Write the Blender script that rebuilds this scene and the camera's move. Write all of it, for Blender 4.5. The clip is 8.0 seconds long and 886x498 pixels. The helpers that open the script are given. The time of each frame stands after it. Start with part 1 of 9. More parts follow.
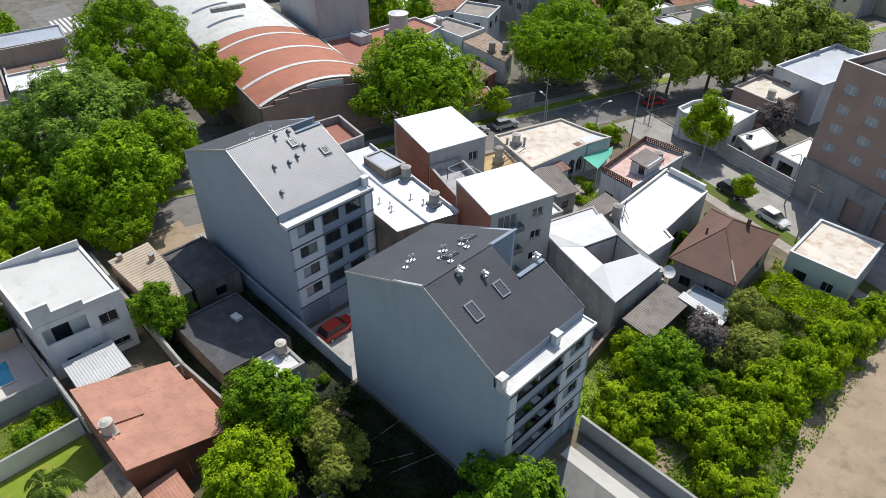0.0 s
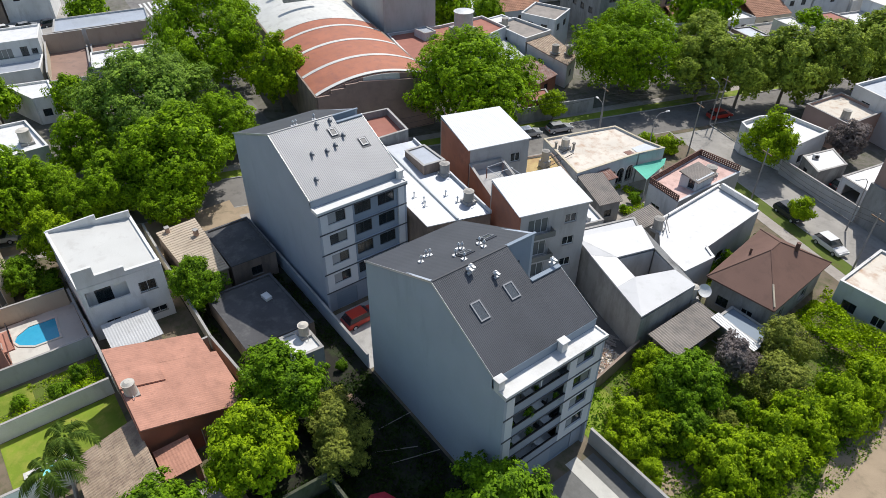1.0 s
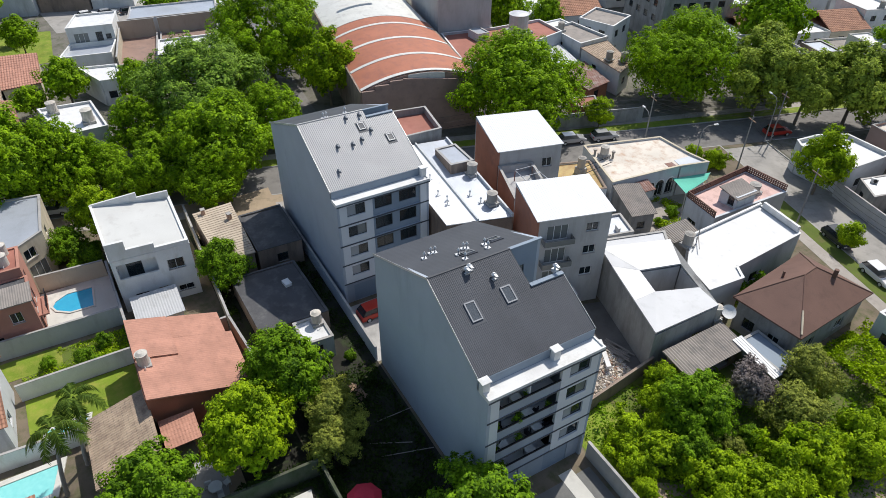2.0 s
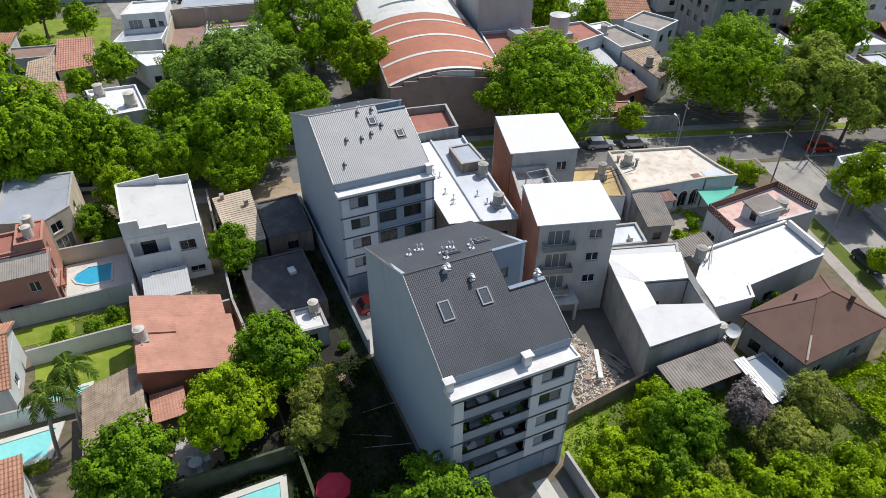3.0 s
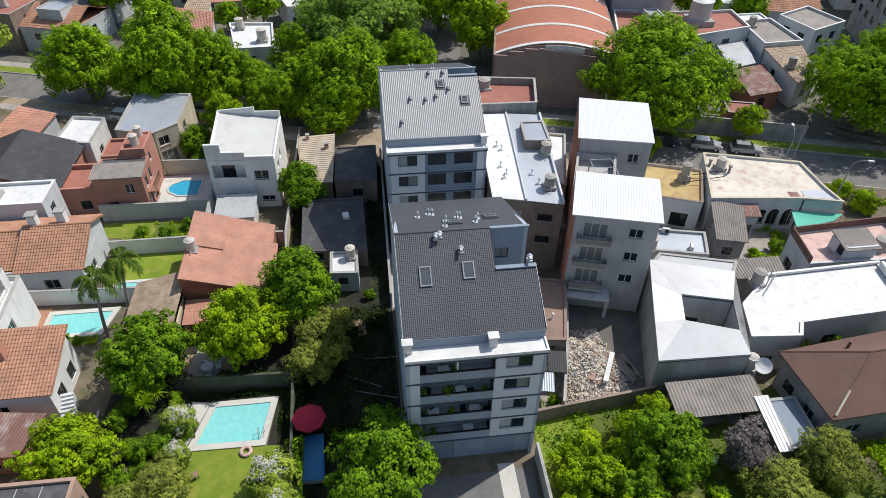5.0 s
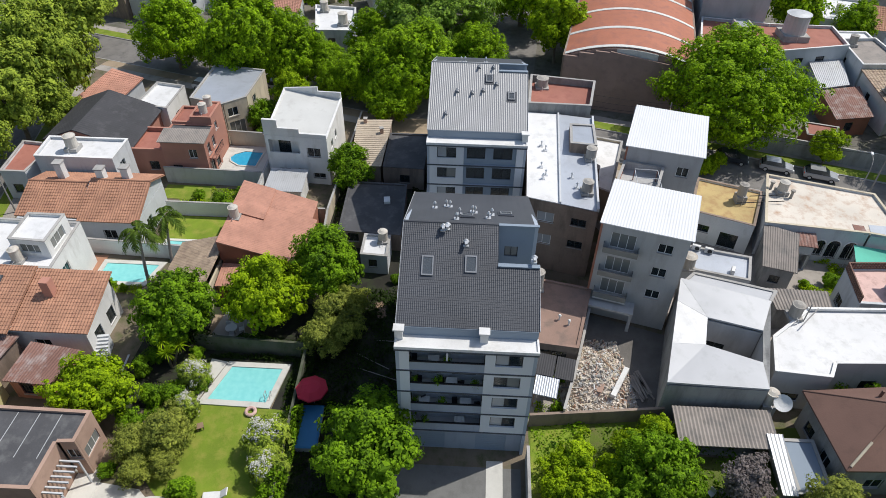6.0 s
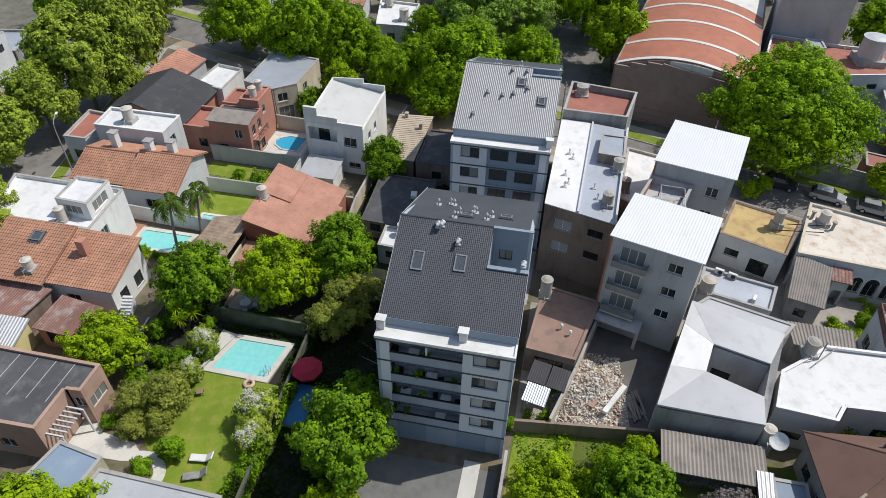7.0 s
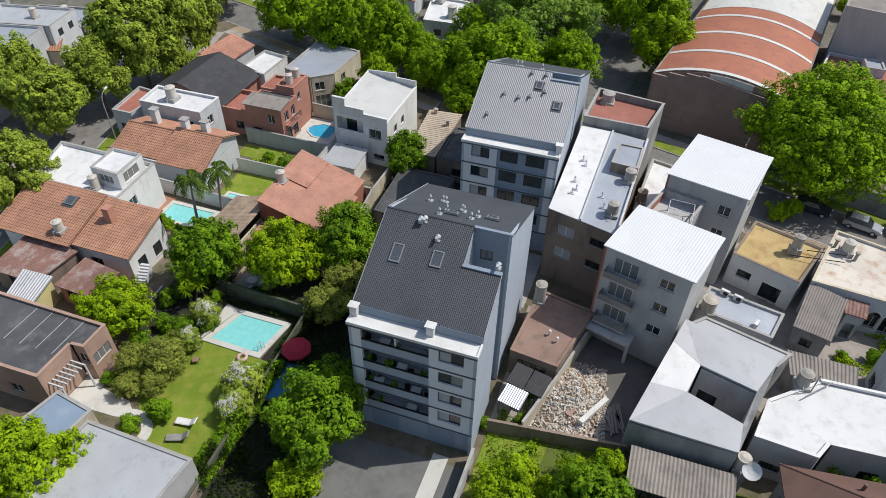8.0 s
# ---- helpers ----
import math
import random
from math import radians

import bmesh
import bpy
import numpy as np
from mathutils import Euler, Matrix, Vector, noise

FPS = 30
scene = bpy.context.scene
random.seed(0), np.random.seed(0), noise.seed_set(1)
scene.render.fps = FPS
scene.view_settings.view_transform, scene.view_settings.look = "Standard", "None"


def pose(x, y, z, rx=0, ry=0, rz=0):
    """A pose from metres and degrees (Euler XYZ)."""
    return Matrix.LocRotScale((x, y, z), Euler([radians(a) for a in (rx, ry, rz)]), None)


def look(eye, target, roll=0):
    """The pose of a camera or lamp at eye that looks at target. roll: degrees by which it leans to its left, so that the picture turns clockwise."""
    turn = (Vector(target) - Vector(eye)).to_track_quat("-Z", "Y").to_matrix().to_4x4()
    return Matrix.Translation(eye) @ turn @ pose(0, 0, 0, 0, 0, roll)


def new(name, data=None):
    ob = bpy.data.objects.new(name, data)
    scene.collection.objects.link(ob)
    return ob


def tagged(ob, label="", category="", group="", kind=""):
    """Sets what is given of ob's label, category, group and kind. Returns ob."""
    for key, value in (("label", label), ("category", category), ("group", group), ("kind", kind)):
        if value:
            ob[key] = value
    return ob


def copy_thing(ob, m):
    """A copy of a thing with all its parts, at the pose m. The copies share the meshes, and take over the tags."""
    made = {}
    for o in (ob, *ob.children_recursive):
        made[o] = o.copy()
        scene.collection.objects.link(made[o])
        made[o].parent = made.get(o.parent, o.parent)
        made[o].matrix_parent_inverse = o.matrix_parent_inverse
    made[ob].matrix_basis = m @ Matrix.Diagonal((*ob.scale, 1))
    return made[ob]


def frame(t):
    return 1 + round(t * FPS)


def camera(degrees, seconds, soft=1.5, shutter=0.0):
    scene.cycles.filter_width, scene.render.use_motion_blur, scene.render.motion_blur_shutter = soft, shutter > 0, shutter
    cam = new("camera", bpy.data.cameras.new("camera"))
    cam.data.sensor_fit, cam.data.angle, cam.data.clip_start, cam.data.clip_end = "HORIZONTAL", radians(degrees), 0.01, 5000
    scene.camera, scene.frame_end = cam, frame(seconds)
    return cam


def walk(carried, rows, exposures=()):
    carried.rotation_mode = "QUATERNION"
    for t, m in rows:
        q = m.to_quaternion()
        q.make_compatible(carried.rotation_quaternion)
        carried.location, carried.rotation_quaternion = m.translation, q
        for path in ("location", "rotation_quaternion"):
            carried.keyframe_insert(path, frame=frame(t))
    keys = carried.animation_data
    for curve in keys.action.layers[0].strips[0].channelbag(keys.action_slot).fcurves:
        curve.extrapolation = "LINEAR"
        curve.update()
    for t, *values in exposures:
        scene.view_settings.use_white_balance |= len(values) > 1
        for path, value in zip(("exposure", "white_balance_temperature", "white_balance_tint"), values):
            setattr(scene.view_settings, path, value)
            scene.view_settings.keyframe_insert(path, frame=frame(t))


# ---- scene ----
cam = camera(68.2, 8.0, soft=0.5)
PATH = [
    (0, (1.854, -0.526, 46.370), (-20.713, 22.047, 22.262), 0.39),
    (0.5, (3.301, 0.988, 46.415), (-20.699, 21.972, 22.255), 0.55),
    (1, (4.636, 2.310, 46.336), (-20.648, 21.716, 22.167), 0.62),
    (1.5, (6.009, 3.939, 46.186), (-20.520, 21.615, 22.025), 0.60),
    (3, (9.866, 10.871, 46.235), (-19.137, 23.995, 22.016), 0.45),
    (3.5, (10.952, 13.297, 46.216), (-18.665, 24.285, 21.678), 0.54),
    (4, (11.985, 15.899, 46.280), (-18.041, 24.707, 21.363), 0.64),
    (5.5, (13.840, 24.447, 46.829), (-16.482, 25.927, 20.783), 0.86),
    (6, (14.096, 27.356, 46.855), (-16.192, 26.116, 20.758), 0.92),
    (6.5, (14.118, 30.141, 46.991), (-15.932, 26.361, 20.861), 1.07),
    (7, (13.947, 33.130, 47.144), (-15.792, 27.569, 20.978), 1.14),
    (7.5, (13.605, 36.154, 47.460), (-15.650, 28.815, 21.187), 1.21),
    (8, (13.011, 39.346, 47.713), (-15.603, 30.029, 21.361), 1.19),
]
walk(cam, [(t, look(eye, target, roll)) for t, eye, target, roll in PATH], exposures=((0.0, 0.08), (4.0, 0.08), (5.5, 0.0), (7.0, -0.08), (8.0, -0.12)))

# ---- world and sun ----
SUN_TO = Vector((-0.25, 0.50, 0.83)).normalized()
world = bpy.data.worlds.new("sky")
scene.world = world
world.use_nodes = True
wn = world.node_tree.nodes
sky = wn.new("ShaderNodeTexSky")
sky.sky_type, sky.sun_disc = "NISHITA", False
sky.sun_elevation = math.asin(SUN_TO.z)
sky.sun_rotation = math.atan2(SUN_TO.x, SUN_TO.y)
sky.air_density, sky.dust_density = 1.2, 1.5
wn["Background"].inputs["Strength"].default_value = 0.125
world.node_tree.links.new(sky.outputs["Color"], wn["Background"].inputs["Color"])
lamp = bpy.data.lights.new("sun", "SUN")
lamp.energy, lamp.angle, lamp.color = 4.1, radians(0.5), (1.0, 0.96, 0.89)
sun = new("sun", lamp)
sun.matrix_basis = look(SUN_TO * 200, (0, 0, 0))


# ---- materials ----
def material(name, col, rough=0.8, metal=0.0, var=0.18, big=0.35, fine=9.0, bump=0.25, stain=None, amount=0.35, streak=0.0, spec=0.4, tilt=0.06):
    """A weathered surface: broad tone changes, stains with their own shapes, fine grain and relief, in world metres."""
    m = bpy.data.materials.new(name)
    m.use_nodes = True
    nt = m.node_tree
    n, link = nt.nodes, nt.links.new
    b = n["Principled BSDF"]
    geo = n.new("ShaderNodeNewGeometry")
    broad = n.new("ShaderNodeTexNoise")
    broad.inputs["Scale"].default_value, broad.inputs["Detail"].default_value = big, 6
    link(geo.outputs["Position"], broad.inputs["Vector"])
    grain = n.new("ShaderNodeTexNoise")
    grain.inputs["Scale"].default_value, grain.inputs["Detail"].default_value = fine, 4
    link(geo.outputs["Position"], grain.inputs["Vector"])
    mix = n.new("ShaderNodeMix")
    mix.data_type = "RGBA"
    mix.inputs["A"].default_value = (*[max(0, c * (1 - var)) for c in col], 1)
    mix.inputs["B"].default_value = (*[min(1, c * (1 + var)) for c in col], 1)
    add = n.new("ShaderNodeMath")
    add.operation = "MULTIPLY_ADD"
    add.inputs[1].default_value, add.inputs[2].default_value = 0.45, 0.28
    link(grain.outputs["Fac"], add.inputs[0])
    ave = n.new("ShaderNodeMath")
    ave.operation = "MULTIPLY_ADD"
    ave.inputs[1].default_value = 1.6
    ave.inputs[2].default_value = -0.8
    link(broad.outputs["Fac"], ave.inputs[0])
    both = n.new("ShaderNodeMath")
    both.use_clamp = True
    link(add.outputs[0], both.inputs[0])
    link(ave.outputs[0], both.inputs[1])
    link(both.outputs[0], mix.inputs["Factor"])
    out = mix.outputs["Result"]
    if stain:
        spots = n.new("ShaderNodeTexNoise")
        spots.inputs["Scale"].default_value, spots.inputs["Detail"].default_value, spots.inputs["Roughness"].default_value = big * 2.3, 8, 0.65
        mapping = n.new("ShaderNodeMapping")
        mapping.inputs["Location"].default_value = (17.0, 5.0, 3.0)
        if streak:
            mapping.inputs["Scale"].default_value = (1, 1, 1 - streak)
        link(geo.outputs["Position"], mapping.inputs["Vector"])
        link(mapping.outputs["Vector"], spots.inputs["Vector"])
        ramp = n.new("ShaderNodeValToRGB")
        ramp.color_ramp.elements[0].position = 0.62 - 0.3 * amount
        ramp.color_ramp.elements[1].position = 0.82 - 0.2 * amount
        link(spots.outputs["Fac"], ramp.inputs["Fac"])
        mix2 = n.new("ShaderNodeMix")
        mix2.data_type = "RGBA"
        mix2.inputs["B"].default_value = (*stain, 1)
        link(ramp.outputs["Color"], mix2.inputs["Factor"])
        link(out, mix2.inputs["A"])
        out = mix2.outputs["Result"]
    info = n.new("ShaderNodeObjectInfo")
    rnd = n.new("ShaderNodeMath")
    rnd.operation = "MULTIPLY_ADD"
    rnd.inputs[1].default_value, rnd.inputs[2].default_value = 2 * tilt, 1 - tilt
    link(info.outputs["Random"], rnd.inputs[0])
    hsv = n.new("ShaderNodeHueSaturation")
    link(rnd.outputs[0], hsv.inputs["Value"])
    link(out, hsv.inputs["Color"])
    link(hsv.outputs["Color"], b.inputs["Base Color"])
    b.inputs["Roughness"].default_value, b.inputs["Metallic"].default_value = rough, metal
    b.inputs["Specular IOR Level"].default_value = spec
    if bump:
        bn = n.new("ShaderNodeBump")
        bn.inputs["Strength"].default_value, bn.inputs["Distance"].default_value = bump, 0.03
        link(grain.outputs["Fac"], bn.inputs["Height"])
        link(bn.outputs["Normal"], b.inputs["Normal"])
    return m


def glass_pane(name, tint=(0.02, 0.03, 0.035), rough=0.08):
    m = bpy.data.materials.new(name)
    m.use_nodes = True
    nt = m.node_tree
    b = nt.nodes["Principled BSDF"]
    b.inputs["Base Color"].default_value = (*tint, 1)
    b.inputs["Roughness"].default_value = rough
    b.inputs["Specular IOR Level"].default_value = 0.7
    b.inputs["Alpha"].default_value = 0.75
    geo = nt.nodes.new("ShaderNodeNewGeometry")
    noise_t = nt.nodes.new("ShaderNodeTexNoise")
    noise_t.inputs["Scale"].default_value = 0.8
    bn = nt.nodes.new("ShaderNodeBump")
    bn.inputs["Strength"].default_value, bn.inputs["Distance"].default_value = 0.1, 0.02
    nt.links.new(geo.outputs["Position"], noise_t.inputs["Vector"])
    nt.links.new(noise_t.outputs["Fac"], bn.inputs["Height"])
    nt.links.new(bn.outputs["Normal"], b.inputs["Normal"])
    return m


def leaf_material(name, dark, light, glow=0.35, rough=0.55):
    """Leaves that differ one by one and let some light through."""
    m = bpy.data.materials.new(name)
    m.use_nodes = True
    nt = m.node_tree
    n, link = nt.nodes, nt.links.new
    b = n["Principled BSDF"]
    geo = n.new("ShaderNodeNewGeometry")
    noise_t = n.new("ShaderNodeTexNoise")
    noise_t.inputs["Scale"].default_value, noise_t.inputs["Detail"].default_value = 0.6, 3
    link(geo.outputs["Position"], noise_t.inputs["Vector"])
    fac = n.new("ShaderNodeMath")
    fac.operation, fac.use_clamp = "MULTIPLY_ADD", True
    fac.inputs[1].default_value = 0.6
    link(geo.outputs["Random Per Island"], fac.inputs[0])
    shift = n.new("ShaderNodeMath")
    shift.operation = "MULTIPLY_ADD"
    shift.inputs[1].default_value, shift.inputs[2].default_value = 1.2, -0.4
    link(noise_t.outputs["Fac"], shift.inputs[0])
    link(shift.outputs[0], fac.inputs[2])
    mix = n.new("ShaderNodeMix")
    mix.data_type = "RGBA"
    mix.inputs["A"].default_value, mix.inputs["B"].default_value = (*dark, 1), (*light, 1)
    link(fac.outputs[0], mix.inputs["Factor"])
    link(mix.outputs["Result"], b.inputs["Base Color"])
    b.inputs["Roughness"].default_value = rough
    b.inputs["Specular IOR Level"].default_value = 0.05
    tr = n.new("ShaderNodeBsdfTranslucent")
    warm = n.new("ShaderNodeHueSaturation")
    warm.inputs["Hue"].default_value, warm.inputs["Saturation"].default_value, warm.inputs["Value"].default_value = 0.495, 1.08, 1.45
    link(mix.outputs["Result"], warm.inputs["Color"])
    link(warm.outputs["Color"], tr.inputs["Color"])
    sh = n.new("ShaderNodeMixShader")
    sh.inputs["Fac"].default_value = glow
    link(b.outputs[0], sh.inputs[1])
    link(tr.outputs[0], sh.inputs[2])
    link(sh.outputs[0], n["Material Output"].inputs["Surface"])
    return m


def water_material(name, shallow, deep):
    m = bpy.data.materials.new(name)
    m.use_nodes = True
    nt = m.node_tree
    n, link = nt.nodes, nt.links.new
    b = n["Principled BSDF"]
    geo = n.new("ShaderNodeNewGeometry")
    wave = n.new("ShaderNodeTexNoise")
    wave.inputs["Scale"].default_value, wave.inputs["Detail"].default_value = 2.2, 4
    link(geo.outputs["Position"], wave.inputs["Vector"])
    mix = n.new("ShaderNodeMix")
    mix.data_type = "RGBA"
    mix.inputs["A"].default_value, mix.inputs["B"].default_value = (*deep, 1), (*shallow, 1)
    link(wave.outputs["Fac"], mix.inputs["Factor"])
    link(mix.outputs["Result"], b.inputs["Base Color"])
    b.inputs["Roughness"].default_value = 0.06
    bn = n.new("ShaderNodeBump")
    bn.inputs["Strength"].default_value, bn.inputs["Distance"].default_value = 0.25, 0.03
    link(wave.outputs["Fac"], bn.inputs["Height"])
    link(bn.outputs["Normal"], b.inputs["Normal"])
    return m


M = {
    "white": material("white_paint", (0.66, 0.66, 0.65), 0.75, stain=(0.5, 0.49, 0.46), amount=0.3, streak=0.7),
    "whitewall": material("grey_white_plaster", (0.52, 0.54, 0.56), 0.8, stain=(0.36, 0.37, 0.38), amount=0.3, streak=0.8),
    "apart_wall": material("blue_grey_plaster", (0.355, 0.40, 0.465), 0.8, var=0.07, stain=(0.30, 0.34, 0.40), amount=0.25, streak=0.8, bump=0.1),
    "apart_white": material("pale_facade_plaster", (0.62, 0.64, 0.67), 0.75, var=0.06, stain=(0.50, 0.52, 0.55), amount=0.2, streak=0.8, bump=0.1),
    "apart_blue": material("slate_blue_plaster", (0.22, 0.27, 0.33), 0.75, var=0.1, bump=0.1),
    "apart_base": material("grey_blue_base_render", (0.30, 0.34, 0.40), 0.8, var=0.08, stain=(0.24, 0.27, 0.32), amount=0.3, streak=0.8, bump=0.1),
    "band": material("dark_grey_band", (0.06, 0.07, 0.085), 0.6, var=0.15),
    "grey": material("grey_render", (0.30, 0.30, 0.29), 0.9, var=0.25, stain=(0.17, 0.165, 0.16), amount=0.55, streak=0.7),
    "greylight": material("bare_cement_render", (0.42, 0.42, 0.42), 0.9, var=0.12, stain=(0.33, 0.32, 0.31), amount=0.4, streak=0.7),
    "brick": material("brick_red_render", (0.33, 0.14, 0.09), 0.9, var=0.25, fine=14, stain=(0.24, 0.12, 0.09), amount=0.4),
    "brickpale": material("pale_brick_face", (0.40, 0.27, 0.21), 0.9, var=0.2, fine=14, stain=(0.30, 0.20, 0.16), amount=0.4),
    "roofblue": material("blue_grey_membrane", (0.22, 0.29, 0.38), 0.6, var=0.12, stain=(0.30, 0.35, 0.41), amount=0.3),
    "hallbrick": material("faded_hall_brick", (0.29, 0.205, 0.175), 0.9, var=0.2, fine=14, stain=(0.22, 0.16, 0.14), amount=0.4),
    "redwall": material("brick_painted_wall", (0.40, 0.195, 0.145), 0.85, var=0.2, fine=14),
    "brown": material("brown_brick_face", (0.34, 0.235, 0.20), 0.85, var=0.15, fine=14),
    "oldwall": material("stained_old_wall", (0.26, 0.20, 0.16), 0.9, var=0.3, stain=(0.14, 0.11, 0.09), amount=0.5, streak=0.7),
    "tanwall": material("tan_brown_render", (0.36, 0.30, 0.25), 0.9, var=0.12, stain=(0.27, 0.22, 0.18), amount=0.35, streak=0.7),
    "cream": material("cream_render", (0.52, 0.46, 0.35), 0.85, var=0.15, stain=(0.36, 0.31, 0.24), amount=0.4, streak=0.7),
    "roofwhite": material("white_membrane_roof", (0.66, 0.66, 0.66), 0.55, var=0.08, stain=(0.50, 0.50, 0.49), amount=0.4),
    "roofsilver": material("silver_membrane_roof", (0.41, 0.44, 0.49), 0.42, metal=0.25, var=0.12, stain=(0.35, 0.37, 0.41), amount=0.35, bump=0.5),
    "rooftin": material("galvanised_sheet", (0.50, 0.51, 0.52), 0.5, metal=0.3, var=0.12, stain=(0.38, 0.38, 0.38), amount=0.3),
    "roofdark": material("charcoal_metal_tile", (0.068, 0.073, 0.085), 0.6, metal=0.1, var=0.2, bump=0.3, spec=0.35),
    "roofgrey": material("grey_ribbed_sheet", (0.27, 0.275, 0.285), 0.5, metal=0.2, var=0.1, bump=0.15),
    "slate": material("black_slate_sheet", (0.045, 0.045, 0.05), 0.75, var=0.25, stain=(0.08, 0.08, 0.085), amount=0.3),
    "asphaltroof": material("bitumen_roof_felt", (0.075, 0.075, 0.08), 0.85, var=0.3, stain=(0.14, 0.14, 0.14), amount=0.4),
    "teja": material("clay_roof_tile", (0.37, 0.195, 0.125), 0.85, var=0.28, big=0.6, fine=6, stain=(0.26, 0.13, 0.09), amount=0.4),
    "tejaold": material("old_clay_roof_tile", (0.39, 0.30, 0.22), 0.9, var=0.3, big=0.6, fine=6, stain=(0.22, 0.16, 0.125), amount=0.5),
    "tejapink": material("faded_clay_roof_tile", (0.43, 0.22, 0.16), 0.85, var=0.22, big=0.6, fine=6, stain=(0.33, 0.17, 0.125), amount=0.4),
    "brownroof": material("brown_roof_felt", (0.155, 0.088, 0.068), 0.8, var=0.15, stain=(0.12, 0.07, 0.055), amount=0.3),
    "brownsheet": material("brown_roof_sheet", (0.26, 0.17, 0.135), 0.75, var=0.2, stain=(0.16, 0.12, 0.10), amount=0.4),
    "sheetwhite": material("white_corrugated_sheet", (0.66, 0.67, 0.68), 0.5, var=0.05, stain=(0.58, 0.59, 0.60), amount=0.2, bump=0.1),
    "rooftan": material("straw_sheet_roof", (0.44, 0.37, 0.29), 0.85, var=0.15, stain=(0.33, 0.27, 0.21), amount=0.4),
    "roofcream": material("off_white_roof_paint", (0.52, 0.52, 0.50), 0.7, var=0.08, stain=(0.43, 0.42, 0.40), amount=0.3),
    "sheetgrey": material("pale_grey_sheet", (0.40, 0.41, 0.43), 0.5, metal=0.1, var=0.1, fine=30, stain=(0.32, 0.33, 0.34), amount=0.25, bump=0.1),
    "redroof": material("red_terrace_paint", (0.33, 0.135, 0.10), 0.8, var=0.18, stain=(0.27, 0.10, 0.075), amount=0.4),
    "pinkroof": material("pink_terrace_tile", (0.58, 0.40, 0.36), 0.8, var=0.15, stain=(0.35, 0.22, 0.19), amount=0.4),
    "rust": material("rusty_sheet", (0.23, 0.125, 0.10), 0.8, metal=0.1, var=0.3, stain=(0.40, 0.36, 0.34), amount=0.5),
    "oldroof": material("peeling_flat_roof", (0.60, 0.55, 0.48), 0.8, var=0.15, stain=(0.42, 0.27, 0.18), amount=0.42),
    "yellowroof": material("ochre_stained_roof", (0.48, 0.36, 0.16), 0.8, var=0.2, stain=(0.34, 0.19, 0.09), amount=0.5),
    "greytile": material("fibre_cement_sheet", (0.275, 0.245, 0.22), 0.9, var=0.2, stain=(0.17, 0.16, 0.15), amount=0.45),
    "archred": material("red_vault_sheet", (0.37, 0.138, 0.08), 0.7, var=0.15, stain=(0.27, 0.11, 0.08), amount=0.45),
    "archwhite": material("pale_vault_sheet", (0.60, 0.60, 0.57), 0.6, var=0.1, stain=(0.45, 0.44, 0.42), amount=0.35),
    "asphalt": material("asphalt", (0.19, 0.18, 0.17), 0.9, var=0.2, stain=(0.12, 0.115, 0.11), amount=0.45, fine=20),
    "asphaltpale": material("pale_worn_asphalt", (0.31, 0.295, 0.275), 0.9, var=0.2, stain=(0.22, 0.21, 0.195), amount=0.45, fine=20),
    "floortile": material("pale_balcony_tile", (0.62, 0.63, 0.65), 0.6, var=0.06, bump=0),
    "yellowwall": material("pale_yellow_render", (0.60, 0.54, 0.26), 0.85, var=0.12, stain=(0.45, 0.40, 0.24), amount=0.35, streak=0.7),
    "court": material("worn_court_paving", (0.155, 0.155, 0.15), 0.9, var=0.2, stain=(0.11, 0.11, 0.105), amount=0.45),
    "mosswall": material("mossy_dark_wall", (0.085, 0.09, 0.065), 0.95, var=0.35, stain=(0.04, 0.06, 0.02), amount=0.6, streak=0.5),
    "concrete": material("concrete", (0.36, 0.35, 0.335), 0.9, var=0.15, stain=(0.24, 0.235, 0.225), amount=0.4),
    "paving": material("pavement_tile", (0.33, 0.30, 0.27), 0.9, var=0.2, stain=(0.22, 0.20, 0.18), amount=0.4),
    "yardground": material("dusty_yard_ground", (0.15, 0.14, 0.12), 0.95, var=0.3, stain=(0.07, 0.08, 0.04), amount=0.5, bump=0.4),
    "terracotta": material("terracotta_paving", (0.36, 0.19, 0.12), 0.85, var=0.2, stain=(0.26, 0.15, 0.10), amount=0.35),
    "earth": material("bare_earth", (0.155, 0.125, 0.09), 0.95, var=0.3, stain=(0.07, 0.085, 0.03), amount=0.5, bump=0.6),
    "lot": material("grey_rubble_ground", (0.15, 0.14, 0.13), 0.95, var=0.3, stain=(0.12, 0.11, 0.10), amount=0.5, bump=0.6),
    "sand": material("dry_dirt", (0.34, 0.265, 0.185), 0.95, var=0.2, stain=(0.22, 0.18, 0.12), amount=0.4, bump=0.5),
    # garden soil, its colour lowered to near black to deepen the shade
    "soil": material("shade_darkened_soil", (0.022, 0.021, 0.016), 0.95, var=0.4, stain=(0.035, 0.055, 0.015), amount=0.5, bump=0.6),
    "lawn": material("mown_lawn", (0.16, 0.23, 0.018), 0.9, var=0.3, big=0.4, fine=22, stain=(0.27, 0.27, 0.05), amount=0.5, bump=1.0),
    "dull": material("rough_grass", (0.10, 0.14, 0.02), 0.95, var=0.3, fine=12, stain=(0.13, 0.11, 0.05), amount=0.4, bump=0.8),
    "dark": material("dark_interior", (0.03, 0.03, 0.032), 0.9, var=0.3, bump=0),
    "room": material("room_plaster", (0.35, 0.34, 0.32), 0.9, var=0.1, bump=0),
    "skyframe": material("grey_skylight_frame", (0.24, 0.25, 0.27), 0.5, metal=0.3, var=0.1, bump=0),
    "frame": material("dark_window_frame", (0.03, 0.032, 0.036), 0.5, var=0.1, bump=0),
    "framewhite": material("white_window_frame", (0.70, 0.70, 0.69), 0.5, var=0.05, bump=0),
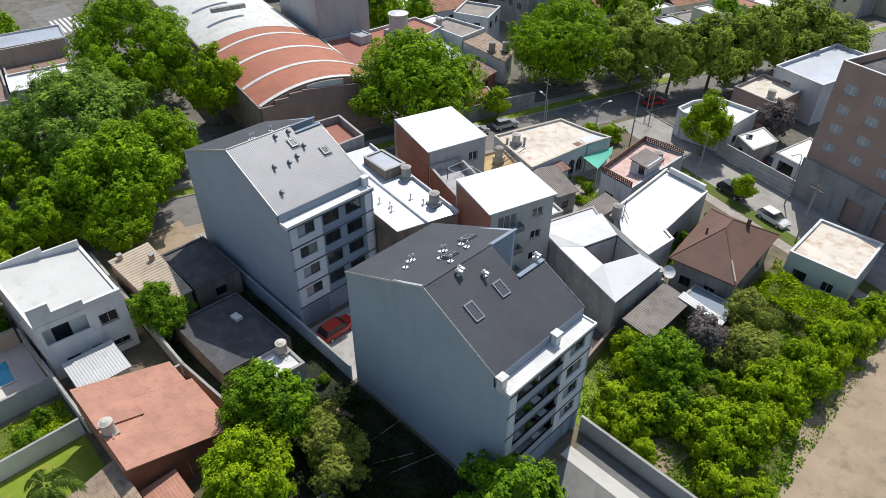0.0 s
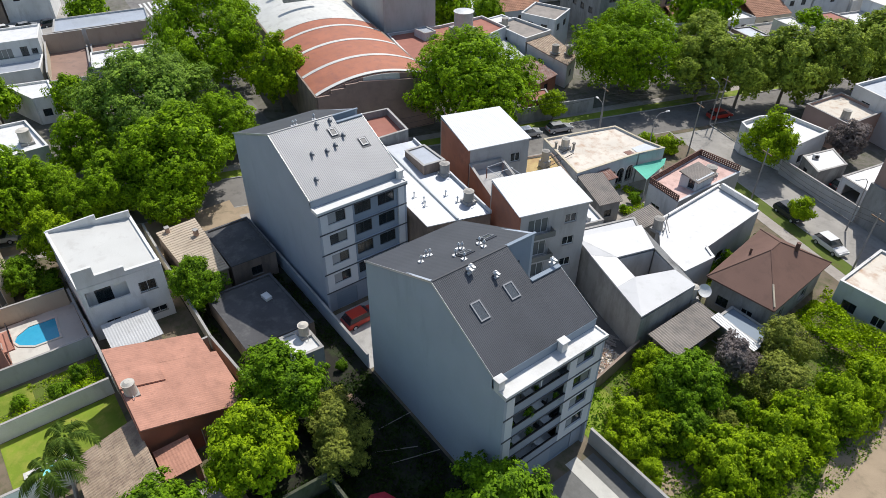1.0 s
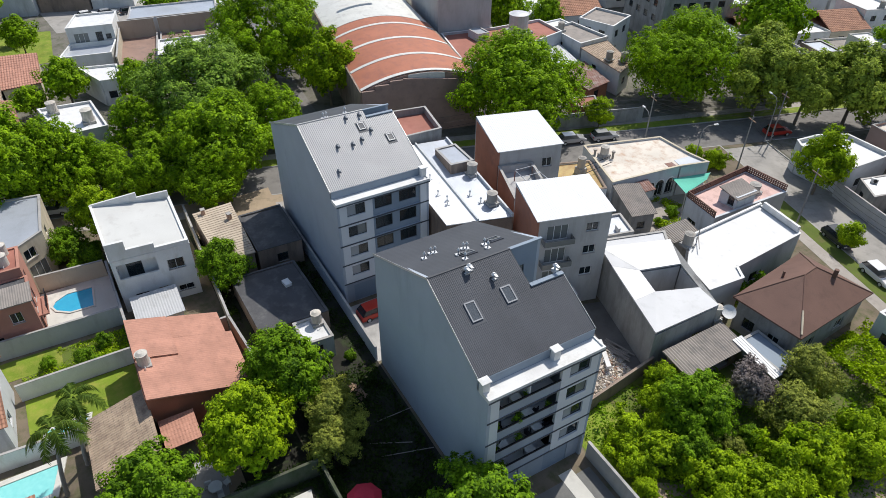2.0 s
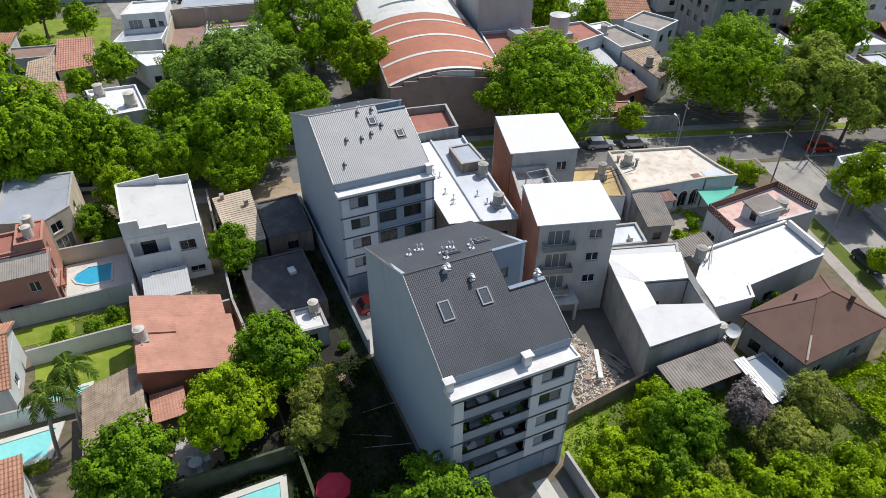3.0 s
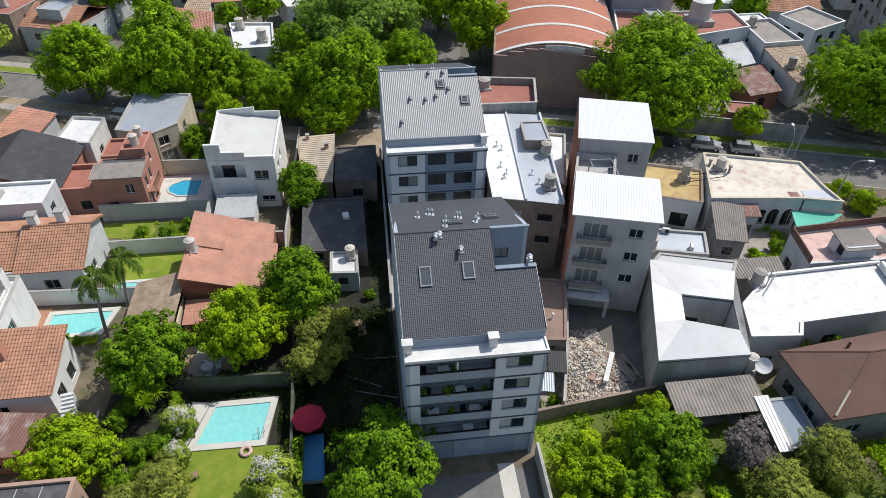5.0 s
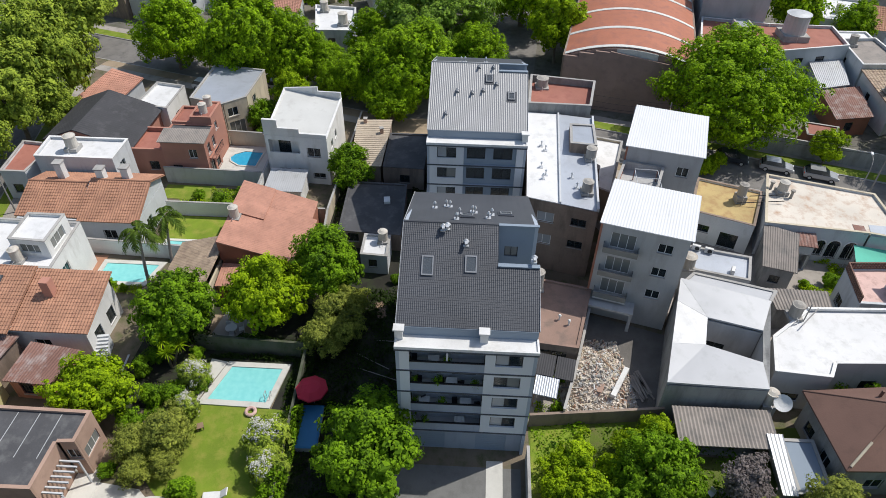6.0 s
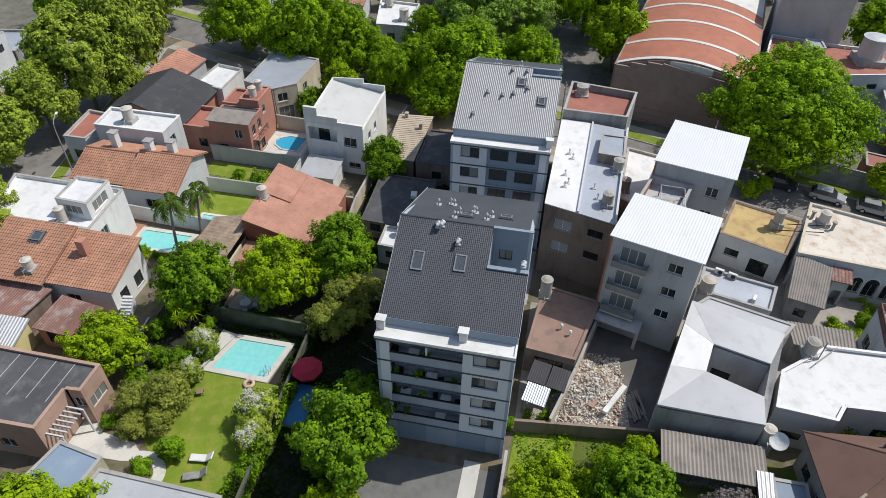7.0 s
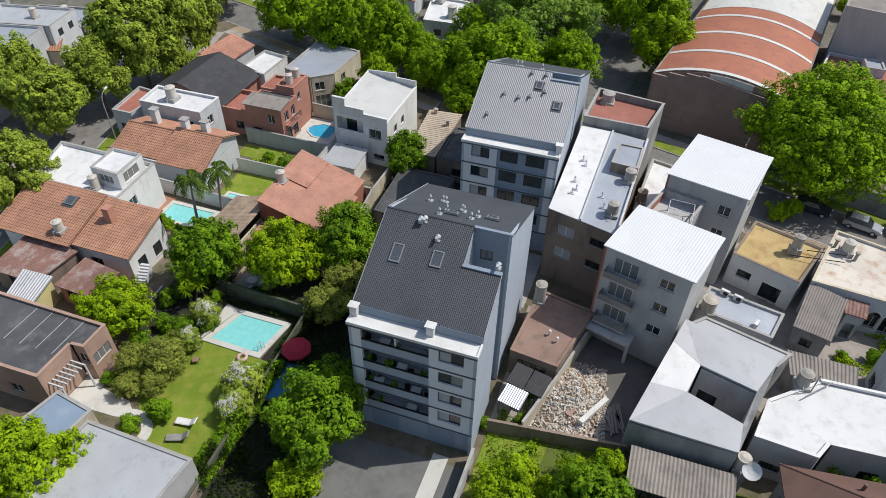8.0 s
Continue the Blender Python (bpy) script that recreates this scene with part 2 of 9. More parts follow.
    "galv": material("galvanised_vent", (0.60, 0.61, 0.62), 0.4, metal=0.5, var=0.12, bump=0.1),
    "blackmetal": material("black_metal", (0.025, 0.025, 0.028), 0.5, metal=0.3, var=0.1, bump=0),
    "tank": material("water_tank_plastic", (0.52, 0.49, 0.44), 0.7, var=0.15, stain=(0.34, 0.29, 0.23), amount=0.4, streak=0.7),
    "tankgrey": material("cement_water_tank", (0.36, 0.34, 0.31), 0.9, var=0.2, stain=(0.22, 0.2, 0.18), amount=0.45, streak=0.7),
    "bark": material("bark", (0.16, 0.135, 0.105), 0.95, var=0.3, fine=6, stain=(0.24, 0.22, 0.18), amount=0.4, bump=0.8),
    "wood": material("weathered_timber", (0.25, 0.17, 0.11), 0.85, var=0.25, fine=7),
    "poolstone": material("pale_pool_stone", (0.55, 0.54, 0.50), 0.85, var=0.12, stain=(0.42, 0.41, 0.38), amount=0.35),
    "pole": material("grey_pole", (0.28, 0.27, 0.26), 0.8, var=0.15),
    "cable": material("black_cable", (0.02, 0.02, 0.02), 0.7, var=0.05, bump=0),
    "rubber": material("tyre_rubber", (0.02, 0.02, 0.02), 0.85, var=0.1, bump=0),
    "carwhite": material("white_car_paint", (0.70, 0.70, 0.70), 0.25, var=0.02, bump=0, spec=0.6),
    "carsilver": material("silver_car_paint", (0.42, 0.43, 0.45), 0.28, metal=0.5, var=0.02, bump=0, spec=0.6),
    "carred": material("red_car_paint", (0.45, 0.035, 0.02), 0.28, var=0.02, bump=0, spec=0.6),
    "cardark": material("dark_car_paint", (0.03, 0.035, 0.045), 0.28, var=0.02, bump=0, spec=0.6),
    "umbrella": material("crimson_fabric", (0.42, 0.022, 0.05), 0.8, var=0.12, bump=0.1),
    "tarp": material("blue_pool_cover", (0.025, 0.16, 0.34), 0.6, var=0.15, bump=0.2),
    "teal": material("green_shade_cloth", (0.10, 0.42, 0.32), 0.8, var=0.12, bump=0.1),
    "rubble": material("broken_masonry", (0.60, 0.54, 0.47), 0.95, var=0.3, fine=4, stain=(0.46, 0.33, 0.25), amount=0.35, bump=0.5, tilt=0.18),
    "glass": glass_pane("window_glass"),
    "glasspale": glass_pane("curtained_glass", (0.22, 0.23, 0.22), 0.2),
    "glasscurtain": glass_pane("glass_over_curtain", (0.40, 0.42, 0.44), 0.25),
    "skyglass": glass_pane("skylight_glass", (0.10, 0.115, 0.13), 0.15),
    "water": water_material("pool_water", (0.30, 0.68, 0.66), (0.16, 0.54, 0.54)),
    "waterblue": water_material("blue_pool_water", (0.05, 0.40, 0.60), (0.03, 0.30, 0.52)),
    "plane": leaf_material("plane_tree_leaf", (0.03, 0.08, 0.01), (0.36, 0.57, 0.012), 0.22),
    "planegrey": leaf_material("grey_plane_leaf", (0.04, 0.085, 0.025), (0.34, 0.52, 0.06), 0.2),
    "bright": leaf_material("bright_leaf", (0.05, 0.115, 0.008), (0.42, 0.58, 0.012), 0.22),
    "citrus": leaf_material("deep_green_leaf", (0.02, 0.058, 0.01), (0.24, 0.42, 0.014), 0.22),
    # leaf colour of foliage in shade: the shade is part of the colour
    "ivy": leaf_material("shade_darkened_ivy_leaf", (0.012, 0.026, 0.006), (0.04, 0.07, 0.012), 0.2),
    "sage": leaf_material("sage_green_leaf", (0.07, 0.10, 0.025), (0.38, 0.42, 0.07), 0.18),
    "olive": leaf_material("grey_green_leaf", (0.07, 0.12, 0.02), (0.42, 0.52, 0.06), 0.15),
    "purple": leaf_material("purple_leaf", (0.09, 0.08, 0.075), (0.29, 0.25, 0.24), 0.3),
    "flower": leaf_material("white_blossom", (0.45, 0.44, 0.38), (0.75, 0.74, 0.68), 0.2),
    "frond": leaf_material("palm_frond", (0.03, 0.065, 0.01), (0.17, 0.25, 0.04), 0.25),
}


# ---- building kit ----
def thing(name, x, y, z=0.0, rz=0.0, label="", category="", group="", kind=""):
    ob = new(name)
    ob.matrix_basis = pose(x, y, z, 0, 0, rz)
    ob.empty_display_size = 0.3
    return tagged(ob, label, category, group, kind)


def mesh_of(bm, mat):
    me = bpy.data.meshes.new("mesh")
    bm.normal_update()
    bm.to_mesh(me)
    bm.free()
    me.materials.append(M[mat])
    return me


def part(name, bm, mat, parent=None, label=""):
    ob = new(name, mesh_of(bm, mat))
    ob.parent = parent
    return tagged(ob, label)


def raw(name, verts, faces, mat, parent=None, label="", smooth=False):
    me = bpy.data.meshes.new("mesh")
    me.from_pydata(verts, [], faces)
    me.materials.append(M[mat])
    if smooth:
        me.shade_smooth()
    ob = new(name, me)
    ob.parent = parent
    return tagged(ob, label)


def box(bm, x0, x1, y0, y1, z0, z1):
    v = [bm.verts.new(p) for p in ((x0, y0, z0), (x1, y0, z0), (x1, y1, z0), (x0, y1, z0), (x0, y0, z1), (x1, y0, z1), (x1, y1, z1), (x0, y1, z1))]
    for f in ((3, 2, 1, 0), (4, 5, 6, 7), (0, 1, 5, 4), (1, 2, 6, 5), (2, 3, 7, 6), (3, 0, 4, 7)):
        bm.faces.new([v[i] for i in f])
    return v


def prism(bm, pts, z0, z1):
    low = [bm.verts.new((x, y, z0)) for x, y in pts]
    top = [bm.verts.new((x, y, z1)) for x, y in pts]
    bm.faces.new(low[::-1])
    bm.faces.new(top)
    for i in range(len(pts)):
        j = (i + 1) % len(pts)
        bm.faces.new((low[i], low[j], top[j], top[i]))


def cyl(bm, x, y, z0, h, r0, r1=None, n=12):
    r1 = r0 if r1 is None else r1
    low = [bm.verts.new((x + r0 * math.cos(2 * math.pi * i / n), y + r0 * math.sin(2 * math.pi * i / n), z0)) for i in range(n)]
    top = [bm.verts.new((x + r1 * math.cos(2 * math.pi * i / n), y + r1 * math.sin(2 * math.pi * i / n), z0 + h)) for i in range(n)]
    bm.faces.new(low[::-1])
    bm.faces.new(top)
    for i in range(n):
        j = (i + 1) % n
        bm.faces.new((low[i], low[j], top[j], top[i]))


def tube(bm, a, b, r0, r1=None, n=6):
    a, b = Vector(a), Vector(b)
    r1 = r0 if r1 is None else r1
    q = (b - a).to_track_quat("Z", "Y").to_matrix()
    rings = []
    for p, r in ((a, r0), (b, r1)):
        rings.append([bm.verts.new(p + q @ Vector((r * math.cos(2 * math.pi * i / n), r * math.sin(2 * math.pi * i / n), 0))) for i in range(n)])
    for i in range(n):
        j = (i + 1) % n
        bm.faces.new((rings[0][i], rings[0][j], rings[1][j], rings[1][i]))
    bm.faces.new(rings[0][::-1])
    bm.faces.new(rings[1])


def wall_matrix(p, q):
    """x along the wall, y inwards, z up, for a wall from p to q whose inside lies to the left."""
    d = (Vector((*q, 0)) - Vector((*p, 0))).normalized()
    return Matrix(((d.x, -d.y, 0, p[0]), (d.y, d.x, 0, p[1]), (0, 0, 1, 0), (0, 0, 0, 1)))


def holed(bm, length, z0, z1, th, holes, start=0.0):
    """A slab with real openings. holes: u0, u1, v0, v1."""
    us = sorted({start, length, *[h[0] for h in holes], *[h[1] for h in holes]})
    vs = sorted({z0, z1, *[h[2] for h in holes], *[h[3] for h in holes]})
    us = [u for u in us if start <= u <= length]
    vs = [v for v in vs if z0 <= v <= z1]
    nu, nv = len(us) - 1, len(vs) - 1
    solid = [[not any(h[0] <= (us[i] + us[i + 1]) / 2 <= h[1] and h[2] <= (vs[j] + vs[j + 1]) / 2 <= h[3] for h in holes) for j in range(nv)] for i in range(nu)]
    cache = {}

    def v(i, j, k):
        if (i, j, k) not in cache:
            cache[i, j, k] = bm.verts.new((us[i], th * k, vs[j]))
        return cache[i, j, k]

    for i in range(nu):
        for j in range(nv):
            if not solid[i][j]:
                continue
            bm.faces.new((v(i, j, 0), v(i + 1, j, 0), v(i + 1, j + 1, 0), v(i, j + 1, 0)))
            bm.faces.new((v(i, j + 1, 1), v(i + 1, j + 1, 1), v(i + 1, j, 1), v(i, j, 1)))
            if i == 0 or not solid[i - 1][j]:
                bm.faces.new((v(i, j, 0), v(i, j + 1, 0), v(i, j + 1, 1), v(i, j, 1)))
            if i == nu - 1 or not solid[i + 1][j]:
                bm.faces.new((v(i + 1, j, 1), v(i + 1, j + 1, 1), v(i + 1, j + 1, 0), v(i + 1, j, 0)))
            if j == 0 or not solid[i][j - 1]:
                bm.faces.new((v(i, j, 1), v(i + 1, j, 1), v(i + 1, j, 0), v(i, j, 0)))
            if j == nv - 1 or not solid[i][j + 1]:
                bm.faces.new((v(i, j + 1, 0), v(i + 1, j + 1, 0), v(i + 1, j + 1, 1), v(i, j + 1, 1)))


def window(parent, w, u0, u1, v0, v1, frame="framewhite", glass="glass", leaves=2, bars=False, sill=True, depth=0.1):
    """A window in an opening of the wall with matrix w: frame, panes, sill, and bars where it has them."""
    bm = bmesh.new()
    t, d = 0.055, depth
    box(bm, u0, u0 + t, d, d + 0.06, v0, v1)
    box(bm, u1 - t, u1, d, d + 0.06, v0, v1)
    box(bm, u0 + t, u1 - t, d, d + 0.06, v0, v0 + t)
    box(bm, u0 + t, u1 - t, d, d + 0.06, v1 - t, v1)
    step = (u1 - u0) / leaves
    for i in range(1, leaves):
        box(bm, u0 + i * step - t / 2, u0 + i * step + t / 2, d, d + 0.06, v0 + t, v1 - t)
    bm.transform(w)
    ob = part("window", bm, frame, parent)
    for i in range(leaves):
        bm = bmesh.new()
        a = u0 + i * step + (t if i == 0 else t / 2)
        b = u0 + (i + 1) * step - (t if i == leaves - 1 else t / 2)
        box(bm, a, b, d + 0.02, d + 0.035, v0 + t, v1 - t)
        bm.transform(w)
        pane = part("pane", bm, glass[i % len(glass)] if isinstance(glass, tuple) else glass, ob)
        pane.visible_shadow = False
    if sill:
        bm = bmesh.new()
        box(bm, u0 - 0.06, u1 + 0.06, -0.06, d, v0 - 0.07, v0 - 0.003)
        bm.transform(w)
        part("sill", bm, "concrete", ob)
    if bars:
        bm = bmesh.new()
        n = max(3, int((u1 - u0) / 0.16))
        wide, half = (u1 - u0) / n, (v1 - v0) / 2
        holed(bm, u1, v0, v1, 0.022, [(u0 + wide * i + 0.013, u0 + wide * (i + 1) - 0.013, v0 + half * j + 0.016, v0 + half * (j + 1) - 0.016) for i in range(n) for j in range(2)], u0)
        bmesh.ops.translate(bm, verts=bm.verts, vec=(0, -0.03, 0))
        bm.transform(w)
        part("window_grille", bm, "blackmetal", ob)
    return ob


def door(parent, w, u0, u1, v1, mat="wood"):
    bm = bmesh.new()
    box(bm, u0, u0 + 0.06, 0.06, 0.14, 0, v1)
    box(bm, u1 - 0.06, u1, 0.06, 0.14, 0, v1)
    box(bm, u0 + 0.06, u1 - 0.06, 0.06, 0.14, v1 - 0.06, v1)
    bm.transform(w)
    ob = part("door", bm, "framewhite", parent)
    bm = bmesh.new()
    box(bm, u0 + 0.06, u1 - 0.06, 0.09, 0.13, 0.01, v1 - 0.06)
    for k in range(3):
        box(bm, u0 + 0.16, u1 - 0.16, 0.075, 0.0885, 0.2 + k * 0.6, 0.65 + k * 0.6)
    bm.transform(w)
    part("door_leaf", bm, mat, ob)
    bm = bmesh.new()
    box(bm, u1 - 0.18, u1 - 0.12, 0.03, 0.0745, 1.0, 1.1)
    bm.transform(w)
    part("handle", bm, "galv", ob)


def walls(parent, poly, h, mat, openings=None, th=0.2, tops=None, z0=0.0, mats=None):
    """The walls round a counterclockwise plan, with windows and doors in them.
    openings: edge -> list of (kind, u0, v0, width, height)."""
    openings = openings or {}
    for i, p in enumerate(poly):
        q = poly[(i + 1) % len(poly)]
        w = wall_matrix(p, q)
        length = (Vector(q) - Vector(p)).length
        top = tops[i] if tops else h
        holes = [(o[1], o[1] + o[3], o[2], o[2] + o[4]) for o in openings.get(i, ())]
        bm = bmesh.new()
        holed(bm, length, z0, top, th, holes, th)
        bm.transform(w)
        part("wall", bm, (mats or {}).get(i, mat), parent)
        for kind, u, v, ww, hh in openings.get(i, ()):
            if kind == "door":
                door(parent, w, u, u + ww, v + hh)
            elif kind == "bars":
                window(parent, w, u, u + ww, v, v + hh, bars=True)
            elif kind == "dark":
                window(parent, w, u, u + ww, v, v + hh, frame="frame")
            elif kind == "far":
                window(parent, w, u, u + ww, v, v + hh, frame="frame", leaves=1, sill=False)
            elif kind == "wide":
                window(parent, w, u, u + ww, v, v + hh, glass="glasspale", leaves=3, sill=False)
            elif kind == "pale":
                window(parent, w, u, u + ww, v, v + hh, glass="glasscurtain")
            elif kind != "hole":
                window(parent, w, u, u + ww, v, v + hh)


def inset(poly, d):
    """The plan moved inwards by d."""
    out = []
    n = len(poly)
    for i in range(n):
        a, b, c = Vector(poly[i - 1]), Vector(poly[i]), Vector(poly[(i + 1) % n])
        e, f = (b - a).normalized(), (c - b).normalized()
        n1, n2 = Vector((-e.y, e.x)), Vector((-f.y, f.x))
        k = 1 + n1.dot(n2)
        m = (n1 + n2) / max(k, 0.2)
        out.append((b.x + m.x * d, b.y + m.y * d))
    return out


def coping(parent, poly, z, mat="concrete", th=0.2, tops=None):
    for i, p in enumerate(poly):
        q = poly[(i + 1) % len(poly)]
        length = (Vector(q) - Vector(p)).length
        zz = (tops[i] if tops else z) + 0.002 * i
        bm = bmesh.new()
        box(bm, 0.0, length + 0.03, -0.04, th + 0.04, zz, zz + 0.06)
        bm.transform(wall_matrix(p, q))
        part("coping", bm, mat, parent)


def rel(poly, o):
    return [(x - o[0], y - o[1]) for x, y in poly]


def flat_house(name, label, poly, h, parapet=0.35, wall="whitewall", roof="roofwhite", openings=None, cope="concrete", category="house", group="", tops=None, mats=None):
    """A house with a flat roof behind a parapet. poly: the plan in the world, counterclockwise."""
    o = poly[0]
    ob = thing(name, o[0], o[1], 0, 0, label, category, group)
    p = rel(poly, o)
    walls(ob, p, h + parapet, wall, openings, tops=tops, mats=mats)
    bm = bmesh.new()
    prism(bm, inset(p, 0.19), h - 0.16, h)
    part("roof", bm, roof, ob)
    bm = bmesh.new()
    prism(bm, inset(p, 0.19), 0.02, 0.06)
    part("floor", bm, "room", ob)
    coping(ob, p, h + parapet, cope, tops=tops)
    return ob


def sheet(a, b, up, left=0.0, right=None, pitch=0.25, amp=0.03, course=0.0, step=0.03, kind="wave", under=0.1):
    """A ribbed or tiled roof slope. a, b: ends of the eave. up: the vector from eave to ridge. left, right: where, along
    the eave, the ridge begins and ends (for hips). Returns vertices and faces."""
    a, b, up = Vector(a), Vector(b), Vector(up)
    along = b - a
    length, rise = along.length, up.length
    right = length if right is None else right
    ax, ux = along.normalized(), up.normalized()
    nrm = ax.cross(ux)
    if nrm.z < 0:
        nrm = -nrm

    def reach(u):
        if u < left - 1e-6:
            return rise * u / left
        if u > right + 1e-6:
            return rise * (length - u) / (length - right)
        return rise

    per = 4
    cols = max(2, int(round(length / pitch)) * per)
    cs = course or rise / 3
    rows = max(1, int(math.ceil(rise / cs)))
    lift = 0.0 if not course else step
    verts, faces = [], []
    idx = {}

    def wave(i):
        k = i % per
        if kind == "trap":
            return amp if k in (0, 1) else 0.0
        return amp * (0.5 + 0.5 * math.cos(2 * math.pi * k / per))

    for i in range(cols + 1):
        u = length * i / cols
        top = reach(u)
        for j in range(rows):
            for e, off in ((0, lift), (1, 0.0)):
                v = min((j + e) * cs, top)
                idx[i, j, e] = len(verts)
                verts.append(a + ax * u + ux * v + nrm * (wave(i) + off))
    for i in range(cols):
        for j in range(rows):
            if j * cs >= max(reach(length * i / cols), reach(length * (i + 1) / cols)) - 1e-4:
                continue
            faces.append((idx[i, j, 0], idx[i + 1, j, 0], idx[i + 1, j, 1], idx[i, j, 1]))
            if j:
                faces.append((idx[i, j - 1, 1], idx[i + 1, j - 1, 1], idx[i + 1, j, 0], idx[i, j, 0]))
    # the boards below
    pts = [a, b, a + ax * right + up, a + ax * left + up]
    if right - left < 0.05:
        pts = pts[:3]
    k = len(verts)
    n = len(pts)
    for off in (-0.015, -under):
        verts += [p + nrm * off for p in pts]
    faces.append(tuple(range(k, k + n)))
    faces.append(tuple(range(k + 2 * n - 1, k + n - 1, -1)))
    for i in range(n):
        j = (i + 1) % n
        faces.append((k + i, k + n + i, k + n + j, k + j))
    return verts, faces


def slope(parent, a, b, up, mat, name="roof", label="", **kw):
    v, f = sheet(a, b, up, **kw)
    return raw(name, [tuple(p) for p in v], f, mat, parent, label)


def ridge_cap(parent, a, b, mat, r=0.11):
    bm = bmesh.new()
    tube(bm, a, b, r, r, 8)
    return part("ridge_cap", bm, mat, parent)


def gable_solid(bm, pts, y0, y1):
    """A flat polygon in x and z, made thick between y0 and y1."""
    a = [bm.verts.new((x, y0, z)) for x, z in pts]
    b = [bm.verts.new((x, y1, z)) for x, z in pts]
    bm.faces.new(a)
    bm.faces.new(b[::-1])
    for i in range(len(pts)):
        j = (i + 1) % len(pts)
        bm.faces.new((a[i], b[i], b[j], a[j]))
    bmesh.ops.recalc_face_normals(bm, faces=bm.faces)


def ribbed(parent, q, mat, pitch=0.3, amp=0.035, thick=0.08, name="roof_sheet", label="", rows=1, step=0.0):
    """A ribbed sheet over four corners: eave start, eave end, ridge end, ridge start. Ribs run from eave to ridge."""
    q = [Vector(p) for p in q]
    cols = max(2, int(round((q[1] - q[0]).length / pitch))) * 4
    verts, faces = [], []
    for i in range(cols + 1):
        a, b = q[0].lerp(q[1], i / cols), q[3].lerp(q[2], i / cols)
        h = amp if i % 4 in (0, 1) else 0.0
        for j in range(rows):
            for e, off in ((0, step), (1, 0.0)):
                p = a.lerp(b, (j + e) / rows)
                verts.append((p.x, p.y, p.z + h + off))
    n = 2 * rows
    for i in range(cols):
        for j in range(n - 1):
            faces.append((i * n + j, (i + 1) * n + j, (i + 1) * n + j + 1, i * n + j + 1))
    k = len(verts)
    verts += [(p.x, p.y, p.z - 0.01) for p in q] + [(p.x, p.y, p.z - thick) for p in q]
    faces += [(k, k + 1, k + 2, k + 3), (k + 7, k + 6, k + 5, k + 4)] + [(k + i, k + 4 + i, k + 4 + (i + 1) % 4, k + (i + 1) % 4) for i in range(4)]
    return raw(name, verts, faces, mat, parent, label)


def pent_house(name, label, poly, low, high, wall, roof, openings=None, category="house", over=0.25, pitch=0.3, amp=0.04, rows=1, step=0.0):
    """A house under one leaning roof. poly: plan, counterclockwise, whose first edge is the eave."""
    o = poly[0]
    ob = thing(name, o[0], o[1], 0, 0, label, category)
    p = rel(poly, o)
    walls(ob, p, low - 0.1, wall, openings)
    tops = (low - 0.09, low - 0.09, high - 0.09, high - 0.09)
    bm = bmesh.new()
    base = [bm.verts.new((x, y, low - 0.0995)) for x, y in p]
    head = [bm.verts.new((x, y, t)) for (x, y), t in zip(p, tops)]
    bm.faces.new(base[::-1])
    bm.faces.new(head)
    for i in range(4):
        j = (i + 1) % 4
        bm.faces.new((base[i], base[j], head[j], head[i]))
    part("wall_head", bm, wall, ob)
    w = inset(p, -over)
    ribbed(ob, [(*w[0], low), (*w[1], low), (*w[2], high), (*w[3], high)], roof, pitch, amp, rows=rows, step=step)
    return ob


# ---- ground, streets, blocks ----
def isect(p, d, q, e):
    k = ((q[0] - p[0]) * e[1] - (q[1] - p[1]) * e[0]) / (d[0] * e[1] - d[1] * e[0])
    return (p[0] + k * d[0], p[1] + k * d[1])


D1, D2, D3 = (0.3, 0.954), (0.954, -0.3), (0.978, 0.208)
S1, S2, S3 = (-57.5, 65.0), (-24.0, 82.5), (-40.0, -30.5)
N1, N2, N3 = (0.954, -0.3), (-0.3, -0.954), (-0.208, 0.978)
ROAD = 3.7


def side(s, n, k):
    return (s[0] + n[0] * k, s[1] + n[1] * k)


bm = bmesh.new()
box(bm, -1500, 1500, -1500, 1500, -0.6, -0.13)
ground = part("ground", bm, "earth")
tagged(ground, "bare brown earth under the whole neighbourhood", "ground", kind="structure")


def strip(name, s, d, n, k0, k1, l0, l1, z0, z1, mat, label, category):
    bm = bmesh.new()
    pts = [(s[0] + d[0] * l + n[0] * k, s[1] + d[1] * l + n[1] * k) for l, k in ((l0, k0), (l1, k0), (l1, k1), (l0, k1))]
    area = sum(pts[i][0] * pts[(i + 1) % 4][1] - pts[(i + 1) % 4][0] * pts[i][1] for i in range(4))
    prism(bm, pts if area > 0 else pts[::-1], z0, z1)
    ob = part(name, bm, mat)
    return tagged(ob, label, category, kind="structure")


strip("road", S1, D1, N1, -ROAD, ROAD, -250, 250, -0.129, -0.110, "asphalt", "grey asphalt street lined with plane trees", "road")
strip("road", S2, D2, N2, -ROAD, ROAD, -22, 200, -0.128, -0.106, "asphaltpale", "pale worn asphalt side street", "road")
strip("road", S3, D3, N3, -ROAD, ROAD, -52, 220, -0.128, -0.104, "asphalt", "grey asphalt side street with tree shade", "road")

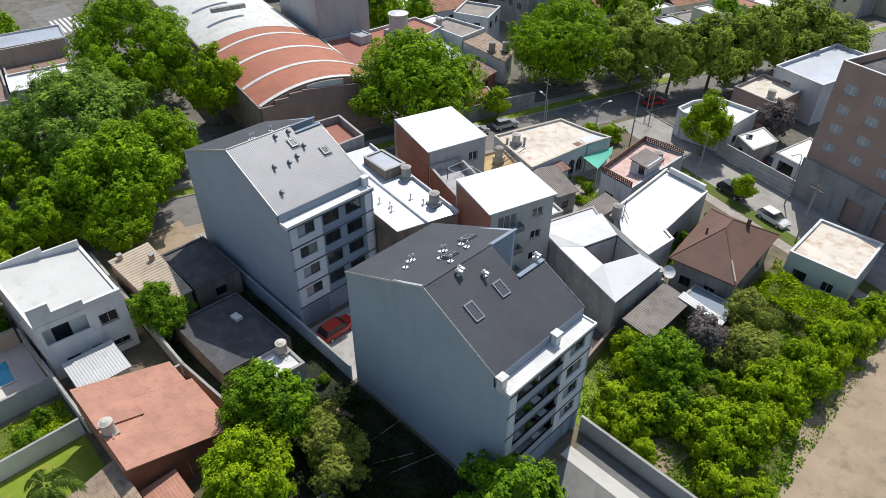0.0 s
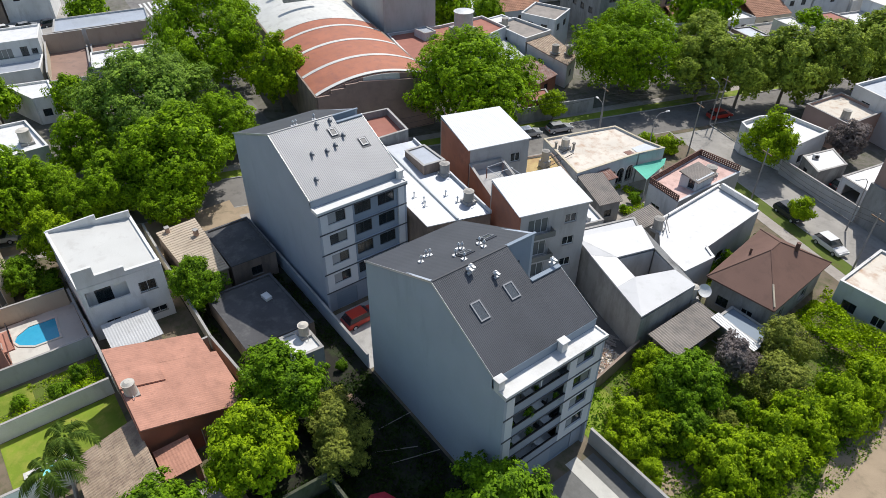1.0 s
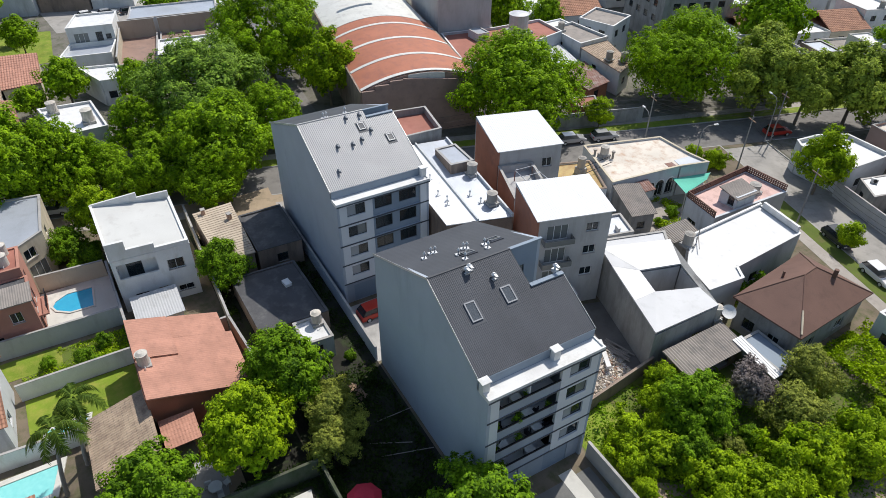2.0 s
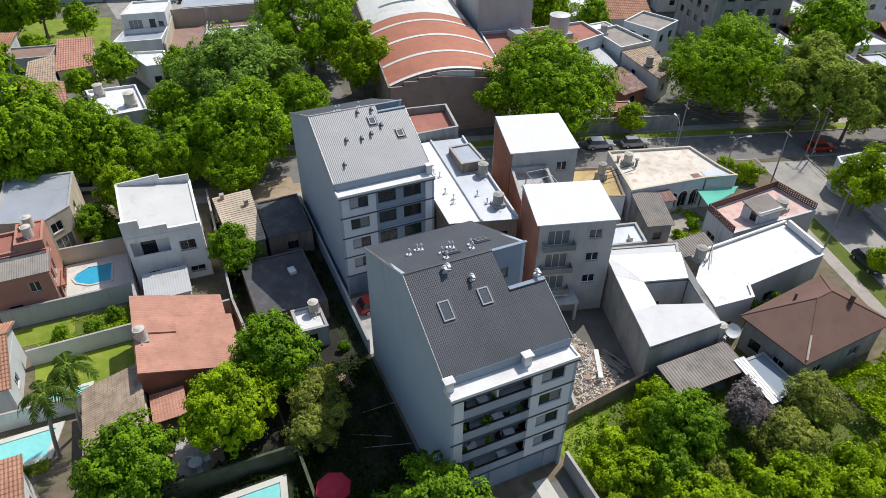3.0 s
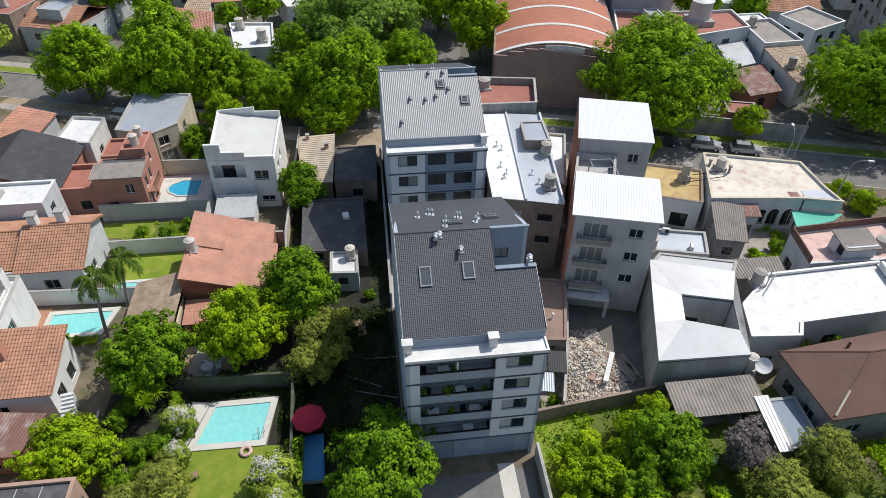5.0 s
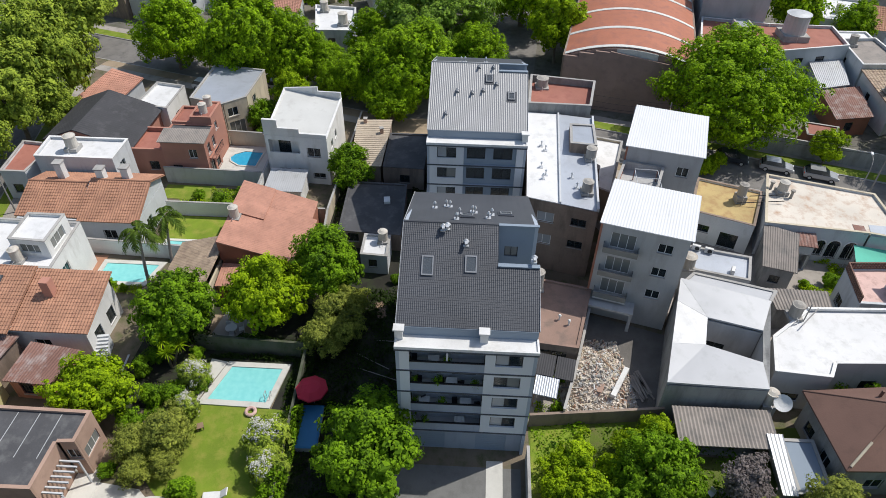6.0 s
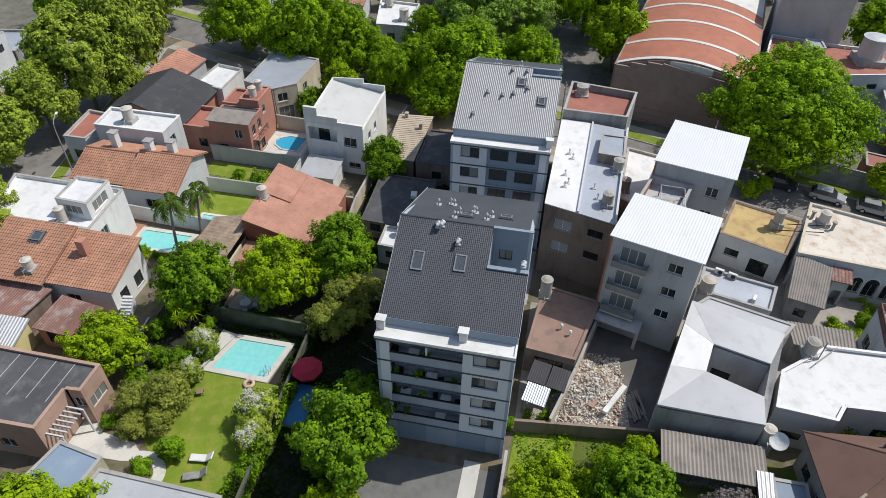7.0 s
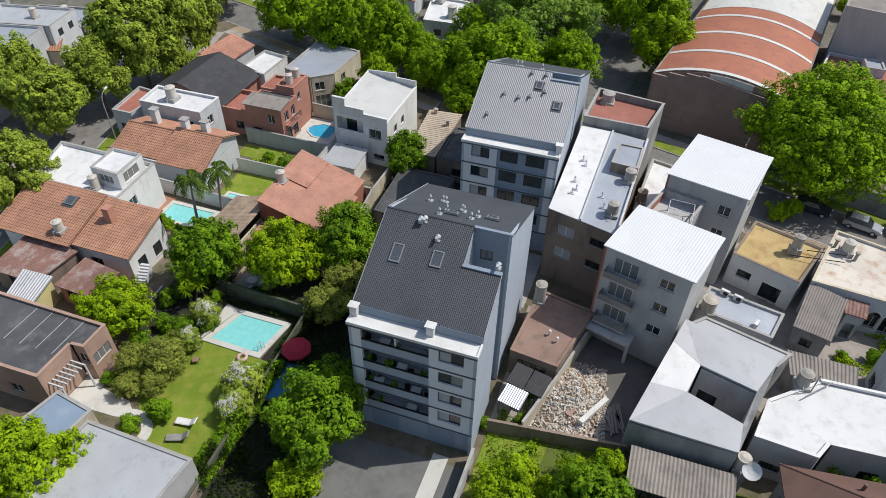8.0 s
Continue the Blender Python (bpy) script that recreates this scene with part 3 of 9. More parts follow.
# the raised blocks between the streets
a1, a1f = side(S1, N1, ROAD), side(S1, N1, -ROAD)
a2, a2f = side(S2, N2, ROAD), side(S2, N2, -ROAD)
a3, a3f = side(S3, N3, ROAD), side(S3, N3, -ROAD)
FAR = 220.0
main_block = [isect(a1, D1, a3, D3), isect(a3, D3, (80, 0), (0, 1)), (80, isect(a2, D2, (80, 0), (0, 1))[1]), isect(a1, D1, a2, D2)]
far_block = [(a1f[0] - D1[0] * FAR, a1f[1] - D1[1] * FAR), (a1f[0] + D1[0] * FAR, a1f[1] + D1[1] * FAR), (-300, a1f[1] + 200), (-300, -200)]
right_block = [isect(a1, D1, a2f, D2), (80, isect(a2f, D2, (80, 0), (0, 1))[1]), (80, 260), (a1[0] + D1[0] * FAR, a1[1] + D1[1] * FAR)]
left_block = [isect(a3f, D3, (80, 0), (0, 1)), isect(a1, D1, a3f, D3), (a1[0] - D1[0] * FAR, a1[1] - D1[1] * FAR), (80, -250)]


def ccw(poly):
    area = sum(poly[i][0] * poly[(i + 1) % len(poly)][1] - poly[(i + 1) % len(poly)][0] * poly[i][1] for i in range(len(poly)))
    return poly if area > 0 else poly[::-1]


for poly, mat, label in ((main_block, "earth", "earth of the block with yards and gardens"), (far_block, "yardground", "grey paved yards of the block across the tree-lined street"),
                         (right_block, "yardground", "grey paved yards of the block beyond the side street"), (left_block, "yardground", "paved yards of the block with leafy gardens")):
    poly = ccw(poly)
    bm = bmesh.new()
    prism(bm, poly, -0.125, 0.0)
    tagged(part("ground", bm, mat), label, "ground", kind="structure")
    bm = bmesh.new()
    outer, inner = inset(poly, -0.004), inset(poly, 0.16)
    for i in range(len(poly)):
        j = (i + 1) % len(poly)
        v = [bm.verts.new((*p, z)) for p, z in ((outer[i], -0.12), (outer[j], -0.12), (outer[j], 0.02), (outer[i], 0.02), (inner[j], 0.02), (inner[i], 0.02), (inner[j], -0.01), (inner[i], -0.01))]
        for f in ((0, 1, 2, 3), (3, 2, 4, 5), (5, 4, 6, 7)):
            bm.faces.new([v[k] for k in f])
    tagged(part("kerb", bm, "concrete"), "worn concrete kerb along the street", "kerb", kind="structure")

# pavements: concrete by the houses, a grass verge by the kerb
strip("pavement", S1, D1, N1, ROAD + 2.0, ROAD + 3.6, -100, 18, 0.004, 0.016, "paving", "tiled pavement in the shade of street trees", "pavement")
strip("pavement", S1, D1, N1, -ROAD - 3.6, -ROAD - 2.0, -200, 200, 0.004, 0.016, "paving", "tiled pavement along blank walls", "pavement")
strip("verge", S1, D1, N1, -ROAD - 2.0, -ROAD - 0.2, -200, 200, 0.004, 0.03, "lawn", "green grass verge beside the parked cars", "grass")
strip("verge", S1, D1, N1, ROAD + 0.2, ROAD + 2.0, -100, 14, 0.004, 0.02, "sand", "trodden dirt verge under plane trees", "verge")
strip("pavement", S2, D2, N2, ROAD + 2.2, ROAD + 3.8, -14, 100, 0.004, 0.016, "paving", "narrow tiled pavement of the side street", "pavement")
strip("verge", S2, D2, N2, ROAD + 0.2, ROAD + 2.2, -10, 100, 0.004, 0.03, "dull", "grass verge along the side street", "grass")
strip("pavement", S2, D2, N2, -ROAD - 3.0, -ROAD - 0.2, -14, 120, 0.004, 0.016, "paving", "tiled pavement before low walls", "pavement")
strip("pavement", S3, D3, N3, ROAD + 1.6, ROAD + 3.0, -40, 100, 0.004, 0.016, "paving", "tiled pavement of the leafy street", "pavement")
strip("verge", S3, D3, N3, ROAD + 0.2, ROAD + 1.6, -40, 100, 0.004, 0.03, "lawn", "grass verge of the leafy street", "grass")
strip("pavement", S3, D3, N3, -ROAD - 3.0, -ROAD - 0.2, -40, 100, 0.004, 0.016, "paving", "cracked pavement under street trees", "pavement")


def patch(name, poly, z, mat, label, category, thick=0.02):
    bm = bmesh.new()
    prism(bm, ccw(poly), 0.004, z)
    ob = part(name, bm, mat)
    return tagged(ob, label, category, kind="structure")


patch("lawn", [(-18.7, 4.6), (-18.4, 12.6), (-5.0, 13.2), (-5.0, 6.6), (-9.0, 6.0), (-11.5, 3.4)], 0.03, "lawn", "bright mown lawn beside the swimming pool", "lawn")
# yard and strip: building shade is deepened in the soil colour
patch("yard", [(-62.5, 11.9), (-43.0, 11.9), (-34.5, 13.2), (-34.5, 22.7), (-62.5, 23.1)], 0.012, "soil", "yard of bare soil darkened for building shade", "yard")
patch("yard", [(-34.5, 13.2), (-2.0, 13.6), (-2.0, 22.6), (-34.5, 22.7)], 0.014, "soil", "overgrown strip with soil darkened for building shade", "yard")
patch("paving", [(-68.0, 12.6), (-59.0, 13.0), (-59.0, 22.8), (-68.6, 23.6)], 0.038, "sand", "pale dirt forecourt with brick edging", "paving")
patch("driveway", [(-14.0, 21.6), (0.5, 20.9), (0.5, 32.4), (-14.0, 32.6)], 0.024, "court", "dark grey parking court", "driveway")
# sunlight on the court, put in as a strip of paler colour
patch("path", [(-14.6, 29.9), (0.4, 29.7), (0.4, 31.0), (-14.6, 31.2)], 0.04, "poolstone", "pale strip painted as a sunlit band across the parking court", "path")
patch("driveway", [(-41.4, 22.9), (-33.0, 22.7), (-33.0, 33.0), (-41.4, 33.2)], 0.024, "concrete", "shaded concrete court between the apartment buildings", "driveway")
patch("lawn", [(-44.2, -6.6), (-44.2, 2.6), (-37.6, 2.6), (-37.0, -6.4)], 0.03, "lawn", "small green lawn behind white garden walls", "lawn")
patch("lawn", [(-50.2, -9.2), (-50.2, -3.2), (-47.4, -3.2), (-47.4, -9.2)], 0.034, "lawn", "bright grass behind the tile-roofed house", "lawn")
patch("lawn", [(-49.8, -6.8), (-49.8, 2.6), (-44.8, 2.6), (-44.8, -6.6)], 0.026, "dull", "overgrown garden with long grass", "lawn")
patch("terrace", [(-36.8, -13.4), (-36.8, -10.6), (-31.2, -10.8), (-31.2, -13.2)], 0.04, "terracotta", "terracotta paved pool terrace", "terrace")
patch("terrace", [(-59.5, -4.6), (-59.6, 2.6), (-51.0, 2.6), (-50.8, -3.8)], 0.04, "poolstone", "pale stone patio around a small pool", "terrace")
patch("yard", [(-32.0, 38.0), (-18.8, 34.6), (-19.6, 44.4), (-29.0, 47.0)], 0.02, "lot", "bare grey building lot with rubble", "yard")
patch("garden", [(-19.0, 33.4), (-19.2, 56.0), (0.8, 64.0), (0.8, 33.2)], 0.016, "dull", "overgrown back garden with rough grass", "garden")
sweep = [(-8.1 + 2.05 * math.cos(math.radians(a)), 4.9 + 2.35 * math.sin(math.radians(a))) for a in range(200, 70, -10)] + [(-8.1 + 1.15 * math.cos(math.radians(a)), 4.9 + 1.4 * math.sin(math.radians(a))) for a in range(80, 201, 10)]
patch("path", sweep, 0.045, "poolstone", "curved pale garden path round a clipped bush", "path")
patch("path", [(-11.2, -1.6), (-10.9, 1.0), (-10.6, 3.4), (-10.03, 4.09), (-9.18, 4.42), (-8.9, 3.2), (-8.8, 0.8), (-9.6, -1.9)], 0.05, "poolstone", "pale garden path along the brick house", "path")
patch("dirt", [(0.5, 33.0), (-0.6, 42.0), (-2.0, 49.0), (-4.0, 60.0), (2.0, 74.0), (40.0, 74.0), (40.0, 33.0)], 0.02, "sand", "open lot of dry pale dirt", "dirt")


# ---- apartment buildings ----
def lay(y, p, upv):
    """Matrix on a slope at p: x along the eave (towards +y), y up the slope, z off it."""
    ex = Vector((0, 1, 0))
    ey = Vector(upv).normalized()
    ez = ex.cross(ey)
    if ez.z < 0:
        ex = -ex
        ez = ex.cross(ey)
    m = Matrix((ex, ey, ez)).transposed().to_4x4()
    m.translation = Vector(p)
    return m


def skylight(parent, m, w=0.85, h=1.35):
    bm = bmesh.new()
    for x0, x1, y0, y1 in ((-w / 2, -w / 2 + 0.09, 0, h), (w / 2 - 0.09, w / 2, 0, h), (-w / 2 + 0.09, w / 2 - 0.09, 0, 0.1), (-w / 2 + 0.09, w / 2 - 0.09, h - 0.1, h)):
        box(bm, x0, x1, y0, y1, -0.05, 0.16)
    bm.transform(m)
    ob = part("skylight", bm, "skyframe", parent, "grey metal roof window")
    bm = bmesh.new()
    box(bm, -w / 2 - 0.15, w / 2 + 0.15, -0.28, h + 0.12, -0.05, 0.05)
    bm.transform(m)
    part("apron", bm, "roofdark", ob)
    bm = bmesh.new()
    box(bm, -w / 2 + 0.09, w / 2 - 0.09, 0.1, h - 0.1, 0.07, 0.12)
    bm.transform(m)
    part("pane", bm, "skyglass", ob)


def vent(parent, x, y, z, h=0.55, r=0.07, mat="galv", elbow=False):
    bm = bmesh.new()
    cyl(bm, x, y, z - 0.3, h + 0.3, r)
    ob = part("vent_pipe", bm, mat, parent)
    bm = bmesh.new()
    cyl(bm, x, y, z + h + 0.002, 0.12, r * 2.2, r * 1.2)
    cyl(bm, x, y, z + h + 0.123, 0.05, r * 1.2, r * 0.6)
    if elbow:
        box(bm, x + r * 0.4, x + 0.45, y - r, y + r, z + h - 0.05, z + h + 0.1)
    part("vent_cap", bm, mat, ob)
    bm = bmesh.new()
    box(bm, x - 0.2, x + 0.2, y - 0.2, y + 0.2, z - 0.2, z + 0.06)
    part("flashing", bm, mat, ob)


def apartment(label, xf, y0, W, xr, xb, xn, yn, roof_front, roof_rear, mirrored, zr=17.0, ze=13.35, zl=12.5, zb=13.0, tiled=True):
    """Four storeys on open columns under a two-sided roof, with a light shaft cut out of one side. Own axes: x=0 front, back is negative."""
    ob = thing("apartment_building", xf, y0, 0, 0, label, "apartment building", "twin apartment buildings")
    xe = -1.4
    th = 0.25
    fy = -0.14
    zs = lambda x: ze + (zr - ze) * (x - xe) / (xr - xe)
    front = [(fy, 2.75), (fy, zl), (xe, zl), (xe, ze)]

    def side_wall(pts, a, b, mat):
        bm = bmesh.new()
        gable_solid(bm, pts, a, b)
        return part("wall", bm, mat, ob)

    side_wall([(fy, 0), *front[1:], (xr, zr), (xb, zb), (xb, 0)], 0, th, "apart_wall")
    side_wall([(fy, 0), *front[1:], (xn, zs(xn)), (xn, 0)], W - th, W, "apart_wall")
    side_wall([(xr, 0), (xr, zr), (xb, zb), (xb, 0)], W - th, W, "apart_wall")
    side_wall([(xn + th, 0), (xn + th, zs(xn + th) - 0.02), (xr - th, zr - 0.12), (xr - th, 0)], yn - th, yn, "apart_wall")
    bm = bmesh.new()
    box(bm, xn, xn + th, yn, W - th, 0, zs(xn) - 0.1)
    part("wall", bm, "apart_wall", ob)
    # the wall at the ridge that looks into the shaft
    w = wall_matrix((xr, yn), (xr, W - th))
    bm = bmesh.new()
    holes = [(0.55, 1.55, z, z + 1.0) for z in (3.9, 6.3, 8.7, 11.1, 14.0)]
    holed(bm, W - th - yn, 0, zr - 0.03, th, holes)
    bm.transform(w)
    part("wall", bm, "apart_blue", ob)
    for h in holes:
        window(ob, w, *h, frame="frame", glass="glasspale", sill=False)
    bm = bmesh.new()
    box(bm, xb, xb + th, th, W - th, 0, zb - 0.1)
    part("wall", bm, "apart_wall", ob)
    # facade
    if mirrored:
        panel, balc, pillar = (0.0, 3.7), (3.7, W - 0.95), (W - 0.95, W)
    else:
        panel, balc, pillar = (W - 3.6, W), (0.95, W - 3.6), (0.0, 0.95)
    fl = [2.9 + 2.4 * k for k in range(4)]
    w = wall_matrix((fy + 0.004, panel[0] + (th if mirrored else 0.003)), (fy + 0.004, panel[1]))
    length = panel[1] - panel[0] - th - 0.004
    holes = [(length / 2 - 0.95, length / 2 + 0.95, z + 0.75, z + 2.0) for z in fl]
    bm = bmesh.new()
    holed(bm, length, 2.75, zl - 0.2, 0.25, holes)
    bm.transform(w)
    part("facade_panel", bm, "apart_white", ob)
    for i, h in enumerate(holes):
        window(ob, w, *h, frame="frame", glass=("glasscurtain", "glass") if i != 2 else ("glass", "glasspale"), sill=False, depth=0.14)
    bm = bmesh.new()
    pa, pb = (pillar[0], pillar[1] - th) if mirrored else (pillar[0] + th, pillar[1])
    box(bm, fy - 0.3, fy + 0.004, pa, pb, 2.75, zl - 0.2)
    part("pillar", bm, "apart_white", ob)
    for z in fl:
        bm = bmesh.new()
        box(bm, fy + 0.005, fy + 0.04, 0.0, W, z - 0.16, z - 0.02)
        part("floor_band", bm, "band", ob)
    # balconies
    par = "apart_blue" if mirrored else "apart_white"
    back = -0.32 if mirrored else -1.35
    w = wall_matrix((back, balc[0]), (back, balc[1]))
    bl = balc[1] - balc[0]
    holes = []
    for z in fl:
        holes += [(0.3, 2.15, z + 0.65, z + 2.0), (bl - 2.3, bl - 0.4, z + 0.65, z + 2.0)] if mirrored else [(0.4, 2.2, z + 0.5, z + 1.95), (bl - 2.3, bl - 0.5, z + 0.5, z + 1.95)]
    bm = bmesh.new()
    holed(bm, bl, 2.9, zl - 0.2, 0.2, holes)
    bm.transform(w)
    part("balcony_wall", bm, par, ob)
    for i, h in enumerate(holes):
        window(ob, w, *h, frame="frame", glass="glasscurtain" if i % 3 and not mirrored else "glass", sill=False)
    for i, z in enumerate(fl):
        bm = bmesh.new()
        box(bm, back + 0.01, fy - 0.006, balc[0] + 0.003, balc[1] - 0.003, z - 0.15, z)
        part("balcony_slab", bm, "apart_wall", ob)
        if mirrored:
            continue
        bm = bmesh.new()
        box(bm, back + 0.012, fy - 0.125, balc[0] + 0.006, balc[1] - 0.006, z + 0.001, z + 0.012)
        part("floor_tile", bm, "floortile", ob)
        bm = bmesh.new()
        box(bm, fy - 0.1, fy - 0.02, balc[0] + 0.003, balc[1] - 0.003, z + 0.001, z + 0.86)
        bal = part("balustrade", bm, "apart_base", ob)
        bm = bmesh.new()
        box(bm, fy - 0.13, fy + 0.012, balc[0] + 0.003, balc[1] - 0.003, z + 0.861, z + 0.93)
        part("handrail", bm, "blackmetal", bal)
    if not mirrored:
        bm = bmesh.new()
        box(bm, back + 0.02, fy - 0.15, (balc[0] + balc[1]) / 2 - 0.06, (balc[0] + balc[1]) / 2 + 0.06, fl[3] + 0.002, zl - 0.25)
        part("divider", bm, par, ob)
    # inner floors and partitions, so that the rooms are dark and closed
    for z in fl:
        bm = bmesh.new()
        box(bm, xr - 1, back - 0.22, th + 0.002, yn - th - 0.002, z - 0.2, z - 0.003)
        part("floor_slab", bm, "room", ob)
    bm = bmesh.new()
    box(bm, -5.0, -4.8, th + 0.002, W - th - 0.002, 0, 12.2)
    part("inner_wall", bm, "room", ob)
    # ground floor: a plain rendered wall with garage doors, set slightly back
    w = wall_matrix((fy - 0.3, th + 0.003), (fy - 0.3, W - th - 0.003))
    gl = W - 2 * th - 0.006
    doors = [(0.9, 3.3, 0.02, 2.15), (gl - 3.6, gl - 1.2, 0.02, 2.15)]
    bm = bmesh.new()
    holed(bm, gl, 0.0, 2.74, 0.2, doors)
    bm.transform(w)
    part("wall", bm, "apart_base", ob)
    for u0, u1, v0, v1 in doors:
        bm = bmesh.new()
        n = 8
        rows = []
        for k in range(n):
            for e, out in ((0.0, 0.06), (0.94, 0.06), (0.95, 0.085), (0.995, 0.085)):
                v = v0 + (v1 - v0) * (k + e) / n
                rows.append([bm.verts.new((u, out, v)) for u in (u0, u1)])
        for a, b in zip(rows, rows[1:]):
            bm.faces.new((a[0], a[1], b[1], b[0]))
        bm.transform(w)
        part("garage_door", bm, "apart_blue", ob)
    # ledge over the facade and the upstand behind it
    bm = bmesh.new()
    box(bm, xe + 0.15, 0.02, -0.06, W + 0.06, zl - 0.2, zl + 0.03)
    box(bm, -0.12, 0.021, -0.061, W + 0.061, zl + 0.031, zl + 0.16)
    box(bm, xe + 0.15, -0.121, -0.06, 0.08, zl + 0.031, zl + 0.155)
    box(bm, xe + 0.15, -0.121, W - 0.08, W + 0.06, zl + 0.031, zl + 0.155)
    part("ledge", bm, "white", ob, "white rendered gutter ledge")
    bm = bmesh.new()
    box(bm, 0.022, 0.05, -0.05, W + 0.05, zl - 0.24, zl - 0.1)
    part("ledge_band", bm, "band", ob)
    bm = bmesh.new()
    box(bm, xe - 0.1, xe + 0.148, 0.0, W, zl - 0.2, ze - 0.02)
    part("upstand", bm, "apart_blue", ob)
    for y in ((0.2, 0.62 * W) if not mirrored else (W - 0.2,)):
        bm = bmesh.new()
        box(bm, -1.2, -0.75, y - 0.28, y + 0.28, zl + 0.03, zl + 0.95)
        st = part("chimney_box", bm, "white", ob, "white rendered duct box")
        bm = bmesh.new()
        box(bm, -1.3, -0.65, y - 0.38, y + 0.38, zl + 0.951, zl + 1.06)
        part("chimney_cap", bm, "white", st)
    # roof
    kw = dict(pitch=0.14, amp=0.018, course=0.18, step=0.014) if tiled else dict(pitch=0.19, amp=0.018, kind="trap")
    upf = Vector((xr - xe, 0, zr - ze))
    slope(ob, (xe + 0.1, -0.05, ze), (xe + 0.1, yn, ze), upf * ((xr - xe - 0.1) / (xr - xe)), roof_front, "roof_slope", **kw)
    short = upf * ((xn - xe - 0.1) / (xr - xe))
    slope(ob, (xe + 0.1, yn + 0.004, ze), (xe + 0.1, W + 0.05, ze), short, roof_front, "roof_slope", **kw)
    slope(ob, (xb - 0.1, W + 0.05, zb - 0.03), (xb - 0.1, -0.05, zb - 0.03), (xr - xb + 0.05, 0, zr - zb), roof_rear, "roof_slope", pitch=0.5, amp=0.005, course=0.0)
    ridge_cap(ob, (xr, -0.05, zr + 0.02), (xr, yn, zr + 0.02), roof_front)
    bm = bmesh.new()
    box(bm, xn - 0.06, xn + 0.3, yn - 0.01, W + 0.06, zs(xn) - 0.03, zs(xn) + 0.07)
    part("flashing", bm, "apart_blue", ob)
    bm = bmesh.new()
    box(bm, xr - 0.1, xr + 0.12, yn, W + 0.06, zr - 0.04, zr + 0.06)
    part("flashing", bm, "apart_blue", ob)
    bm = bmesh.new()
    gable_solid(bm, [(xe + 0.12, ze - 0.12), (xe + 0.12, ze + 0.09), (xr, zr + 0.09), (xb - 0.1, zb + 0.07), (xb - 0.1, zb - 0.12), (xr, zr - 0.1)], -0.08, -0.052)
    part("verge_flashing", bm, "galv", ob)
    bm = bmesh.new()
    gable_solid(bm, [(xe + 0.12, ze - 0.12), (xe + 0.12, ze + 0.09), (xn, zs(xn) + 0.09), (xn, zs(xn) - 0.1)], W + 0.052, W + 0.08)
    part("verge_flashing", bm, "galv", ob)
    # on the roof
    mf = lambda x, y: lay(y, (x, y, zs(x) + 0.03), upf)
    rear = lambda x: zr + (zb - zr) * (x - xr) / (xb - xr)
    mr = lambda x, y: lay(y, (x, y, rear(x) + 0.03), (xr - xb, 0, zr - zb))
    return ob, zs, rear, mf, mr


A, zs, rear, mf, mr = apartment("grey four-storey apartment building with a light ribbed metal roof", -41.6, 23.3, 9.9, -8.9, -19.0, -8.15, 7.0, "roofgrey", "roofdark", True, tiled=False)
for x, y in ((-6.7, 6.0), (-4.8, 8.3)):
    skylight(A, mf(x, y), 0.7, 0.9)
for x, y in ((-5.6, 2.75), (-3.1, 1.7), (-5.45, 4.3), (-5.75, 5.4), (-6.5, 6.75), (-8.4, 4.9), (-8.4, 6.4)):
    vent(A, x, y, zs(x), 0.2, 0.08, "skyframe", True)
for x, y in ((-9.6, 3.0), (-9.8, 3.4), (-10.2, 5.6)):
    vent(A, x, y, rear(x), 0.5, 0.06)

B, zs, rear, mf, mr = apartment("grey four-storey apartment building with a charcoal tile roof", -15.2, 22.95, 9.85, -8.3, -17.5, -5.6, 6.95, "roofdark", "roofdark", False)
skylight(B, mf(-4.6, 1.9), 0.85, 1.5)
skylight(B, mf(-4.9, 5.0), 0.85, 1.3)
skylight(B, mr(-11.6, 7.6), 0.9, 0.8)
skylight(B, mr(-10.6, 4.6), 0.9, 0.7)
for x, y in ((-7.8, 2.9), (-7.9, 3.2), (-6.8, 4.6), (-5.9, 9.5)):
    vent(B, x, y, zs(x), 0.4, 0.1, "galv", True)
for x, y in ((-12.4, 2.0), (-13.0, 2.9), (-12.9, 3.2), (-10.7, 4.0), (-11.6, 5.0), (-11.4, 5.2), (-10.0, 6.2), (-10.9, 6.5), (-9.4, 3.8)):
    vent(B, x, y, rear(x), 0.5, 0.06)
patch("yard", [(-49.0, 41.0), (-31.5, 47.8), (-27.5, 56.0), (-29.0, 70.0), (-35.6, 76.0), (-47.0, 74.5), (-52.5, 62.0)], 0.018, "paving", "paved back yards between low houses", "yard")
patch("yard", [(-33.5, 33.4), (-18.2, 33.4), (-18.7, 36.2), (-33.5, 40.4)], 0.022, "paving", "paved narrow patio", "yard")
patch("road", [(-77.0, 29.4), (-77.0, 36.6), (-170.0, 46.6), (-170.0, 38.4)], 0.012, "asphalt", "grey asphalt lane beside the market hall", "road")
for k in range(7):
    patch("zebra_stripe", [(-159.0, 39.4 + k), (-149.0, 38.3 + k), (-149.0, 38.8 + k), (-159.0, 39.9 + k)], 0.02, "white", "white zebra crossing stripe on asphalt", "marking")
patch("garden", [(-155.0, -13.0), (-133.0, -14.0), (-131.0, 3.0), (-150.0, 4.0)], 0.02, "lawn", "far green garden behind tile-roofed houses", "garden")
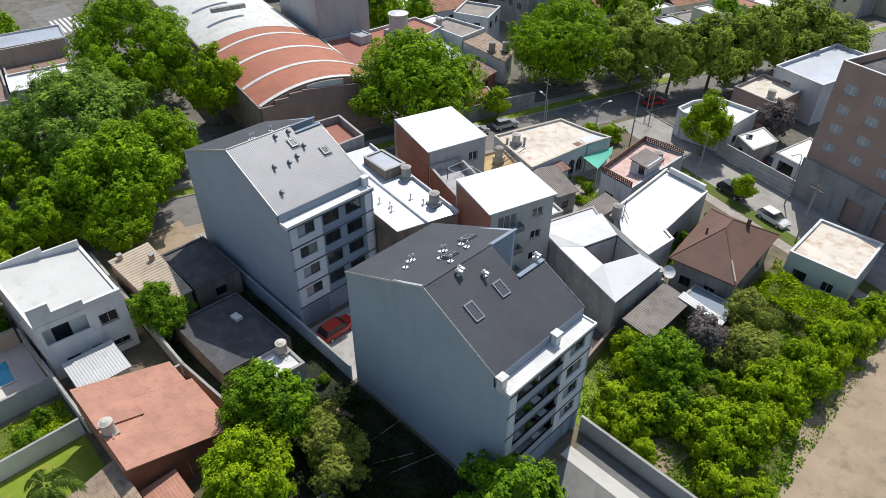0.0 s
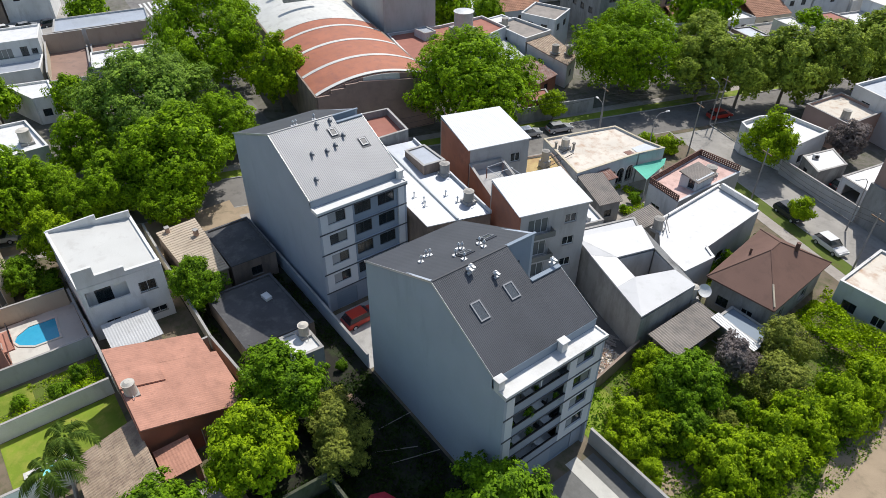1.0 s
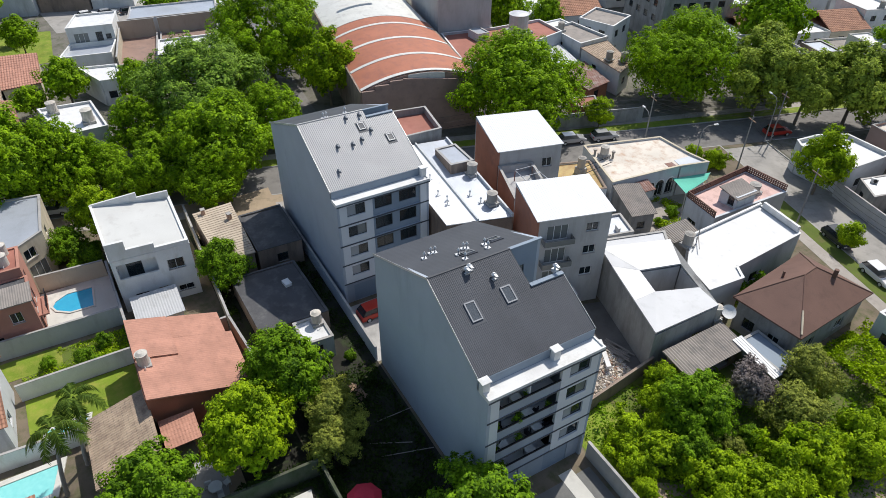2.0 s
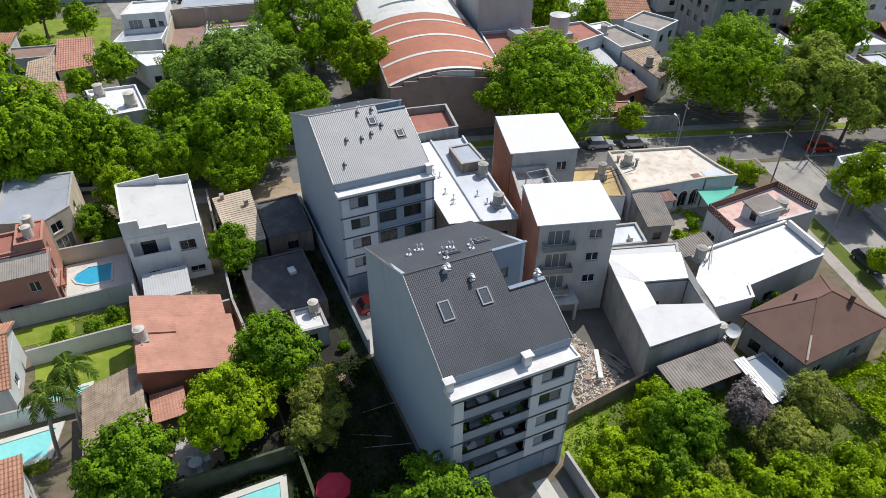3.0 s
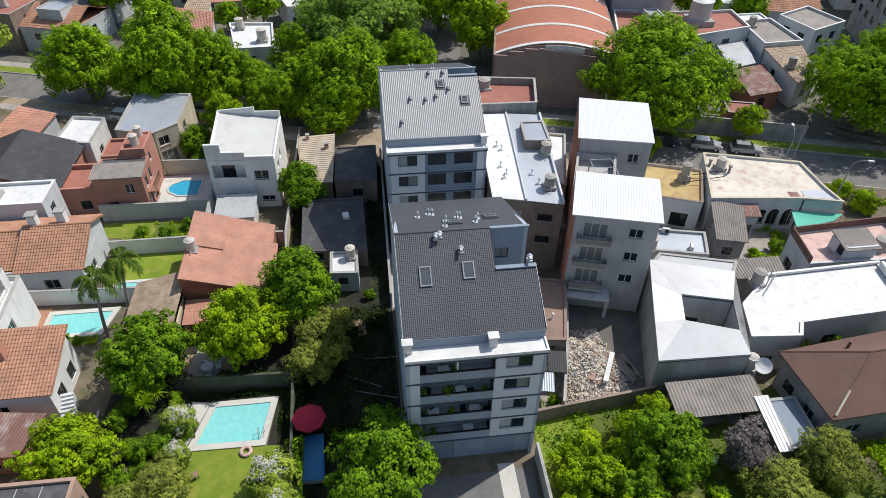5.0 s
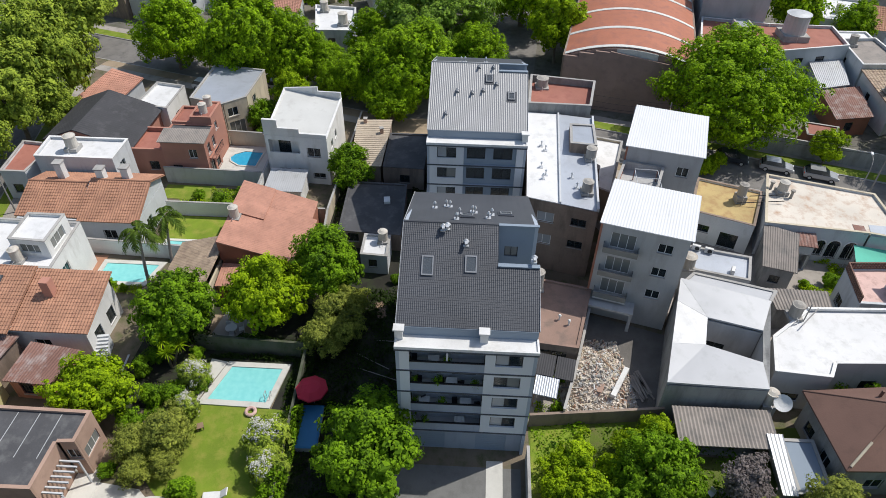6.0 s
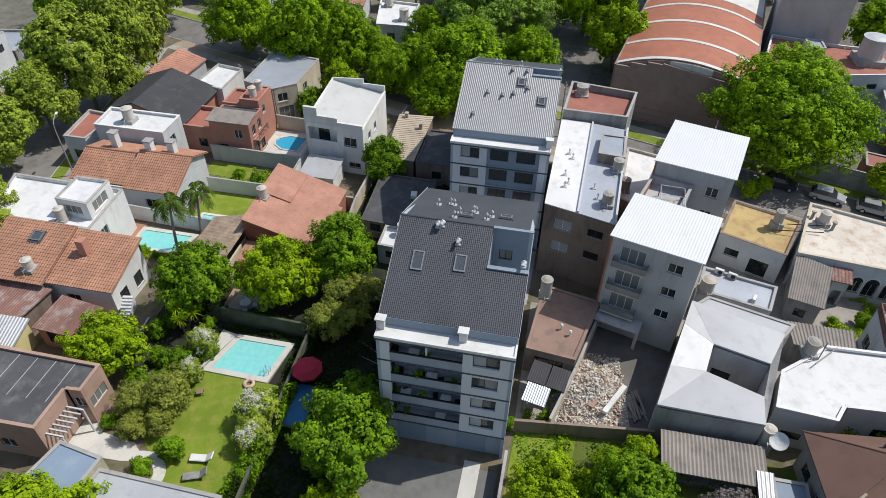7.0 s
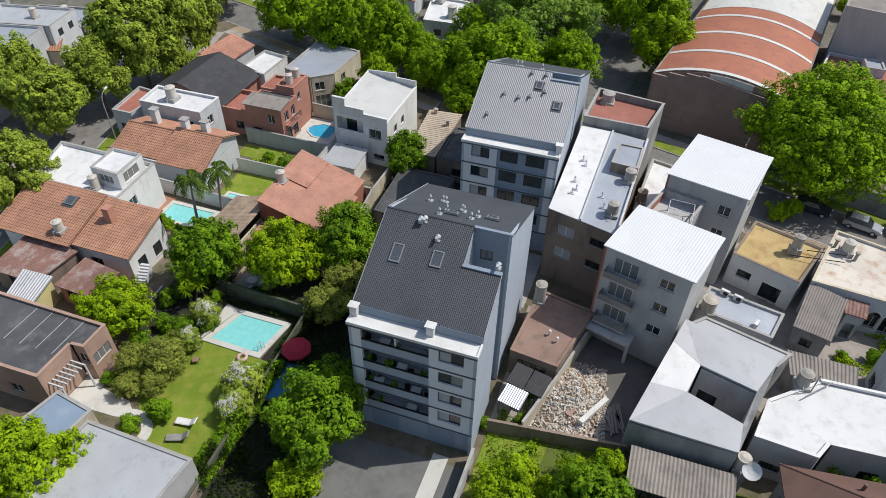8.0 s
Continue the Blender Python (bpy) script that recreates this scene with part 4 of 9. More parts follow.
# soil under trees and by the deck, with shade in its colour
patch("garden", [(-31.0, -2.0), (-17.0, -2.5), (-18.9, 4.4), (-24.0, 5.0), (-24.0, 13.3), (-31.0, 13.0)], 0.012, "soil", "planted garden with soil darkened for tree shade", "garden")
patch("garden", [(-24.2, 4.4), (-23.3, 4.4), (-23.3, 12.2), (-18.4, 11.6), (-18.4, 13.5), (-24.2, 13.4)], 0.01, "soil", "soil beside the pool deck, darkened for shade", "garden")
patch("path", [(-30.4, 4.6), (-25.0, 3.6), (-24.8, 6.4), (-29.6, 7.2)], 0.05, "concrete", "pale worn patio by the garden wall", "path")
patch("lawn", [(-18.4, 33.6), (-12.0, 33.3), (-12.6, 38.0), (-18.9, 38.6)], 0.03, "lawn", "bright grass by the lot wall", "lawn")
patch("dirt", [(-10.8, 35.4), (-8.8, 38.4), (-6.9, 38.2), (-7.4, 34.6), (-9.6, 33.6)], 0.028, "sand", "dry straw patch in the garden", "dirt")


# ---- houses of the near block, leafy side ----
def tank(x, y, z, h=1.3, r=0.55, mat="tank", stand=0.0, label="round water tank on a flat roof"):
    ob = thing("water_tank", x, y, z, 0, label, "water tank", "rooftop water tanks")
    bm = bmesh.new()
    if stand:
        box(bm, -r * 1.1, r * 1.1, -r * 1.1, r * 1.1, 0, stand)
        part("stand", bm, "concrete", ob)
        bm = bmesh.new()
    cyl(bm, 0, 0, stand, h, r, r * 0.97, 18)
    part("body", bm, mat, ob)
    bm = bmesh.new()
    cyl(bm, 0, 0, stand + h + 0.001, 0.1, r * 1.06, r * 1.06, 18)
    cyl(bm, 0, 0, stand + h + 0.102, 0.16, r * 0.9, r * 0.4, 18)
    part("lid", bm, mat, ob)
    bm = bmesh.new()
    tube(bm, (r, 0, stand + 0.2), (r + 0.35, 0, stand + 0.2), 0.03)
    tube(bm, (r + 0.35, 0, stand + 0.2), (r + 0.35, 0, 0.0), 0.03)
    part("pipe", bm, "galv", ob)
    return ob


def rect(x0, x1, y0, y1):
    return [(x0, y0), (x1, y0), (x1, y1), (x0, y1)]


def sloped_house(name, label, x0, x1, y0, y1, wall, roof, planes, h, openings=None, gables=(), cat="house"):
    """A house under pitched roofs. planes: eave start, eave end, up vector, extras."""
    ob = thing(name, x0, y0, 0, 0, label, cat)
    walls(ob, rel(rect(x0, x1, y0, y1), (x0, y0)), h, wall, openings)
    bm = bmesh.new()
    prism(bm, rel(rect(x0 + 0.2, x1 - 0.2, y0 + 0.2, y1 - 0.2), (x0, y0)), 0.02, 0.06)
    part("floor", bm, "room", ob)
    o = Vector((x0, y0, 0))
    for a, b, up, kw in planes:
        slope(ob, Vector(a) - o, Vector(b) - o, up, roof, "roof_slope", **{**dict(pitch=0.28, amp=0.06, course=0.38, step=0.035), **kw})
    for axis, pts, a, b in gables:
        bm = bmesh.new()
        if axis == "y":
            gable_solid(bm, [(x - x0, z) for x, z in pts], a - y0, b - y0)
        else:
            gable_solid(bm, [(y - y0, z) for y, z in pts], 0, 1)
            for v in bm.verts:
                x, y, z = v.co
                v.co = ((a if y < 0.5 else b) - x0, x, z)
            bmesh.ops.recalc_face_normals(bm, faces=bm.faces)
        part("gable", bm, wall, ob)
    return ob


white_house = flat_house("house", "white two-storey house with stepped parapets and barred windows", [(-63.9, 2.9), (-52.0, 3.3), (-51.5, 10.8), (-61.6, 10.9)], 6.35, 0.12, "white", "roofcream",
                         {1: [("bars", 1.3, 0.8, 1.3, 1.2), ("door", 3.5, 0.02, 1.0, 2.05), ("bars", 5.4, 0.9, 1.5, 0.7), ("hole", 0.4, 4.15, 3.7, 1.75), ("bars", 5.0, 3.9, 1.6, 1.2)],
                          2: [("win", 2.0, 3.8, 1.0, 1.1), ("win", 4.4, 3.8, 1.0, 1.1)], 0: [("win", 5.0, 3.8, 1.2, 1.1)]}, "white")
wf = wall_matrix((11.9, 0.4), (12.4, 7.9))
for u0, u1, z1 in ((0.0, 1.75, 8.5), (1.751, 4.3, 7.5), (4.301, 7.5, 6.95)):
    bm = bmesh.new()
    box(bm, u0, u1, -0.01, 0.24, 6.545, z1)
    box(bm, u0, u1, -0.05, 0.28, z1 + 0.001, z1 + 0.06)
    bm.transform(wf)
    part("parapet_block", bm, "white", white_house)
bm = bmesh.new()
gable_solid(bm, [(0.02, 6.55), (3.3, 6.55), (3.3, 6.95), (0.02, 7.35)], 0.0, 0.22)
bm.transform(wall_matrix((2.3, 8.0), (0.0, 0.0)))
part("parapet_block", bm, "white", white_house)
bm = bmesh.new()
gable_solid(bm, [(3.31, 6.55), (8.2, 6.55), (8.2, 6.6), (3.31, 7.55)], 0.0, 0.22)
bm.transform(wall_matrix((2.3, 8.0), (0.0, 0.0)))
part("parapet_block", bm, "white", white_house)
# the recessed balcony: floor, back wall with its window, side cheeks
bm = bmesh.new()
box(bm, 0.25, 4.25, 0.201, 1.2, 3.3, 3.42)
bm.transform(wf)
bal = part("balcony_slab", bm, "whitewall", white_house)
bm = bmesh.new()
holed(bm, 4.25, 3.421, 6.1, 0.15, [(1.2, 2.7, 3.43, 5.5)], 0.25)
bm.transform(wf @ Matrix.Translation((0, 1.05, 0)))
part("balcony_wall", bm, "white", white_house)
window(white_house, wf @ Matrix.Translation((0, 1.05, 0)), 1.2, 2.7, 3.43, 5.5, frame="frame", sill=False, depth=0.04)
for u in (0.25, 4.12):
    bm = bmesh.new()
    box(bm, u, u + 0.13, 0.202, 1.049, 3.421, 6.1)
    bm.transform(wf)
    part("cheek", bm, "white", white_house)
sloped_house("shed", "low tin-roofed shed beside the white house", -50.6, -46.8, 4.0, 8.2, "white", "rooftin",
             [((-46.6, 3.9, 2.3), (-46.6, 8.4, 2.3), (-4.2, 0, 0.35), dict(pitch=0.25, amp=0.01, course=0.0, kind="wave"))], 2.25, {1: [("dark", 1.5, 0.9, 1.0, 1.0)]}, cat="shed")

orange_house = sloped_house("house", "brick house under one broad faded red tile slope", -43.9, -34.0, 3.2, 10.8, "brick", "tejapink",
                            [((-33.7, 11.4, 2.75), (-41.0, 11.4, 2.75), (0, -5.0, 1.55), dict(pitch=0.25, amp=0.02, step=0.015)), ((-33.7, 6.4, 4.32), (-44.1, 6.4, 4.32), (0, -3.3, 1.02), dict(pitch=0.25, amp=0.02, step=0.015)),
                             ((-41.004, 10.9, 2.9), (-44.1, 10.9, 2.9), (0, -4.5, 1.42), dict(pitch=0.25, amp=0.02, step=0.015))], 2.7,
                            {1: [("dark", 0.8, 0.9, 1.6, 1.2), ("door", 4.0, 0.02, 0.9, 2.0), ("dark", 5.6, 0.9, 1.2, 1.1)]},
                            [("x", [(3.2, 2.7), (10.8, 2.7), (3.2, 5.15)], -34.2, -34.0), ("x", [(3.2, 2.7), (9.6, 2.7), (3.2, 5.15)], -43.9, -43.7),
                             ("y", [(-43.9, 2.7), (-34.0, 2.7), (-34.0, 5.2), (-43.9, 5.2)], 3.0, 3.199)])
bm = bmesh.new()
gable_solid(bm, [(-0.1, 4.6), (3.2, 3.9), (3.2, 4.45), (-0.1, 5.5)], 0, 1)
for v in bm.verts:
    x, y, z = v.co
    v.co = (0.0 if y < 0.5 else 5.2, x, z)
bmesh.ops.recalc_face_normals(bm, faces=bm.faces)
part("raised_roof", bm, "tejapink", orange_house, "raised part of the tile roof")
slope(orange_house, (5.3, 3.25, 4.46), (-0.1, 3.25, 4.46), (0, -3.4, 1.07), "tejapink", "raised_slope", pitch=0.25, amp=0.02, course=0.38, step=0.015)
tank(-38.0, 3.7, 5.0, 1.1, 0.5, "tank", 0.2, "white water tank beside a tile roof")
sloped_house("shed", "tile-roofed barbecue shed by the garden wall", -36.2, -29.6, -0.9, 3.0, "cream", "tejaold",
             [((-36.6, -1.9, 2.5), (-29.4, -1.9, 2.5), (0, 5.0, 1.35), dict(pitch=0.26))], 2.55, {1: [("hole", 0.8, 0.02, 2.2, 2.1)]},
             [("x", [(-0.9, 2.56), (3.0, 2.56), (3.0, 3.7)], -29.8, -29.6), ("x", [(-0.9, 2.56), (3.0, 2.56), (3.0, 3.7)], -36.2, -36.0)], cat="shed")
sloped_house("porch", "small terracotta-roofed porch on brick posts", -33.2, -30.9, 3.5, 5.9, "brick", "tejapink",
             [((-30.7, 3.3, 2.25), (-30.7, 6.1, 2.25), (-2.9, 0, 0.4), dict(pitch=0.25, amp=0.015, step=0.01))], 2.2, {1: [("hole", 0.4, 0.02, 1.6, 2.0)], 0: [("hole", 0.4, 0.02, 1.4, 2.0)]}, cat="porch")

flat_house("house", "ochre house under a silver membrane roof", [(-72.4, -9.3), (-62.4, -9.5), (-61.0, -4.8), (-63.2, -2.2), (-71.3, -1.8)], 5.2, 0.12, "cream", "roofsilver",
           {1: [("win", 1.2, 3.2, 1.6, 1.2)], 2: [("wide", 0.5, 0.4, 2.2, 2.0), ("win", 0.6, 3.2, 1.4, 1.2)], 3: [("win", 2, 3.2, 1.2, 1.1), ("door", 5, 0.02, 1, 2.1)]})
flat_house("house", "low house with a white painted roof", [(-69.1, -16.8), (-62.6, -17.3), (-61.8, -12.7), (-68.3, -12.6)], 3.7, 0.3, "white", "roofwhite", {1: [("win", 1, 1, 1.4, 1.1)], 2: [("win", 2, 1, 1.3, 1.1)]})
sloped_house("house", "house under a broad black slate gable", -62.0, -52.4, -23.8, -13.9, "redwall", "slate",
             [((-62.4, -13.4, 3.7), (-52.1, -13.4, 3.7), (0, -6.6, 2.4), dict(pitch=0.4, amp=0.012, course=0.3, step=0.015)),
              ((-52.1, -24.2, 4.57), (-62.4, -24.2, 4.57), (0, 4.2, 1.53), dict(pitch=0.4, amp=0.012, course=0.3, step=0.015))], 3.7,
             {1: [("win", 2, 1, 1.4, 1.2), ("win", 7, 1, 1.4, 1.2)], 2: [("win", 2, 1, 1.4, 1.2), ("door", 5, 0.02, 1, 2.1)]},
             [("x", [(-23.8, 3.7), (-13.9, 3.7), (-20.0, 5.95), (-23.8, 4.6)], -52.6, -52.4), ("x", [(-23.8, 3.7), (-13.9, 3.7), (-20.0, 5.95), (-23.8, 4.6)], -62.0, -61.8),
              ("y", [(-62.0, 3.7), (-52.4, 3.7), (-52.4, 4.55), (-62.0, 4.55)], -23.8, -23.6)])
flat_house("house", "white box house with a water tank on its roof", [(-51.2, -22.4), (-46.9, -22.0), (-46.9, -12.9), (-51.2, -12.9)], 5.4, 0.3, "whitewall", "roofwhite",
           {2: [("win", 1.2, 3.2, 1.1, 1.2)], 1: [("win", 6.5, 3.0, 1.2, 1.1)]}, "white")
tank(-48.9, -18.4, 5.4, 1.3, 0.68, "tank", 0.5, "large white water tank on a plinth")
flat_house("house", "low house with a faded red terrace", [(-52.8, -27.2), (-46.2, -26.4), (-46.2, -23.4), (-52.3, -23.0)], 3.6, 0.3, "whitewall", "redroof", {1: [("dark", 0.8, 0.9, 1.2, 1.2)]})
red_house = flat_house("house", "red brick house with upper terraces", rect(-55.6, -51.4, -9.3, -4.0), 5.3, 0.06, "redwall", "asphaltroof",
                       {1: [("dark", 0.8, 0.8, 1.2, 1.3), ("win", 3.2, 3.2, 1.0, 1.2)], 2: [("win", 0.8, 3.2, 0.9, 1.4), ("win", 2.5, 3.2, 0.9, 1.4), ("dark", 0.8, 0.3, 1.2, 1.9), ("dark", 2.5, 0.3, 1.2, 1.9)]}, "redwall")
slope(red_house, (4.5, 5.5, 5.5), (4.5, -0.2, 5.5), (-2.7, 0, 0.35), "greytile", "roof_sheet", pitch=0.2, amp=0.03)
bm = bmesh.new()
box(bm, 0.6, 3.6, 5.3, 6.2, 2.75, 2.9)
part("balcony_slab", bm, "redwall", red_house)
bm = bmesh.new()
for k in range(13):
    box(bm, 0.62 + 0.24 * k, 0.65 + 0.24 * k, 6.14, 6.17, 2.901, 3.75)
box(bm, 0.6, 3.6, 6.12, 6.19, 3.751, 3.8)
part("balcony_rail", bm, "blackmetal", red_house)
flat_house("house", "red terrace behind the brick house", rect(-59.6, -55.61, -9.3, -6.9), 5.4, 0.25, "redwall", "redroof", {3: [("dark", 1.0, 3.2, 1.0, 1.2)]}, "redwall")
flat_house("house", "red terrace beside the brick house", rect(-57.4, -52.2, -13.8, -9.31), 3.2, 0.5, "redwall", "redroof", {1: [("dark", 2.0, 0.8, 1.2, 1.2)]}, "redwall")
flat_house("stair_tower", "red stair tower under water tanks", rect(-59.6, -55.61, -6.89, -4.3), 6.3, 0.1, "redwall", "redroof", {2: [("win", 0.7, 4.2, 0.8, 1.1)]}, "redwall", "tower")
tank(-58.9, -5.6, 6.3, 1.1, 0.5)
tank(-57.0, -5.6, 6.3, 1.1, 0.5)

tile_house = sloped_house("house", "house under orange clay tile roofs", -45.9, -38.6, -20.4, -7.4, "whitewall", "teja",
                          [((-38.2, -13.6, 3.5), (-38.2, -7.0, 3.5), (-4.9, 0, 2.0), {}), ((-46.3, -7.0, 4.2), (-46.3, -13.6, 4.2), (3.2, 0, 1.3), {}),
                           ((-38.9, -20.8, 3.35), (-38.9, -13.604, 3.35), (-4.3, 0, 1.65), {}), ((-46.3, -13.604, 4.0), (-46.3, -20.8, 4.0), (3.2, 0, 1.0), {})], 3.3,
                          {1: [("bars", 2, 0.9, 1.4, 1.2), ("bars", 9, 0.9, 1.4, 1.2)], 2: [("win", 2, 1.0, 1.2, 1.1)]},
                          [("y", [(-38.6, 3.4), (-43.1, 5.4), (-45.9, 4.2), (-45.9, 3.4)], -7.6, -7.4), ("y", [(-38.9, 3.3), (-43.1, 4.95), (-45.9, 3.95), (-45.9, 3.3)], -20.4, -20.2), ("y", [(-38.4, 3.3), (-43.1, 5.42), (-46.1, 4.15), (-46.1, 3.3)], -13.75, -13.58)])
ridge_cap(tile_house, (2.8, 6.8, 5.5), (2.8, 13.4, 5.5), "teja", 0.14)
ridge_cap(tile_house, (2.75, -0.4, 5.0), (2.75, 6.79, 5.0), "teja", 0.14)
for x, y in ((-43.6, -12.6), (-44.0, -10.0), (-44.4, -17.6)):
    bm = bmesh.new()
    box(bm, x + 45.9 - 0.4, x + 45.9 + 0.4, y + 20.4 - 0.4, y + 20.4 + 0.4, 4.2, 6.6)
    ch = part("chimney", bm, "white", tile_house)
    bm = bmesh.new()
    box(bm, x + 45.9 - 0.5, x + 45.9 + 0.5, y + 20.4 - 0.5, y + 20.4 + 0.5, 6.601, 6.75)
    part("chimney_cap", bm, "concrete", ch)

flat_house("house", "white terraced house with silver flat roofs", [(-36.0, -24.6), (-29.0, -22.4), (-28.9, -10.9), (-35.8, -11.4)], 5.0, 0.35, "white", "roofwhite", {1: [("win", 7, 2.8, 1.4, 1.2)], 2: [("win", 1.5, 2.8, 1.2, 1.2)]})
flat_house("house", "white upper room with a wide window", [(-34.9, -15.6), (-30.9, -15.4), (-30.7, -11.75), (-34.9, -11.9)], 6.8, 0.25, "white", "roofwhite", {1: [("wide", 0.8, 5.5, 2.0, 1.0)], 2: [("wide", 0.8, 5.4, 2.4, 1.2)]})
tank(-30.0, -14.6, 5.0, 1.2, 0.5, "tank", 0.3)
tile_b = sloped_house("house", "white house under a large clay tile roof with a skylight", -28.8, -23.1, -21.6, -5.6, "white", "teja",
                      [((-22.7, -12.0, 3.6), (-22.7, -5.1, 3.6), (-6.2, 0, 1.75), {}), ((-22.2, -21.8, 3.7), (-22.2, -12.004, 3.7), (-6.7, 0, 1.9), {})], 3.6,
                      {1: [("bars", 11, 0.9, 1.4, 1.2), ("bars", 3, 0.9, 1.4, 1.2)], 2: [("dark", 1, 0.6, 1.2, 1.6), ("dark", 3.4, 0.6, 1.2, 1.6)]},
                      [("y", [(-28.8, 3.59), (-23.1, 3.59), (-28.8, 5.25)], -5.8, -5.6), ("y", [(-28.8, 3.59), (-23.1, 3.59), (-28.8, 5.25)], -21.6, -21.4),
                       ("x", [(-21.6, 3.59), (-5.6, 3.59), (-5.6, 5.25), (-21.6, 5.25)], -28.8, -28.6)])
bm = bmesh.new()
box(bm, 2.0, 2.8, 11.4, 12.2, 4.2, 6.3)
part("chimney", bm, "redwall", tile_b)
skylight(tile_b, lay(8, (2.2, 6.2, 5.0), (-6.7, 0, 1.9)), 1.1, 1.1)
tank(-23.6, -14.0, 4.1, 0.9, 0.5, "tank", 0.3)

pent_house("shed", "shed under rusty corrugated sheets", [(-18.4, -10.3), (-18.2, -6.6), (-21.2, -5.6), (-21.8, -9.8)], 2.5, 3.0, "redwall", "rust", {0: [("dark", 0.8, 0.6, 1.2, 1.6)]}, "shed", pitch=0.25)
pent_house("shed", "long rusty corrugated shed", [(-18.0, -18.0), (-18.0, -12.6), (-22.4, -11.6), (-23.0, -18.0)], 2.6, 3.1, "oldwall", "rust", {0: [("dark", 1.8, 0.6, 1.2, 1.6)]}, "shed", pitch=0.25)
pent_house("shed", "yellow-walled shed with a pale tin roof", [(-15.8, -13.6), (-15.8, -10.8), (-18.5, -11.2), (-18.4, -14.2)], 2.6, 3.0, "yellowwall", "rooftin", {0: [("win", 0.9, 0.9, 1.0, 1.0)]}, "shed")
felt_house = flat_house("house", "brick house with a dark bitumen flat roof", [(-14.5, -13.0), (-7.7, -13.0), (-7.9, -1.9), (-11.6, -1.9), (-11.7, -0.6), (-14.4, -0.6)], 4.2, 0.2, "brickpale", "asphaltroof",
                        {1: [("win", 7, 0.9, 1.4, 1.2), ("win", 3, 0.9, 1.4, 1.2)], 3: [("win", 0.3, 2.2, 0.9, 1.2)], 4: [("wide", 0.4, 1.6, 1.9, 1.2)]}, "brickpale")
for k in range(4):
    bm = bmesh.new()
    box(bm, 0.4, 4.2, 10.2 - k * 1.7, 10.25 - k * 1.7, 4.203, 4.235)
    part("roof_seam", bm, "rooftin", felt_house)
flat_house("warehouse", "low building under a pale grey sheet roof", [(-6.2, 4.4), (1.2, 3.6), (1.4, 13.2), (-6.0, 14.0)], 3.8, 0.05, "greylight", "rooftin", category="building")
flat_house("shed", "lean-to with a blue-grey membrane roof", [(-7.5, 0.5), (-3.6, -0.4), (-3.4, 3.9), (-6.9, 4.3)], 4.1, 0.05, "cream", "roofblue", category="shed")
pent_house("house", "low house under a pale straw-coloured sheet roof with long laps", [(-51.6, 13.4), (-51.6, 16.95), (-61.7, 17.2), (-61.4, 12.9)], 3.0, 3.5, "oldwall", "rooftan", {0: [("door", 1.0, 0.02, 0.9, 2.0)]}, over=0.12, pitch=2.4, amp=0.012, rows=24, step=0.05)
# roof and coping coloured dark to hold the tall building's shadow
flat_house("shed", "flat-roofed annex made dark for the shade of the tall building", [(-51.4, 17.3), (-51.2, 22.2), (-59.2, 22.4), (-59.2, 17.35)], 2.9, 0.12, "oldwall", "asphaltroof", {0: [("dark", 2.0, 0.9, 1.2, 1.1)]}, "asphaltroof", "shed")
for x, y, a in ((-60.9, 13.9, 0), (-58.6, 16.3, 20)):
    ob = thing("chimney", x, y, 3.5, a, "short stained brick chimney on a sheet roof", "chimney")
    bm = bmesh.new()
    box(bm, -0.22, 0.22, -0.2, 0.2, -0.15, 0.6)
    part("shaft", bm, "brickpale", ob)
    bm = bmesh.new()
    box(bm, -0.28, 0.28, -0.26, 0.26, 0.601, 0.67)
    part("cap", bm, "concrete", ob)


# ---- the skewed block beside the twin buildings ----
def tilted_house(name, label, poly, tops, wall, roof, openings, z0, category="house"):
    """A house whose flat roof tilts: tops gives the height at each corner."""
    o = poly[0]
    ob = thing(name, o[0], o[1], 0, 0, label, category)
    p = rel(poly, o)
    walls(ob, p, z0, wall, openings)
    bm = bmesh.new()
    low = [bm.verts.new((x, y, z0 + 0.002)) for x, y in p]
    top = [bm.verts.new((x, y, z)) for (x, y), z in zip(p, tops)]
    bm.faces.new(low[::-1])
    bm.faces.new(top)
    for i in range(len(p)):
        j = (i + 1) % len(p)
        bm.faces.new((low[i], low[j], top[j], top[i]))
    part("wall_head", bm, wall, ob)
    return ob


def tilted_sheet(parent, pts, mat, label="", thick=0.09, name="roof"):
    bm = bmesh.new()
    low = [bm.verts.new(p) for p in pts]
    top = [bm.verts.new((p[0], p[1], p[2] + thick)) for p in pts]
    bm.faces.new(low[::-1])
    bm.faces.new(top)
    for i in range(len(pts)):
        j = (i + 1) % len(pts)
        bm.faces.new((low[i], low[j], top[j], top[i]))
    bmesh.ops.recalc_face_normals(bm, faces=bm.faces)
    return part(name, bm, mat, parent, label)


FP = [(-52.6, 34.0), (-38.5, 33.4), (-36.7, 40.2), (-51.8, 41.2)]
brown_house = tilted_house("house", "brown three-storey house with white and silver roof halves", FP, [10.2, 8.72, 8.53, 10.1], "oldwall", "roofwhite",
                           {1: [("pale", 1.2, 6.2, 1.7, 1.2), ("dark", 4.6, 6.4, 1.5, 0.9), ("pale", 1.2, 3.4, 1.7, 1.2), ("dark", 4.6, 3.6, 1.5, 0.9)]}, 8.2)
fz = lambda x: 8.75 + (-38.0 - x) * 0.105
fr = lambda pts, dz=0.0: [(x - FP[0][0], y - FP[0][1], fz(x) + dz) for x, y in pts]
tilted_sheet(brown_house, fr([(-52.6, 33.95), (-38.4, 33.35), (-37.6, 36.6), (-52.4, 37.4)]), "roofwhite", "white painted half of the roof")
